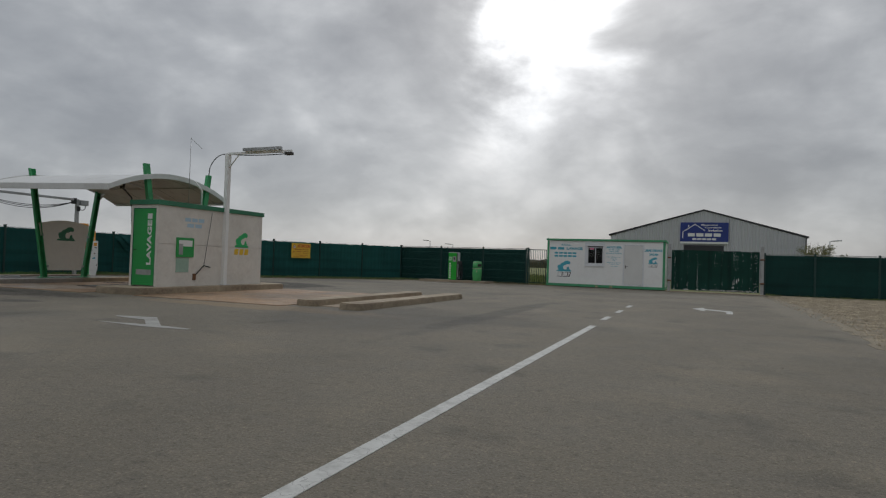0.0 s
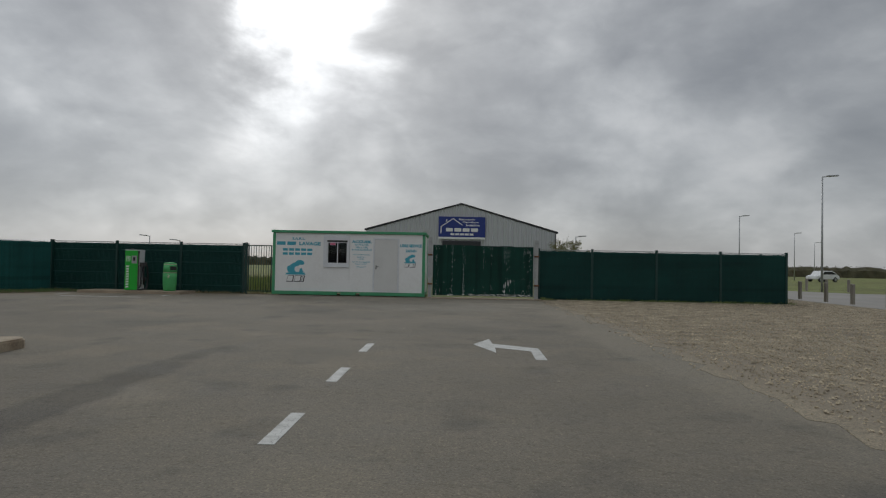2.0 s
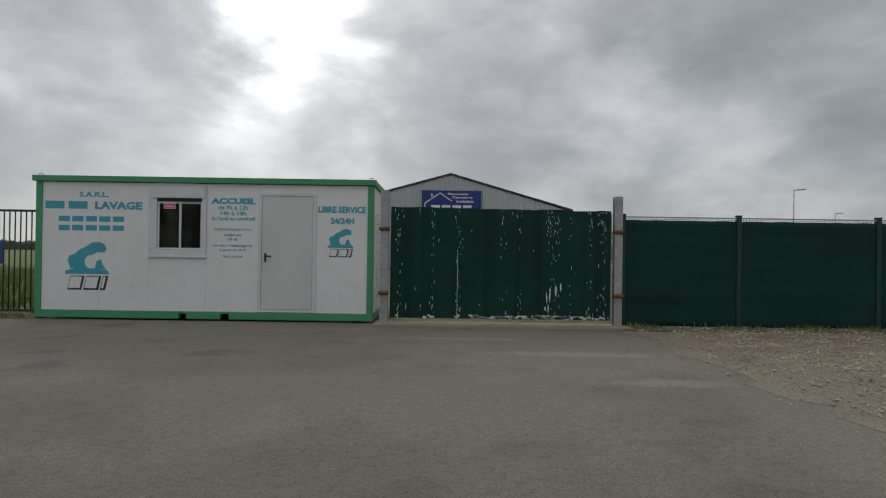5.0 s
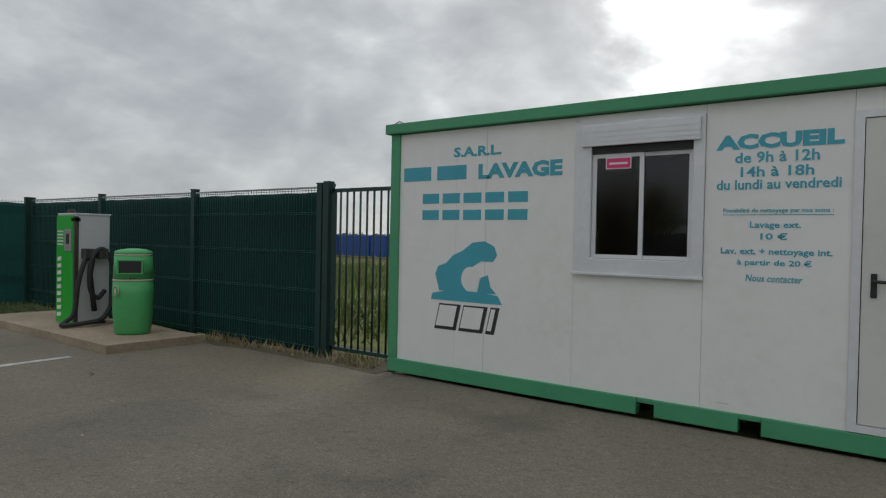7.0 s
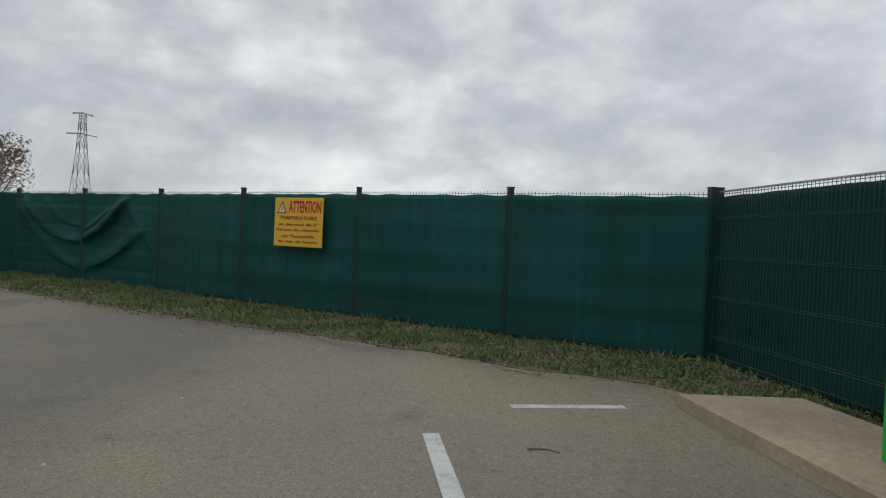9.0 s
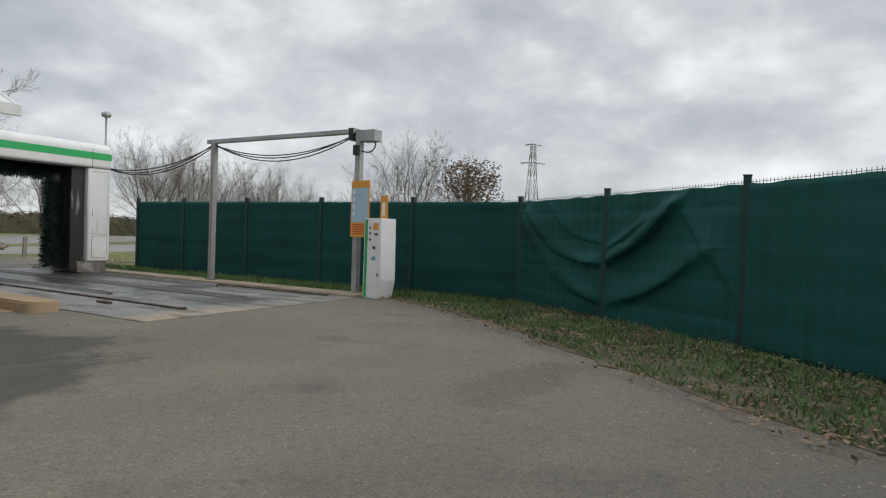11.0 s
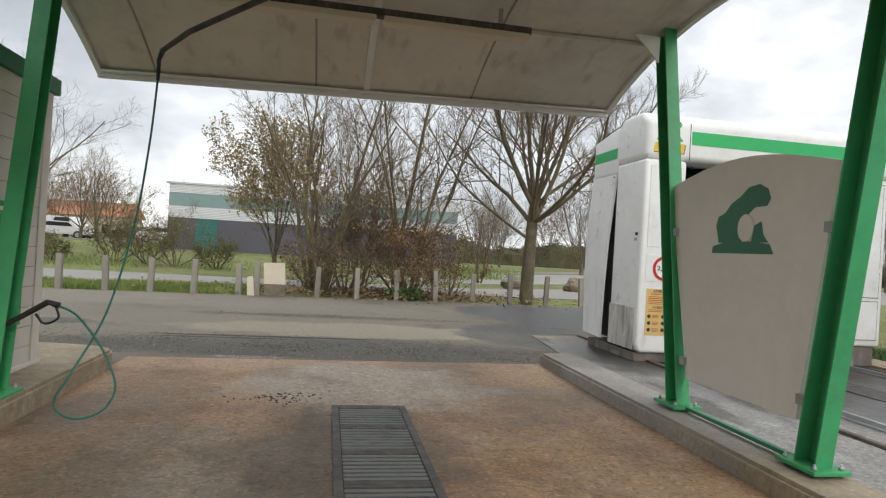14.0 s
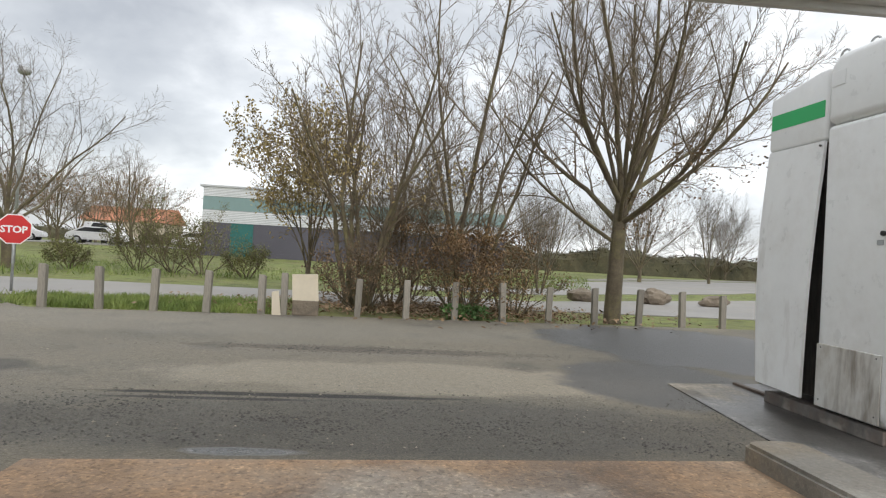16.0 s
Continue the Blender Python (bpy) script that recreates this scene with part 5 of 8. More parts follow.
for pts in ([(0.2, 0.55), (0.3, 0.55), (0.3, 1.3), (0.2, 1.25)], [(0.2, 1.25), (1.45, 2.1), (1.45, 2.0), (0.2, 1.15)], [(1.45, 2.1), (2.4, 1.45), (2.4, 1.36), (1.45, 2.0)], [(0.75, 1.72), (0.85, 1.78), (0.85, 2.0), (0.75, 2.0)]):
    prism(bm, pts, so, X, Z, -Y, 0.004)
part("house_outline", bm, white_paint, sg)
bars("name_bar", [(0.75, 4.1, 0.75, 1.1), (1.2, 3.6, 0.38, 0.58)], so, X, Z, -Y, white_paint, sg)
for tx, zz in (("Maçonnerie", 1.86), ("Carrelage", 1.58), ("Isolation", 1.30)):
    x0 = {1.86: 2.05, 1.58: 2.4, 1.30: 2.75}[zz]
    words("lettering", tx, (so[0] + x0, so[1], so[2] + zz), X, Z, -Y, 1.6 if zz > 1.5 else 1.35, 0.22, white_paint, sg, 0.03)


# ---- jet wash: columns, canopy, divider, technical room ----
cp = thing("wash_canopy", (-14.2, 12.8, 0), "white vaulted jet wash canopy on raked green columns", "canopy")


def column(x, yb, yt, nm="column"):
    """A raked steel channel, open towards the bay."""
    bm = bmesh.new()
    w, d2, th = 0.055, 0.08, 0.012
    inward = 1 if x < -14 else -1
    prof = [(-w, -d2), (w, -d2), (w, -d2 + th), (-w + th, -d2 + th), (-w + th, d2 - th), (w, d2 - th), (w, d2), (-w, d2)]
    lower = [bm.verts.new((x + inward * px, yb + py, 0.19)) for px, py in prof]
    upper = [bm.verts.new((x + inward * px, yt + py, 3.58)) for px, py in prof]
    n = len(prof)
    for i in range(n):
        bm.faces.new((lower[i], lower[(i + 1) % n], upper[(i + 1) % n], upper[i]))
    bm.faces.new(lower[::-1])
    bm.faces.new(upper)
    bmesh.ops.recalc_face_normals(bm, faces=bm.faces[:])
    bmesh.ops.triangulate(bm, faces=[f for f in bm.faces if len(f.verts) > 4])
    c = part(nm, bm, col_green, cp)
    part("foot_plate", boxes((x - 0.12, x + 0.12, yb - 0.15, yb + 0.15, 0.165, 0.19), bevel=0.005), col_green, c)
    for sx in (-0.085, 0.085):
        for sy in (-0.11, 0.11):
            part("bolt", lathe(bmesh.new(), (x + sx, yb + sy, 0.19), [(0.014, 0), (0.014, 0.014), (0.008, 0.016), (0.008, 0.03)], 8), galv, c)
    return c


for x in (-16.70, -11.86):
    column(x, 12.45, 11.90)
    column(x, 13.83, 14.30)
CY0, CY1, CX0, CX1 = 10.66, 15.03, -16.79, -11.75


def vault(y):
    s = (y - CY0) / (CY1 - CY0)
    return 2.76 + 0.52 * (1 - (2 * s - 1) ** 2)


def skewed(bm):
    """The canopy's far south-west corner stands a little higher."""
    for v in bm.verts:
        s = min(1.0, max(0.0, (v.co.y - CY0) / (CY1 - CY0)))
        v.co.z += 0.12 * (1 - s) * min(1.0, max(0.0, (CX1 - v.co.x) / (CX1 - CX0)))
    return bm


def vault_sheet(x0, x1, lift, th, n=28):
    pts = [(CY0 + (CY1 - CY0) * i / n, vault(CY0 + (CY1 - CY0) * i / n) + lift) for i in range(n + 1)]
    pts += [(y, z + th) for y, z in pts[::-1]]
    bm = bmesh.new()
    prism(bm, pts, (x0, 0, 0), Y, Z, X, x1 - x0)
    bmesh.ops.triangulate(bm, faces=[f for f in bm.faces if len(f.verts) > 4])
    return skewed(bm)


part("roof_skin", vault_sheet(CX0, CX1, 0.05, 0.03), canopy_white, cp)
bays = [CX0 + 0.03, -15.28, -13.72, -12.25, CX1 - 0.03]
for a, b in zip(bays, bays[1:]):
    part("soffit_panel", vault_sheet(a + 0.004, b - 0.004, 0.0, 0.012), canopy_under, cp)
for x in bays[1:-1]:
    part("joint_strip", vault_sheet(x - 0.009, x + 0.009, -0.005, 0.004), joint_mat, cp)
part("centre_rail", vault_sheet(-14.24, -14.18, -0.03, 0.029), canopy_white, cp, "pale rail along the soffit")
part("end_fascia", vault_sheet(CX0 - 0.02, CX0 + 0.028, -0.04, 0.14), canopy_white, cp)
part("end_fascia", vault_sheet(CX1 - 0.028, CX1 + 0.02, -0.04, 0.14), canopy_white, cp)
for y0, y1, z in ((CY0 + 0.001, CY0 + 0.06, 2.735), (CY1 - 0.06, CY1 - 0.001, 2.735)):
    part("edge_angle", skewed(boxes((CX0 + 0.03, CX1 - 0.03, y0, y1, z, z + 0.022), bevel=0.004)), canopy_white, cp)
part("edge_fascia", boxes((CX0 - 0.02, CX1 + 0.02, CY1, CY1 + 0.05, 2.70, 2.87), bevel=0.012), canopy_white, cp)
part("edge_fascia", skewed(boxes((CX0 - 0.02, CX1 + 0.02, CY0 - 0.05, CY0, 2.69, 2.86), bevel=0.012)), canopy_white, cp)
for yy in (11.75, 13.95):
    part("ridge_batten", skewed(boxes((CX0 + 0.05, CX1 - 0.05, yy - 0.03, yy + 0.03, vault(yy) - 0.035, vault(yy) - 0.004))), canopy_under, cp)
for x, y in ((-16.6, 12.03), (-11.94, 12.03), (-16.6, 14.25), (-11.94, 14.25)):
    bm = prism(bmesh.new(), [(0, 0), (0.22 if x < -14 else -0.22, 0.0), (0, -0.22)], (x, y - 0.01, vault(y) - 0.01), X, Z, Y, 0.02)
    part("bracket", bm, canopy_white, cp)
lt = thing("tube_light", (-14.2, 12.06, 3.1), "grimy fluorescent tube light fixed under the canopy", "lamp")
part("housing", boxes((-15.44, -13.0, 12.02, 12.11, 3.05, 3.11), bevel=0.008), grime, lt)
part("diffuser", boxes((-15.42, -14.25, 12.0, 12.13, 3.0, 3.052), (-14.19, -13.02, 12.0, 12.13, 3.0, 3.052), bevel=0.012), cream, lt, "yellowed diffuser")
for hx in (-15.2, -13.27):
    part("hanger", boxes((hx, hx + 0.03, 12.05, 12.08, 3.1, 3.24)), galv, lt)

bo = thing("lance_boom", (-14.2, 13.1, 3.2), "dark swivelling boom under the canopy with a green lance hose", "boom")
part("pivot", lathe(bmesh.new(), (-14.2, 13.1, 3.06), [(0.05, 0), (0.07, 0.03), (0.07, 0.1), (0.09, 0.11), (0.09, 0.19)], 16), grime, bo)
part("arm", tube(bmesh.new(), [(-14.2, 13.1, 3.1), (-13.7, 12.75, 2.99), (-12.9, 12.35, 2.68), (-12.68, 12.18, 2.57)], 0.026, 0.018, 10), grime, bo)
part("coupling", tube(bmesh.new(), [(-12.69, 12.17, 2.59), (-12.66, 12.15, 2.52), (-12.66, 12.15, 2.37)], 0.02, 0.012), black, bo)
hp = [(-12.66, 12.15, 2.38), (-12.63, 12.15, 1.9), (-12.56, 12.15, 1.3), (-12.48, 12.35, 0.72), (-12.34, 12.5, 0.34), (-12.26, 12.55, 0.16), (-12.33, 12.58, 0.075), (-12.45, 12.58, 0.06), (-12.57, 12.56, 0.12),
      (-12.62, 12.54, 0.26), (-12.54, 12.52, 0.46), (-12.44, 12.5, 0.6), (-12.33, 12.47, 0.71), (-12.22, 12.45, 0.76)]


def smooth_path(pts, n=6):
    p = [Vector(q) for q in pts]
    p = [2 * p[0] - p[1]] + p + [2 * p[-1] - p[-2]]
    out = []
    for a, b, c, e in zip(p, p[1:], p[2:], p[3:]):
        for i in range(n):
            t = i / n
            out.append(0.5 * ((2 * b) + (c - a) * t + (2 * a - 5 * b + 4 * c - e) * t * t + (3 * b - a - 3 * c + e) * t ** 3))
    return out + [p[-2]]


hose_green = surface("hose_green", (0.025, 0.15, 0.115), 0.2, 3, 20, 0.5, 0)
part("hose", tube(bmesh.new(), smooth_path(hp), 0.0075), hose_green, bo)
gun = part("lance_gun", tube(bmesh.new(), [(-12.22, 12.45, 0.76), (-12.15, 12.44, 0.78), (-12.0, 12.44, 0.68), (-11.78, 12.44, 0.55)], 0.022, 0.016), black, bo, "black lance gun")
part("trigger_guard", tube(bmesh.new(), smooth_path([(-12.2, 12.45, 0.76), (-12.22, 12.45, 0.68), (-12.14, 12.45, 0.64), (-12.08, 12.44, 0.70)]), 0.008), black, gun)

dv = thing("divider_panel", (-16.7, 13.1, 0.2), "beige shaped divider panel with a dark green emblem", "panel")
dp = [(12.57, 0.40), (13.70, 0.40), (13.93, 1.90)] + [(13.93 - 1.72 * i / 12, 1.90 + 0.13 * math.sin(math.pi * i / 12) + 0.0 * i) for i in range(1, 12)] + [(12.21, 1.90)]
part("panel", prism(bmesh.new(), dp, (-16.735, 0, 0), Y, Z, X, 0.05), divider_mat, dv)
crest((-16.684, 13.13, 1.37), Y, Z, X, 0.62, trim_green, dv, 0.003, divider_mat)
crest((-16.736, 13.13, 1.37), -Y, Z, -X, 0.62, trim_green, dv, 0.003, divider_mat)
for yy, zz in ((12.30, 1.5), (13.86, 1.5), (12.50, 0.5), (13.72, 0.5)):
    part("clamp", boxes((-16.76, -16.66, yy, yy + 0.06, zz, zz + 0.06)), galv, dv)
part("foot_rail", boxes((-16.72, -16.68, 12.6, 13.7, 0.165, 0.19)), trim_green, dv)

tr = thing("technical_room", (-11.2, 13.4, 0.17), "beige panelled technical room with a green door and green roof edge", "building")
tx0, tx1, ty0, ty1, tz = -11.64, -10.66, 11.30, 15.50, 2.36
part("east_wall", boxes((tx1 - 0.05, tx1, ty0 + 0.03, ty1, 0.17, 1.32), (tx1 - 0.05, tx1, ty0 + 0.03, ty1, 1.33, tz), bevel=0.004), tech_wall, tr)
n = 14
for i in range(n):
    z0 = 0.17 + (tz - 0.17) * i / n
    part("siding_board", boxes((tx0, tx0 + 0.04, ty0 + 0.03, ty1, z0 + 0.004, z0 + (tz - 0.17) / n), bevel=0.004), tech_wall, tr)
part("core", boxes((tx0 + 0.04, tx1 - 0.05, ty0 + 0.08, ty1 - 0.05, 0.17, tz)), tech_wall, tr)
part("north_wall", boxes((tx0, tx1 - 0.05, ty1 - 0.05, ty1, 0.17, tz)), tech_wall, tr)
part("south_wall", boxes((tx0, tx0 + 0.08, ty0, ty0 + 0.05, 0.17, tz), (tx1 - 0.08, tx1, ty0, ty0 + 0.03, 0.17, tz), (tx0 + 0.08, tx1 - 0.08, ty0, ty0 + 0.05, 2.27, tz)), tech_wall, tr)
part("roof_edge", boxes((tx0 - 0.04, tx1 + 0.04, ty0 - 0.04, ty1 + 0.04, tz, tz + 0.13), bevel=0.01), trim_green, tr, "dark green roof edge")
dd = part("door", boxes((tx0 + 0.10, tx1 - 0.10, ty0 + 0.005, ty0 + 0.045, 0.2, 2.25), bevel=0.004), green_door, tr, "bright green door, closed")
part("door_frame", boxes((tx0 + 0.08, tx0 + 0.098, ty0 - 0.004, ty0 + 0.05, 0.18, 2.27), (tx1 - 0.098, tx1 - 0.08, ty0 - 0.004, ty0 + 0.05, 0.18, 2.27), (tx0 + 0.098, tx1 - 0.098, ty0 - 0.004, ty0 + 0.05, 2.252, 2.27)), trim_green, dd)
words("lettering", "LAVAGE", (tx1 - 0.22, ty0 + 0.0045, 0.75), Z, -X, -Y, 1.2, 0.16, white_paint, dd, 0.04)
part("letter_block", prism(bmesh.new(), rect(1.98, 2.12, 0, 0.16), (tx1 - 0.22, ty0 + 0.0045, 0), Z, -X, -Y, 0.003), white_paint, dd)
part("door_handle", tube(bmesh.new(), [(tx0 + 0.17, ty0, 1.15), (tx0 + 0.17, ty0 - 0.05, 1.15), (tx0 + 0.27, ty0 - 0.05, 1.15)], 0.01), black, dd)
part("kick_plate", prism(bmesh.new(), rect(tx0 + 0.24, tx1 - 0.2, 0.48, 0.62), (0, ty0 + 0.0045, 0), X, Z, -Y, 0.003), galv, dd)
cpn = part("control_panel", boxes((tx1 + 0.001, tx1 + 0.04, 11.93, 12.55, 0.98, 1.52), bevel=0.008), green_door, tr, "green control panel")
part("display", prism(bmesh.new(), rect(12.0, 12.48, 1.28, 1.45), (tx1 + 0.04, 0, 0), Y, Z, X, 0.004), white_paint, cpn)
part("keypad", prism(bmesh.new(), rect(12.0, 12.14, 1.05, 1.35), (tx1 + 0.04, 0, 0), Y, Z, X, 0.006), galv, cpn)
part("price_list", prism(bmesh.new(), rect(11.95, 12.4, 0.56, 0.97), (tx1 + 0.001, 0, 0), Y, Z, X, 0.012), surface("pale_green_panel", (0.35, 0.5, 0.4), 0.1, 2, 12, 0.5, 0), tr)
bars("notice", [(12.22, 12.98, 1.98, 2.08), (12.3, 12.9, 1.82, 1.92)], (tx1 + 0.001, 0, 0), Y, Z, X, pale_blue, tr)
crest((tx1 + 0.001, 14.56, 1.33), Y, Z, X, 0.62, portal_green, tr, 0.003, tech_wall)
for a in (14.22, 14.45, 14.68):
    part("letter_block", prism(bmesh.new(), [(a, 1.1), (a + 0.17, 1.1), (a + 0.2, 1.28), (a + 0.03, 1.28)], (tx1 + 0.001, 0, 0), Y, Z, X, 0.003), yellow_logo, tr)
wb = part("lance_panel", boxes((tx0 - 0.03, tx0 - 0.001, 11.70, 12.26, 0.52, 1.44), bevel=0.006), green_door, tr, "green lance holder panel")
bars("notice", [(-11.99, -11.8, 1.30 - 0.045 * i, 1.318 - 0.045 * i) for i in range(6)] + [(-12.2, -11.78, 1.37, 1.40)], (tx0 - 0.03, 0, 0), -Y, Z, -X, white_paint, wb)
part("panel_seam", boxes((tx0 - 0.032, tx0 - 0.0302, 11.705, 12.255, 0.94, 0.95)), trim_green, wb)
part("corner_trim", boxes((tx0 - 0.012, tx0 - 0.001, ty0 + 0.03, ty0 + 0.15, 0.17, tz - 0.002), bevel=0.003), tech_wall, tr)
part("base_flashing", boxes((tx0 - 0.03, tx0 - 0.0005, ty0 + 0.03, ty1, 0.168, 0.2), bevel=0.004), tech_wall, tr)

ms = thing("lamp_mast", (-10.6, 13.75, 0.17), "white steel mast with a lamp arm over the open wash bay", "mast")
part("post", boxes((-10.67, -10.54, 13.69, 13.82, 0.17, 4.12), bevel=0.01), cabin_white, ms)
part("base_plate", boxes((-10.69, -10.48, 13.62, 13.89, 0.165, 0.185)), galv, ms)
part("arm", boxes((-10.62, -8.3, 13.72, 13.79, 4.10, 4.17), bevel=0.008), cabin_white, ms)
part("brace", tube(bmesh.new(), [(-10.55, 13.755, 3.72), (-10.2, 13.755, 4.1)], 0.02), cabin_white, ms)
part("lamp_trough", boxes((-9.95, -8.6, 13.6, 13.72, 4.17, 4.26), bevel=0.012), galv, ms)
part("lamp_diffuser", boxes((-9.9, -8.65, 13.61, 13.71, 4.155, 4.169)), diffuser, ms)
part("swivel", boxes((-8.5, -8.28, 13.68, 13.83, 4.02, 4.1), bevel=0.01), grime, ms)
part("cable", tube(bmesh.new(), smooth_path([(-11.86, 14.3, 3.59), (-11.75, 14.26, 3.9), (-11.3, 14.1, 4.15), (-10.7, 13.9, 4.16), (-10.2, 13.8, 4.09), (-9.2, 13.76, 4.05), (-8.45, 13.75, 4.06)]), 0.014), black, ms)
aw = thing("aerial", (-11.2, 13.6, 2.49), "thin aerial rod on the technical room roof", "aerial")
part("rod", tube(bmesh.new(), [(-11.3, 12.95, 2.49), (-11.3, 12.95, 4.5)], 0.008), galv, aw)
part("stay", tube(bmesh.new(), [(-11.3, 12.95, 4.48), (-11.1, 13.2, 4.2)], 0.006), galv, aw)
vp = thing("vent_pipe", (-11.1, 13.1, 2.49), "bent white pipe on the technical room roof", "pipe")
part("pipe", tube(bmesh.new(), [(-11.0, 13.15, 2.45), (-11.0, 13.15, 2.95), (-11.0, 12.85, 3.2)], 0.025), cabin_white, vp)
ln = thing("wash_lance", (-10.66, 12.75, 0.4), "black wash lance hung on the technical room wall", "lance")
part("lance", tube(bmesh.new(), [(-10.64, 12.62, 0.45), (-10.62, 12.95, 0.75), (-10.62, 13.2, 0.7)], 0.016), black, ln)
part("holder", boxes((-10.7, -10.62, 12.57, 12.66, 0.34, 0.52), bevel=0.006), rust, ln)
part("hose", tube(bmesh.new(), smooth_path([(-10.62, 12.95, 0.75), (-10.6, 13.0, 1.2), (-10.6, 13.12, 1.9), (-10.62, 13.2, 2.3)]), 0.007), rubber, ln)

grate_mat = surface("wet_grate_steel", (0.12, 0.125, 0.118), 0.35, 3, 16, 0.45, 0.3, 60, dirt=(0.05, 0.045, 0.038), dirt_amt=0.7, dirt_scale=3)
dg = thing("drain_grate", (-14.3, 13.1, 0), "dark steel drain grate in the bay floor, wet with mud", "drain")
part("grate_frame", boxes((-14.6, -14.03, 12.02, 12.07, 0.0, 0.024), (-14.6, -14.03, 14.17, 14.22, 0.0, 0.024), (-14.6, -14.55, 12.07, 14.17, 0.0, 0.024), (-14.08, -14.03, 12.07, 14.17, 0.0, 0.024)), grime, dg)
# no pit: a thin black sheet paints the shade below the bars
part("sump", boxes((-14.55, -14.08, 12.07, 14.17, 0.0125, 0.0145)), dark_gap, dg)
for i in range(4):                                     # four lift-out grids of flat bars
    y = 12.075 + i * 0.524
    part("grid_edge", boxes((-14.545, -14.085, y, y + 0.035, 0.0148, 0.0235), (-14.545, -14.085, y + 0.482, y + 0.517, 0.0148, 0.0235)), grime, dg)
    for j in range(7):
        part("grate_bar", boxes((-14.545, -14.085, y + 0.053 + j * 0.061, y + 0.09 + j * 0.061, 0.0148, 0.021)), grate_mat, dg)

# ---- roll-over wash ----
po = thing("rollover_wash", (-19.6, 8.9, 0.0), "white roll-over car wash portal with a green stripe and dark brushes", "car wash")


def soft(pts, o, u, v, w, depth, r, seg=5):
    """An extruded outline with all its edges rounded."""
    bm = prism(bmesh.new(), pts, o, u, v, w, depth)
    bmesh.ops.bevel(bm, geom=bm.edges[:], offset=r, segments=seg, affect="EDGES", profile=0.5)
    for f in bm.faces:
        f.smooth = True
    return bm


def creased(ob, deg=28):
    ob.data.set_sharp_from_angle(angle=radians(deg))
    return ob


el2 = creased(part("east_leg", soft([(-18.38, 0.25), (-18.32, 0.13), (-17.85, 0.13), (-17.80, 0.22), (-17.80, 2.598), (-18.38, 2.598)], (0, 8.9, 0), X, Z, Y, 0.78, 0.045), portal_white, po, "white leg with warning notices"), 50)
part("lower_cover", boxes((-17.802, -17.786, 8.92, 9.6, 0.16, 0.70), bevel=0.007), portal_stained, el2, "stained lower cover panel")
tb = creased(part("top_beam", soft([(8.88, 2.604), (9.68, 2.604), (9.68, 3.1), (9.5, 3.225), (9.0, 3.225), (8.88, 3.14)], (-21.47, 0, 0), Y, Z, X, 3.67, 0.075, 6), portal_white, po), 50)
rear = creased(part("rear_hood", soft([(8.08, 2.492), (8.876, 2.492), (8.876, 3.13), (8.76, 3.13), (8.08, 3.02)], (-21.45, 0, 0), Y, Z, X, 3.63, 0.03, 3), portal_white, po), 50)
part("green_stripe", prism(bmesh.new(), rect(8.115, 8.84, 2.70, 2.85), (-17.822, 0, 0), Y, Z, X, 0.005), portal_green, rear, "green stripe")
part("inspection_lid", boxes((-17.802, -17.795, 8.93, 9.09, 2.93, 3.06), bevel=0.003), portal_white, tb)
# the loose cover bulges, its free edge stands off the leg
nz2, ny2 = 24, 10
vs, fs = [], []
for side in (0, 1):
    for i in range(nz2 + 1):
        h = i / nz2
        z = 0.2 + h * 2.28
        gap = 0.034 * max(0, (0.88 - h) / 0.88) ** 0.7 * (0.75 + 0.25 * math.cos(3 * h))
        y0, y1 = 8.06 - 0.035 * math.sin(math.pi * h * 0.9), 8.875 - gap
        for j in range(ny2 + 1):
            w2 = j / ny2
            bulge = 0.05 * math.sin(math.pi * h) + 0.06 * gap / 0.034 * w2 ** 2 + (0.04 * (1 - h) ** 3)
            edge = 0.05 * (max(0, 0.12 - w2) / 0.12) ** 2
            vs.append((-17.80 - 0.03 * side + bulge - edge, y0 + (y1 - y0) * w2, z))
k2 = (nz2 + 1) * (ny2 + 1)
for i in range(nz2):
    for j in range(ny2):
        q0 = i * (ny2 + 1) + j
        fs += [(q0, q0 + 1, q0 + ny2 + 2, q0 + ny2 + 1), (k2 + q0, k2 + q0 + ny2 + 1, k2 + q0 + ny2 + 2, k2 + q0 + 1)]
for i in range(nz2):
    for j in (0, ny2):
        q0 = i * (ny2 + 1) + j
        fs.append((q0, q0 + ny2 + 1, k2 + q0 + ny2 + 1, k2 + q0))
for i in (0, nz2):
    for j in range(ny2):
        q0 = i * (ny2 + 1) + j
        fs.append((q0, q0 + 1, k2 + q0 + 1, k2 + q0))
lc = raw("loose_cover", vs, fs, portal_white, po, "loose white side cover bulging off its frame")
for p in lc.data.polygons:
    p.use_smooth = True
creased(lc, 40)
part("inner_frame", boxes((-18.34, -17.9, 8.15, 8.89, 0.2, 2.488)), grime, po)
wl = creased(part("west_leg", soft([(-21.46, 0.3), (-20.9, 0.3), (-20.88, 2.598), (-21.46, 2.598)], (0, 8.5, 0), X, Z, Y, 1.13, 0.045), portal_white, po), 50)
for z0, z1 in ((1.40, 2.52), (0.98, 1.32), (0.40, 0.92)):
    part("access_panel", boxes((-21.385, -21.0, 9.632, 9.6345, z0 - 0.008, z1 + 0.008)), grime, wl, "dark joint round the panel")
    part("access_panel", boxes((-21.377, -21.008, 9.632, 9.639, z0, z1), bevel=0.004), portal_white, wl)
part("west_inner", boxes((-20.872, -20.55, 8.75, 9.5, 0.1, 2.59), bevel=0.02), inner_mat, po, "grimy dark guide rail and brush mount")
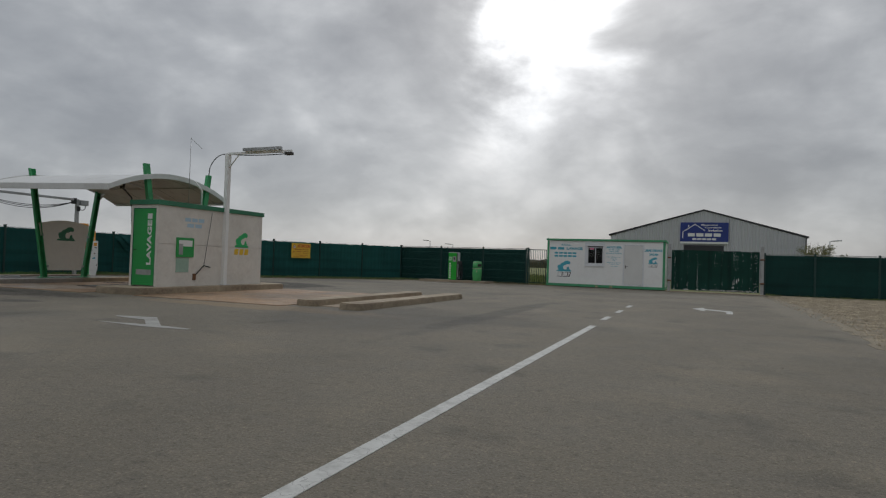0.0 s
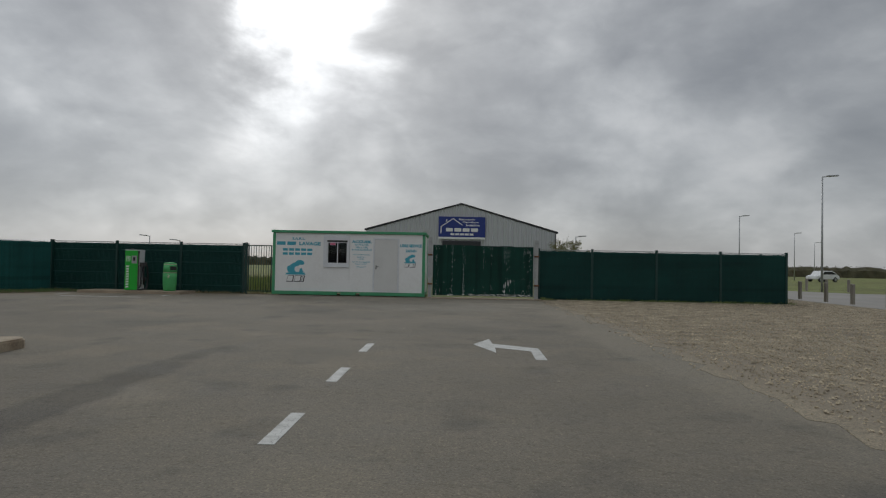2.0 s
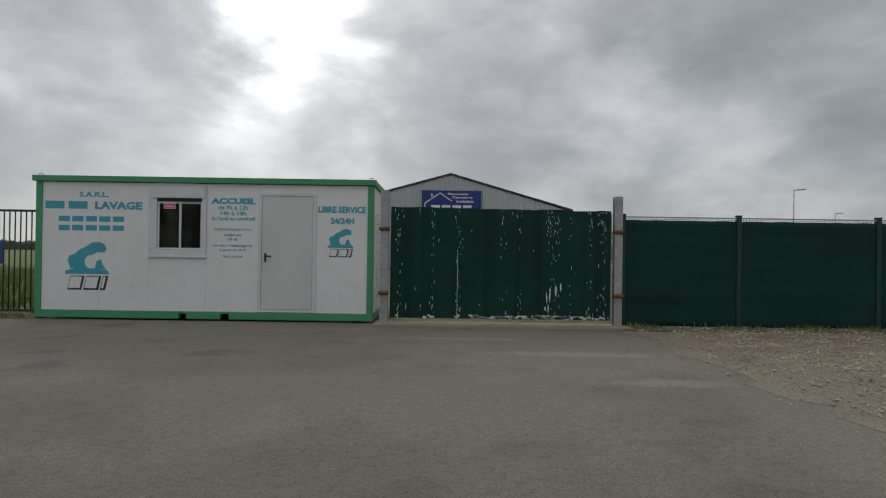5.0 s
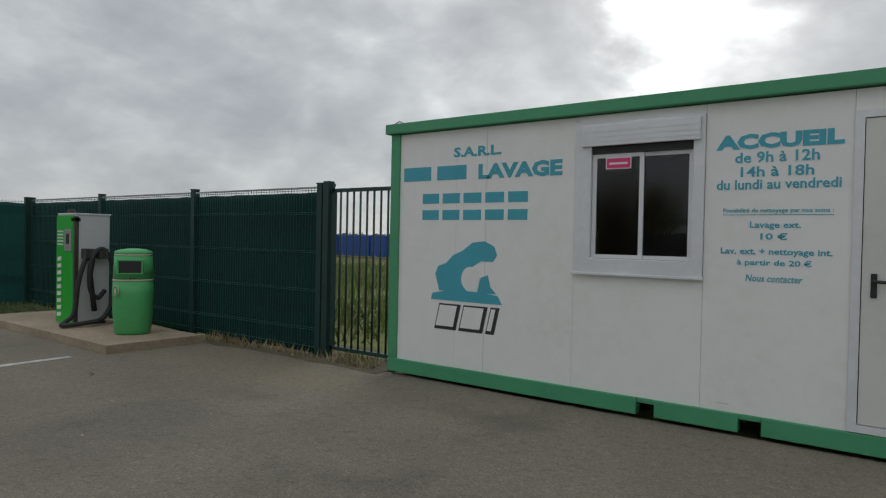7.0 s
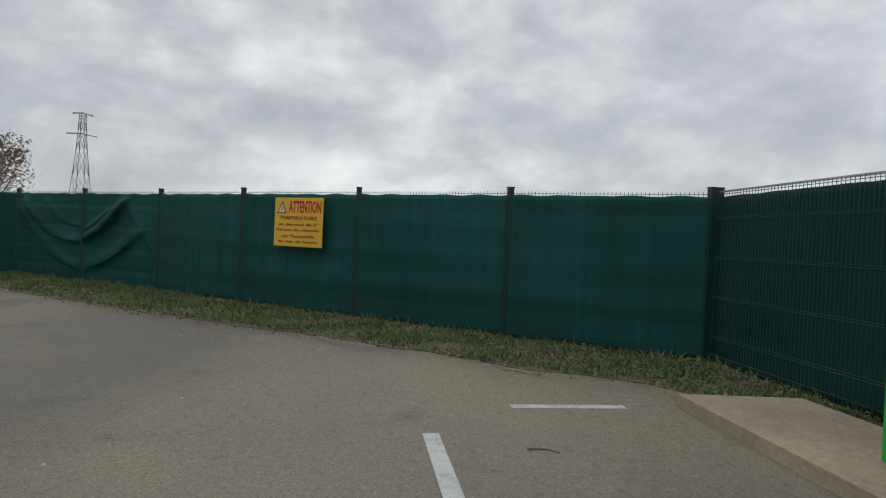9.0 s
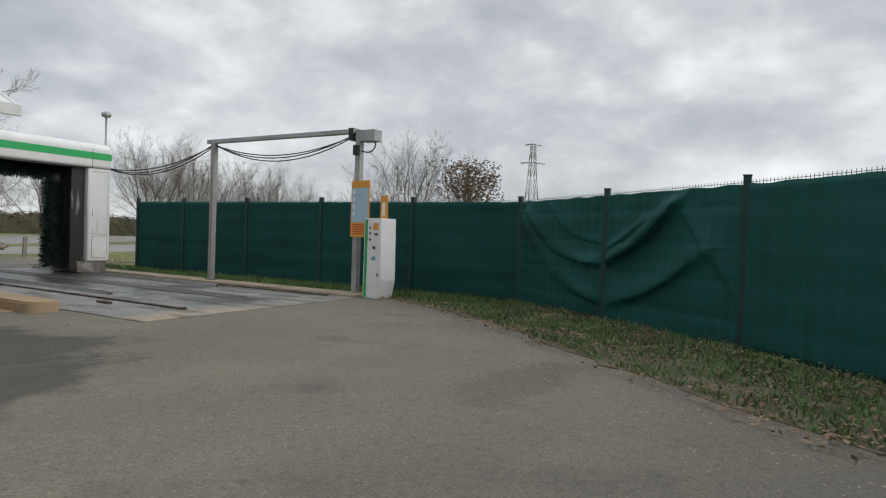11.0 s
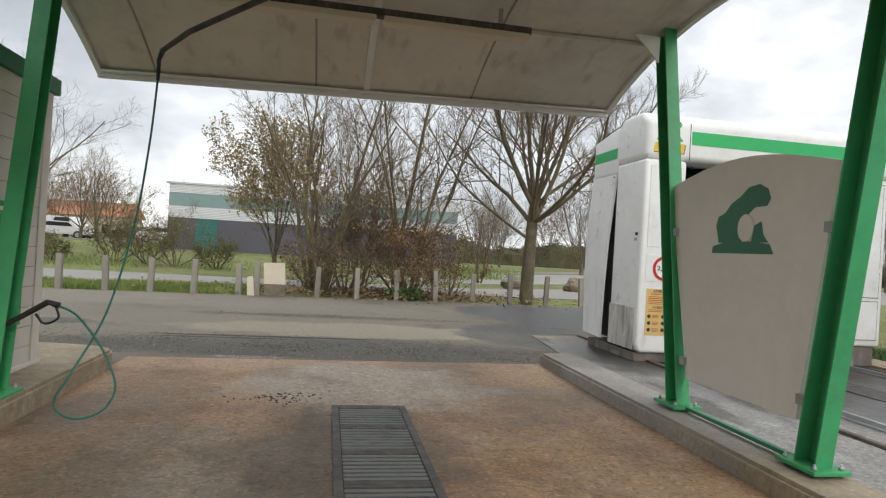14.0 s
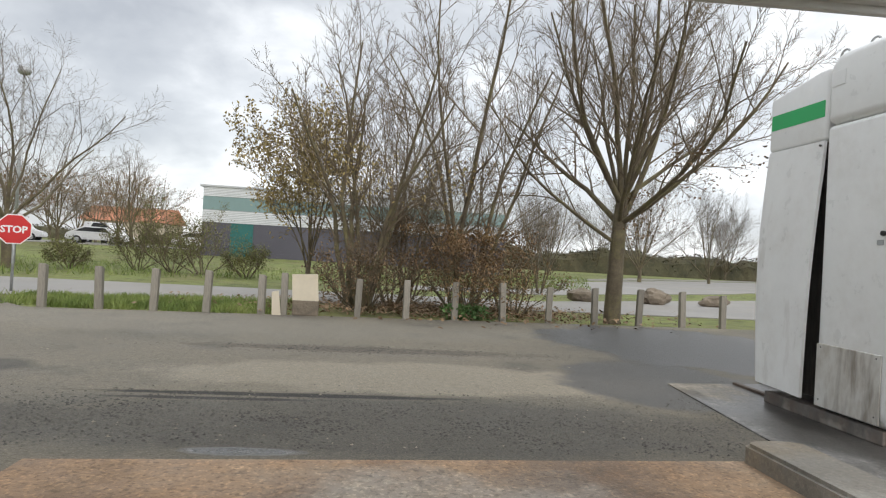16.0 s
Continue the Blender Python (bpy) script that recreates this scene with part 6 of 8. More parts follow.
part("green_stripe", prism(bmesh.new(), rect(-21.43, -18.42, 2.815, 2.985), (0, 9.6805, 0), X, Z, Y, 0.004), portal_green, tb, "green stripe")
crest((-18.12, 9.6805, 2.84), -X, Z, Y, 0.36, portal_green, tb, 0.004, portal_white)
for a in (-18.31, -18.16, -18.01):
    part("letter_shade", prism(bmesh.new(), [(a - 0.012, 2.682), (a + 0.108, 2.682), (a + 0.088, 2.802), (a - 0.032, 2.802)], (0, 9.6805, 0), X, Z, Y, 0.003), logo_dark, tb)
    part("letter_block", prism(bmesh.new(), [(a, 2.69), (a + 0.115, 2.69), (a + 0.095, 2.81), (a - 0.02, 2.81)], (0, 9.6805, 0), X, Z, Y, 0.005), yellow_logo, tb)
for xx in (-18.40, -20.95):
    part("seam", boxes((xx, xx + 0.006, 9.679, 9.6865, 2.61, 3.08)), grime, tb)
part("base", boxes((-18.36, -17.82, 8.2, 9.62, 0.012, 0.125), bevel=0.012), base_mat, po, "rusty stained steel base")
part("base", boxes((-21.4, -20.7, 8.4, 9.58, 0.03, 0.298), bevel=0.012), base_mat, po, "rusty stained steel base")
for z0, z1 in ((1.48, 2.52), (1.04, 1.38)):
    part("leg_panel", boxes((-18.34, -17.88, 9.678, 9.686, z0, z1), bevel=0.005), portal_white, el2)
for z0, z1 in ((1.55, 2.5), (1.05, 1.42)):
    part("leg_panel", boxes((-21.38, -20.94, 9.628, 9.636, z0, z1), bevel=0.005), portal_white, wl)
hs = part("height_sign", prism(bmesh.new(), oval(-18.13, 1.21, 0.155, 0.155, 28), (0, 9.6865, 0), X, Z, Y, 0.004), red, el2, "round red-rimmed height limit sign")
part("sign_face", prism(bmesh.new(), oval(-18.13, 1.21, 0.118, 0.118, 28), (0, 9.6906, 0), X, Z, Y, 0.003), white_paint, hs)
words("lettering", "2,2m", (-18.03, 9.6940, 1.175), -X, Z, Y, 0.205, 0.072, logo_dark, hs, 0.02)
for tri in ([(-18.16, 1.305), (-18.10, 1.305), (-18.13, 1.265)], [(-18.16, 1.115), (-18.10, 1.115), (-18.13, 1.155)]):
    part("arrow_mark", prism(bmesh.new(), tri, (0, 9.6938, 0), X, Z, Y, 0.003), logo_dark, hs)
nl = part("notice_label", prism(bmesh.new(), rect(-18.32, -17.91, 0.36, 0.95), (0, 9.6805, 0), X, Z, Y, 0.005), tan_label, el2, "tan instruction label")
words("lettering", "ATTENTION", (-18.0, 9.6858, 0.905), -X, Z, Y, 0.24, 0.03, logo_dark, nl, 0.02)
words("lettering", "Consignes de sécurité", (-17.97, 9.6858, 0.872), -X, Z, Y, 0.3, 0.026, ink_red, nl, 0.01)
bars("notice_line", [(-18.29, -17.94, 0.845 - i * 0.022, 0.853 - i * 0.022) for i in range(5)], (0, 9.6858, 0), X, Z, Y, ink_red, nl)
words("lettering", "ATTENTION", (-18.0, 9.6858, 0.70), -X, Z, Y, 0.24, 0.03, logo_dark, nl, 0.02)
bars("notice_line", [(-18.29, -17.94, 0.68 - i * 0.02, 0.687 - i * 0.02) for i in range(2)], (0, 9.6858, 0), X, Z, Y, ink_red, nl)
for i in range(6):
    cx2, cz2 = -18.22 + 0.19 * (i % 2), 0.60 - 0.085 * (i // 2)
    part("pictogram", prism(bmesh.new(), oval(cx2 + 0.07, cz2, 0.024, 0.024, 10), (0, 9.6858, 0), X, Z, Y, 0.003), logo_dark, nl)
    bars("notice_line", [(cx2 - 0.06, cx2 + 0.03, cz2 - 0.02 + 0.016 * j2, cz2 - 0.013 + 0.016 * j2) for j2 in range(3)], (0, 9.6858, 0), X, Z, Y, ink_red, nl)
part("lock", prism(bmesh.new(), oval(9.56, 1.64, 0.02, 0.02, 12), (-17.801, 0, 0), Y, Z, X, 0.02), black, el2, "black cylinder lock")
part("lock_plate", boxes((-17.801, -17.795, 9.5, 9.56, 1.55, 1.59)), galv, el2)
for z in (0.22, 0.67):
    for y in (8.97, 9.56):
        part("screw", prism(bmesh.new(), oval(y, z, 0.007, 0.007, 8), (-17.7862, 0, 0), Y, Z, X, 0.003), grime, el2)
for y in (8.1, 8.84):
    part("screw", prism(bmesh.new(), oval(y, 2.44, 0.01, 0.01, 8), (-17.80, 0, 0), Y, Z, X, 0.02), grime, lc)
for yy in (8.82, 9.15):
    part("lifting_ring", tube(bmesh.new(), smooth_path([(-17.96, yy, 3.17), (-17.96, yy + 0.01, 3.27), (-17.96, yy + 0.06, 3.30), (-17.96, yy + 0.11, 3.27), (-17.96, yy + 0.12, 3.17)], 3), 0.01), galv, tb)


def bristles(name, count, maker, seed):
    rnd = random.Random(seed)
    vs, fs = [], []
    for _ in range(count):
        p, q, r = maker(rnd)
        s = (q - p).cross(Vector((rnd.random() - 0.5, rnd.random() - 0.5, rnd.random() - 0.5))).normalized() * r
        b0 = len(vs)
        vs += [p + s, p - s, q - s * 0.4, q + s * 0.4]
        fs.append((b0, b0 + 1, b0 + 2, b0 + 3))
    ob = raw(name, vs, fs, brush_mat, po, "dark green brush bristles")
    tagged(ob, kind="stuff")
    return ob


def side_brush(rnd):
    a, z = rnd.uniform(0, 6.283), rnd.uniform(0.25, 2.3)
    p = Vector((-20.42, 9.05, z))
    rr = rnd.uniform(0.2, 0.34)
    return p, p + Vector((math.cos(a) * rr, math.sin(a) * rr, rnd.uniform(-0.16, 0.02))), 0.012


def top_brush(rnd):
    a, x = rnd.uniform(0, 6.283), rnd.uniform(-20.8, -18.6)
    p = Vector((x, 8.95, 2.62))
    rr = rnd.uniform(0.16, 0.40)
    return p, p + Vector((rnd.uniform(-0.03, 0.03), math.cos(a) * rr, -abs(math.sin(a)) * rr)), 0.012


bristles("side_brush", 5200, side_brush, 5)
bristles("top_brush", 8000, top_brush, 6)
part("brush_core", tube(bmesh.new(), [(-20.42, 9.05, 0.2), (-20.42, 9.05, 2.6)], 0.12, sides=12), grime, po)
part("top_core", tube(bmesh.new(), [(-20.85, 8.95, 2.6), (-18.55, 8.95, 2.6)], 0.09, sides=12), grime, po)

# rails on the slab
for x, y0, y1, nm in ((-18.47, 7.2, 14.6, "guide_rail"), (-18.02, 7.4, 17.15, "floor_rail"), (-20.85, 7.2, 14.4, "guide_rail"), (-21.15, 7.2, 17.1, "floor_rail")):
    r = thing(nm, (x, (y0 + y1) / 2, 0.012), "worn steel rail fixed to the wash slab", "rail", "wash rails")
    if nm == "guide_rail":
        part("rail_bar", boxes((x - 0.04, x + 0.04, y0, y1, 0.012, 0.03), (x - 0.015, x + 0.015, y0, y1, 0.03, 0.07), bevel=0.004), galv, r)
    else:
        part("rail_bar", boxes((x - 0.03, x + 0.03, y0, y1, 0.012, 0.04), bevel=0.006), rail_mat, r, "rusty floor rail")
    part("end_stop", boxes((x - 0.03, x + 0.03, y1, y1 + 0.03, 0.012, 0.05), bevel=0.006), rail_mat, r)
sp = thing("floor_stop", (-17.68, 15.75, 0.012), "short steel stop bolted to the wash slab", "stop")
part("bar", boxes((-17.71, -17.65, 15.6, 15.92, 0.012, 0.05), bevel=0.006), rail_mat, sp)
ch = thing("drain_channel", (-19.75, 12, 0.012), "dark steel channel cover along the wash slab", "drain")
for i in range(10):
    part("cover_plate", boxes((-19.98, -19.52, 7.3 + i * 0.9, 7.3 + i * 0.9 + 0.885, 0.0125, 0.02)), grime, ch)

# gantry with festoon cables
ga = thing("cable_gantry", (-21.8, 15.2, 0.05), "galvanised cable gantry on two posts with sagging black cables", "gantry")
part("post", boxes((-21.78, -21.66, 13.11, 13.21, 0.05, 3.16), bevel=0.006), galv_stained, ga, "rust-stained steel post")
part("foot_plate", boxes((-21.82, -21.62, 13.06, 13.26, 0.05, 0.065), bevel=0.003), rail_mat, ga)
part("post", boxes((-21.86, -21.74, 17.2, 17.32, 0.0, 3.22), bevel=0.006), galv, ga)
part("beam", boxes((-21.83, -21.71, 12.9, 17.19, 3.15, 3.24), bevel=0.01), galv, ga)
part("junction_box", boxes((-21.92, -21.68, 17.35, 17.70, 2.98, 3.2), bevel=0.01), galv, ga, "grey junction box")
part("clamp", boxes((-21.9, -21.7, 17.05, 17.16, 3.02, 3.26), bevel=0.01), black, ga)
for dz, dx in ((0.30, 0.0), (0.36, 0.03), (0.42, -0.03)):
    part("cable", tube(bmesh.new(), sag((-21.77 + dx, 13.1, 3.12), (-21.77 + dx, 17.1, 3.1), dz), 0.013, sides=6), black, ga)
for dz, dx in ((0.25, 0.0), (0.33, 0.04), (0.38, -0.03)):
    part("cable", tube(bmesh.new(), sag((-21.77 + dx, 13.1, 3.12), (-21.47, 9.4, 2.66), dz), 0.013, sides=6), black, ga)
part("cable", tube(bmesh.new(), smooth_path([(-21.8, 17.64, 2.98), (-21.8, 17.62, 2.85), (-21.78, 17.5, 2.78), (-21.74, 17.36, 2.8)]), 0.014, sides=6), black, ga)
part("cable_drum", boxes((-21.74, -21.66, 17.2, 17.32, 2.72, 2.92), bevel=0.015), black, ga)
ib = thing("instruction_board", (-21.55, 17.3, 1.1), "orange and pale blue instruction board tied to the post", "sign")
u = Vector((0.12, 0.993, 0)).normalized()
w3 = Vector((0.993, -0.12, 0)).normalized()
io = Vector((-21.68, 17.21, 0))
part("board", prism(bmesh.new(), rect(0, 0.48, 1.14, 2.22), io, u, Z, w3, 0.02), orange, ib)
part("blue_field", prism(bmesh.new(), rect(0.02, 0.46, 1.42, 2.08), io + w3 * 0.02, u, Z, w3, 0.004), pale_blue, ib)
bars("text_line", [(0.06, 0.40, 1.37 - i * 0.035, 1.385 - i * 0.035) for i in range(6)], io + w3 * 0.02, u, Z, w3, ink_red, ib)
for i in range(4):
    part("pictogram", prism(bmesh.new(), oval(0.08, 2.0 - i * 0.14, 0.035, 0.04, 12), io + w3 * 0.024, u, Z, w3, 0.004), white_paint, ib)
ct = thing("control_post", (-21.5, 17.9, 0), "white control cabinet with a green side stripe and round buttons", "control cabinet")
co2 = Vector((-21.55, 17.63, 0))
cu2 = Vector((0.18, 0.984, 0)).normalized() * 0.76
cw = Vector((0.984, -0.18, 0)).normalized()
bm = prism(bmesh.new(), [(0, 0.0), (0.52, 0.0), (0.62, 0.35), (0.59, 1.5), (0.0, 1.5)], co2 - cw * 0.4, cu2, Z, cw, 0.4)
bmesh.ops.bevel(bm, geom=bm.edges[:], offset=0.012, segments=2, affect="EDGES")
part("body", bm, portal_white, ct)
part("front_panel", prism(bmesh.new(), rect(0.16, 0.55, 0.18, 1.42), co2, cu2, Z, cw, 0.006), portal_white, ct)
part("green_stripe", prism(bmesh.new(), rect(0.045, 0.135, 0.02, 1.48), co2, cu2, Z, cw, 0.006), portal_green, ct)
part("orange_label", prism(bmesh.new(), rect(0.34, 0.52, 1.28, 1.41), co2 + cw * 0.006, cu2, Z, cw, 0.004), orange, ct)
for a, z in ((0.42, 1.2), (0.49, 1.2), (0.24, 1.32), (0.24, 1.22), (0.24, 1.1)):
    part("button", prism(bmesh.new(), oval(a, z, 0.022, 0.022, 12), co2 + cw * 0.006, cu2, Z, cw, 0.015), black, ct)
part("key_switch", prism(bmesh.new(), oval(0.40, 0.95, 0.035, 0.03, 12), co2 + cw * 0.006, cu2, Z, cw, 0.03), rust, ct)
part("lock", prism(bmesh.new(), rect(0.52, 0.55, 0.42, 0.48), co2 + cw * 0.006, cu2, Z, cw, 0.012), black, ct)
part("emblem", prism(bmesh.new(), [(0.28, 0.72), (0.46, 0.72), (0.42, 0.8), (0.36, 0.78), (0.3, 0.76)], co2 + cw * 0.006, cu2, Z, cw, 0.003), teal, ct)
tp = thing("tariff_plate", (-21.5, 18.0, 1.5), "small orange and white tariff plate standing on the cabinet", "sign")
part("plate", prism(bmesh.new(), rect(0.30, 0.55, 1.5, 1.93), co2 - cw * 0.2, cu2, Z, cw, 0.012), orange, tp)
part("white_field", prism(bmesh.new(), rect(0.36, 0.47, 1.56, 1.8), co2 - cw * 0.188, cu2, Z, cw, 0.003), white_paint, tp)

# ---- vacuum, bin, warning sign ----
va = thing("vacuum_station", (-10.14, 31.3, 0.1), "green and white self-service vacuum cabinet with a black hose", "vacuum cleaner")
vx0, vx1, vy0, vy1 = -10.38, -9.86, 31.14, 31.62
part("cabinet", boxes((vx0, vx1, vy0 + 0.03, vy1, 0.14, 1.62), bevel=0.012), vac_white, va)
part("plinth", boxes((vx0 + 0.03, vx1 - 0.03, vy0 + 0.06, vy1 - 0.03, 0.1, 0.14)), black, va)
fr = part("front_panel", boxes((vx0 + 0.004, vx1 - 0.03, vy0, vy0 + 0.029, 0.12, 1.61), bevel=0.006), vac_green, va, "bright green front panel")
part("edge_strip", boxes((vx1 - 0.029, vx1 + 0.004, vy0 + 0.004, vy0 + 0.06, 0.13, 1.6), bevel=0.004), grime, va)
part("coin_unit", boxes((-10.12, -9.92, vy0 - 0.012, vy0 - 0.001, 1.12, 1.42), bevel=0.004), galv, fr)
part("coin_slot", boxes((-10.06, -9.98, vy0 - 0.017, vy0 - 0.013, 1.22, 1.36)), black, fr)
bars("text_line", [(-10.34, -10.16, 1.38 - i * 0.045, 1.4 - i * 0.045) for i in range(5)], (0, vy0 - 0.001, 0), X, Z, -Y, white_paint, fr)
for i in range(9):
    z = 0.2 + i * 0.097
    part("letter_block", prism(bmesh.new(), [(-10.33, z), (-10.22, z + 0.012), (-10.22, z + 0.067), (-10.33, z + 0.055)], (0, vy0 - 0.001, 0), X, Z, -Y, 0.003), white_paint, fr)
part("top_cap", boxes((vx0 - 0.01, vx1 + 0.01, vy0 + 0.02, vy1 + 0.01, 1.62, 1.645), bevel=0.006), vac_white, va)
part("top_knob", boxes((-10.2, -10.12, 31.2, 31.28, 1.645, 1.7), bevel=0.01), grime, va)
part("side_label", boxes((vx1 + 0.001, vx1 + 0.004, 31.1, 31.22, 1.53, 1.58)), black, va)
for y in (31.28, 31.46):
    part("hose_holder", boxes((vx1 + 0.001, vx1 + 0.14, y - 0.05, y + 0.08, 1.02, 1.16), bevel=0.012), grime, va)
part("hose", tube(bmesh.new(), smooth_path([(-9.8, 31.3, 1.05), (-9.76, 31.22, 0.95), (-9.74, 31.14, 0.65), (-9.74, 31.1, 0.3), (-9.78, 31.0, 0.17), (-9.72, 30.95, 0.14), (-9.66, 31.2, 0.155), (-9.68, 31.45, 0.2),
                                          (-9.72, 31.6, 0.45), (-9.74, 31.62, 0.85), (-9.76, 31.52, 1.12), (-9.74, 31.4, 1.14), (-9.73, 31.3, 0.95), (-9.73, 31.3, 0.6), (-9.73, 31.4, 0.48), (-9.74, 31.5, 0.58)]), 0.032, sides=10), rubber, va)
part("nozzle", tube(bmesh.new(), [(-9.74, 31.34, 1.02), (-9.74, 31.3, 0.8), (-9.74, 31.36, 0.3)], 0.028, 0.036, 10), rubber, va)

bn = thing("litter_bin", (-8.74, 31.36, 0.1), "green barrel-shaped plastic litter bin with a hooded slot", "bin")
bx, by = -8.74, 31.36
BIN_TURN = 52


def barrel(prof, sx=0.235, sy=0.235, z0=0.1, n=28):
    bm = bmesh.new()
    rings = []
    for k2, z in prof:
        rings.append([bm.verts.new((bx + sx * k2 * math.copysign(abs(math.cos(a)) ** 0.75, math.cos(a)), by + sy * k2 * math.copysign(abs(math.sin(a)) ** 0.75, math.sin(a)), z0 + z)) for a in [2 * math.pi * i / n for i in range(n)]])
    for a, b in zip(rings, rings[1:]):
        for i in range(n):
            bm.faces.new((a[i], a[(i + 1) % n], b[(i + 1) % n], b[i])).smooth = True
    bm.faces.new(rings[0][::-1])
    bm.faces.new(rings[-1])
    return bm


def turned(bm, deg=BIN_TURN):
    """Turns a mesh about the bin's axis."""
    bmesh.ops.rotate(bm, verts=bm.verts, cent=(bx, by, 0), matrix=Matrix.Rotation(radians(deg), 3, "Z"))
    return bm


part("barrel", turned(barrel([(0.84, 0.0), (0.9, 0.03), (0.985, 0.3), (1.0, 0.5), (0.985, 0.68)])), bin_green, bn)
part("rim", turned(barrel([(0.985, 0.68), (1.005, 0.684), (1.005, 0.694), (0.985, 0.70)])), cream, bn)
hood_bm = turned(barrel([(0.985, 0.702), (0.96, 0.85), (0.925, 1.0)]))
hd = part("hood", hood_bm, bin_green, bn)
part("cap_line", turned(barrel([(0.92, 1.0), (0.935, 1.004), (0.935, 1.014), (0.92, 1.018)])), cream, hd)
part("cap", turned(barrel([(0.925, 1.02), (0.93, 1.03), (0.9, 1.055), (0.6, 1.08), (0.2, 1.09)])), bin_green, bn)
part("slot_surround", turned(boxes((bx - 0.15, bx + 0.15, by - 0.250, by - 0.18, 0.87, 0.885), (bx - 0.15, bx + 0.15, by - 0.246, by - 0.18, 1.035, 1.05), (bx - 0.15, bx - 0.13, by - 0.248, by - 0.18, 0.885, 1.035), (bx + 0.13, bx + 0.15, by - 0.248, by - 0.18, 0.885, 1.035))), bin_green, hd)
part("slot", turned(boxes((bx - 0.13, bx + 0.13, by - 0.2415, by - 0.18, 0.885, 1.035))), black, hd, "dark slot")
part("catch", turned(boxes((bx + 0.0, bx + 0.02, by - 0.238, by - 0.2, 0.81, 0.825), (bx + 0.04, bx + 0.06, by - 0.238, by - 0.2, 0.81, 0.825))), black, hd)
part("badge", turned(prism(bmesh.new(), oval(0, 0.66, 0.055, 0.07, 18), (bx, by - 0.258, 0), X, Z, -Y, 0.006), BIN_TURN - 40), cream, bn, "round pale badge")
part("badge_face", turned(prism(bmesh.new(), oval(0, 0.66, 0.046, 0.06, 18), (bx, by - 0.2645, 0), X, Z, -Y, 0.003), BIN_TURN - 40), bin_green, bn)
part("badge_mark", turned(prism(bmesh.new(), oval(0, 0.655, 0.016, 0.04, 12), (bx, by - 0.268, 0), X, Z, -Y, 0.002), BIN_TURN - 40), cream, bn)

at = thing("warning_sign", (-17.4, 27.2, 1.4), "yellow warning sign with red lettering fixed to the fence", "sign")
su = Vector((0.617, 0.787, 0)).normalized()
sw = Vector((0.787, -0.617, 0)).normalized()
base = Vector((-17.79, 26.77, 1.045)) + sw * 0.05
part("plate", prism(bmesh.new(), rect(0, 1.04, 0, 0.79), base, su, Z, sw, 0.008), yellow, at)
tri = prism(bmesh.new(), [(0.05, 0.53), (0.27, 0.53), (0.16, 0.74)], base + sw * 0.008, su, Z, sw, 0.003)
part("triangle", tri, ink_red, at)
part("triangle_face", prism(bmesh.new(), [(0.09, 0.555), (0.23, 0.555), (0.16, 0.69)], base + sw * 0.011, su, Z, sw, 0.002), white_paint, at)
part("triangle_mark", prism(bmesh.new(), rect(0.152, 0.168, 0.575, 0.65), base + sw * 0.013, su, Z, sw, 0.002), logo_dark, at)
b2 = base + sw * 0.008
for tx, a, b, z0, z1 in (("ATTENTION", 0.31, 1.0, 0.54, 0.74), ("TEMPERATURE", 0.11, 0.92, 0.43, 0.49), ("en dessous de 5°", 0.09, 0.95, 0.33, 0.385), ("Risque de glissade", 0.05, 0.98, 0.235, 0.29), ("sur l'ensemble", 0.17, 0.88, 0.14, 0.195), ("du site de lavage", 0.09, 0.94, 0.045, 0.1)):
    words("lettering", tx, b2 + su * a + Z * z0, su, Z, sw, b - a, z1 - z0, red if z1 > 0.7 else ink_red, at, 0.03)


# ---- bollards, boards, boulders ----
first = None
rnd = random.Random(11)
for i in range(19):
    x = (-8.32, -9.22, -10.11, -11.0, -11.96, -12.36, -12.79, -13.72, -14.66, -15.63, -16.62, -17.6, -18.62, -19.63, -20.66, -21.65, -22.6, -23.6, -7.4)[i]
    y = 2.45 - (x + 8.3) * -0.095
    if first is None:
        first = thing("bollard", (x, y, 0), "weathered square timber bollard beside the asphalt", "bollard", "bollards along the road")
        bm = box(bmesh.new(), x - 0.06, x + 0.06, y - 0.06, y + 0.06, -0.05, 0.72)
        for v in bm.verts:
            if v.co.z > 0.5 and v.co.y > y:
                v.co.z += 0.03
        bmesh.ops.bevel(bm, geom=bm.edges[:], offset=0.008, segments=1, affect="EDGES")
        part("timber", bm, wood_post, first)
    else:
        copy_thing(first, pose(x, y, rnd.uniform(-0.03, 0.03), rnd.uniform(-2, 2), rnd.uniform(-2, 2), rnd.uniform(-9, 9)))
for x, y in ((17.72, 35.9), (17.5, 33.6), (17.5, 31.9), (17.4, 29.8), (17.1, 27.6), (24.4, 49.7), (25.0, 48.2), (25.8, 47.4), (26.8, 46.8)):
    o = copy_thing(first, pose(x, y, 0.12, 0, 0, 20))
bd = thing("leaning_board", (-12.75, 2.15, 0), "cream panel leaning between the bollards", "board")
part("panel", prism(bmesh.new(), [(-0.25, 0.28), (0.23, 0.28), (0.26, 0.76), (-0.21, 0.78)], (-12.75, 2.12, 0), X, Z, Y, 0.04), cream, bd)
part("block", boxes((-13.0, -12.52, 2.02, 2.16, 0, 0.28), bevel=0.02), boulder_mat, bd, "grey stained block")
bd = thing("leaning_board", (-12.25, 2.2, 0), "narrow cream offcut leaning between the bollards", "board")
part("panel", prism(bmesh.new(), [(-0.08, 0.0), (0.08, 0.0), (0.1, 0.42), (-0.02, 0.45)], (-12.25, 2.2, 0), X, Z, Y, 0.03), cream, bd)


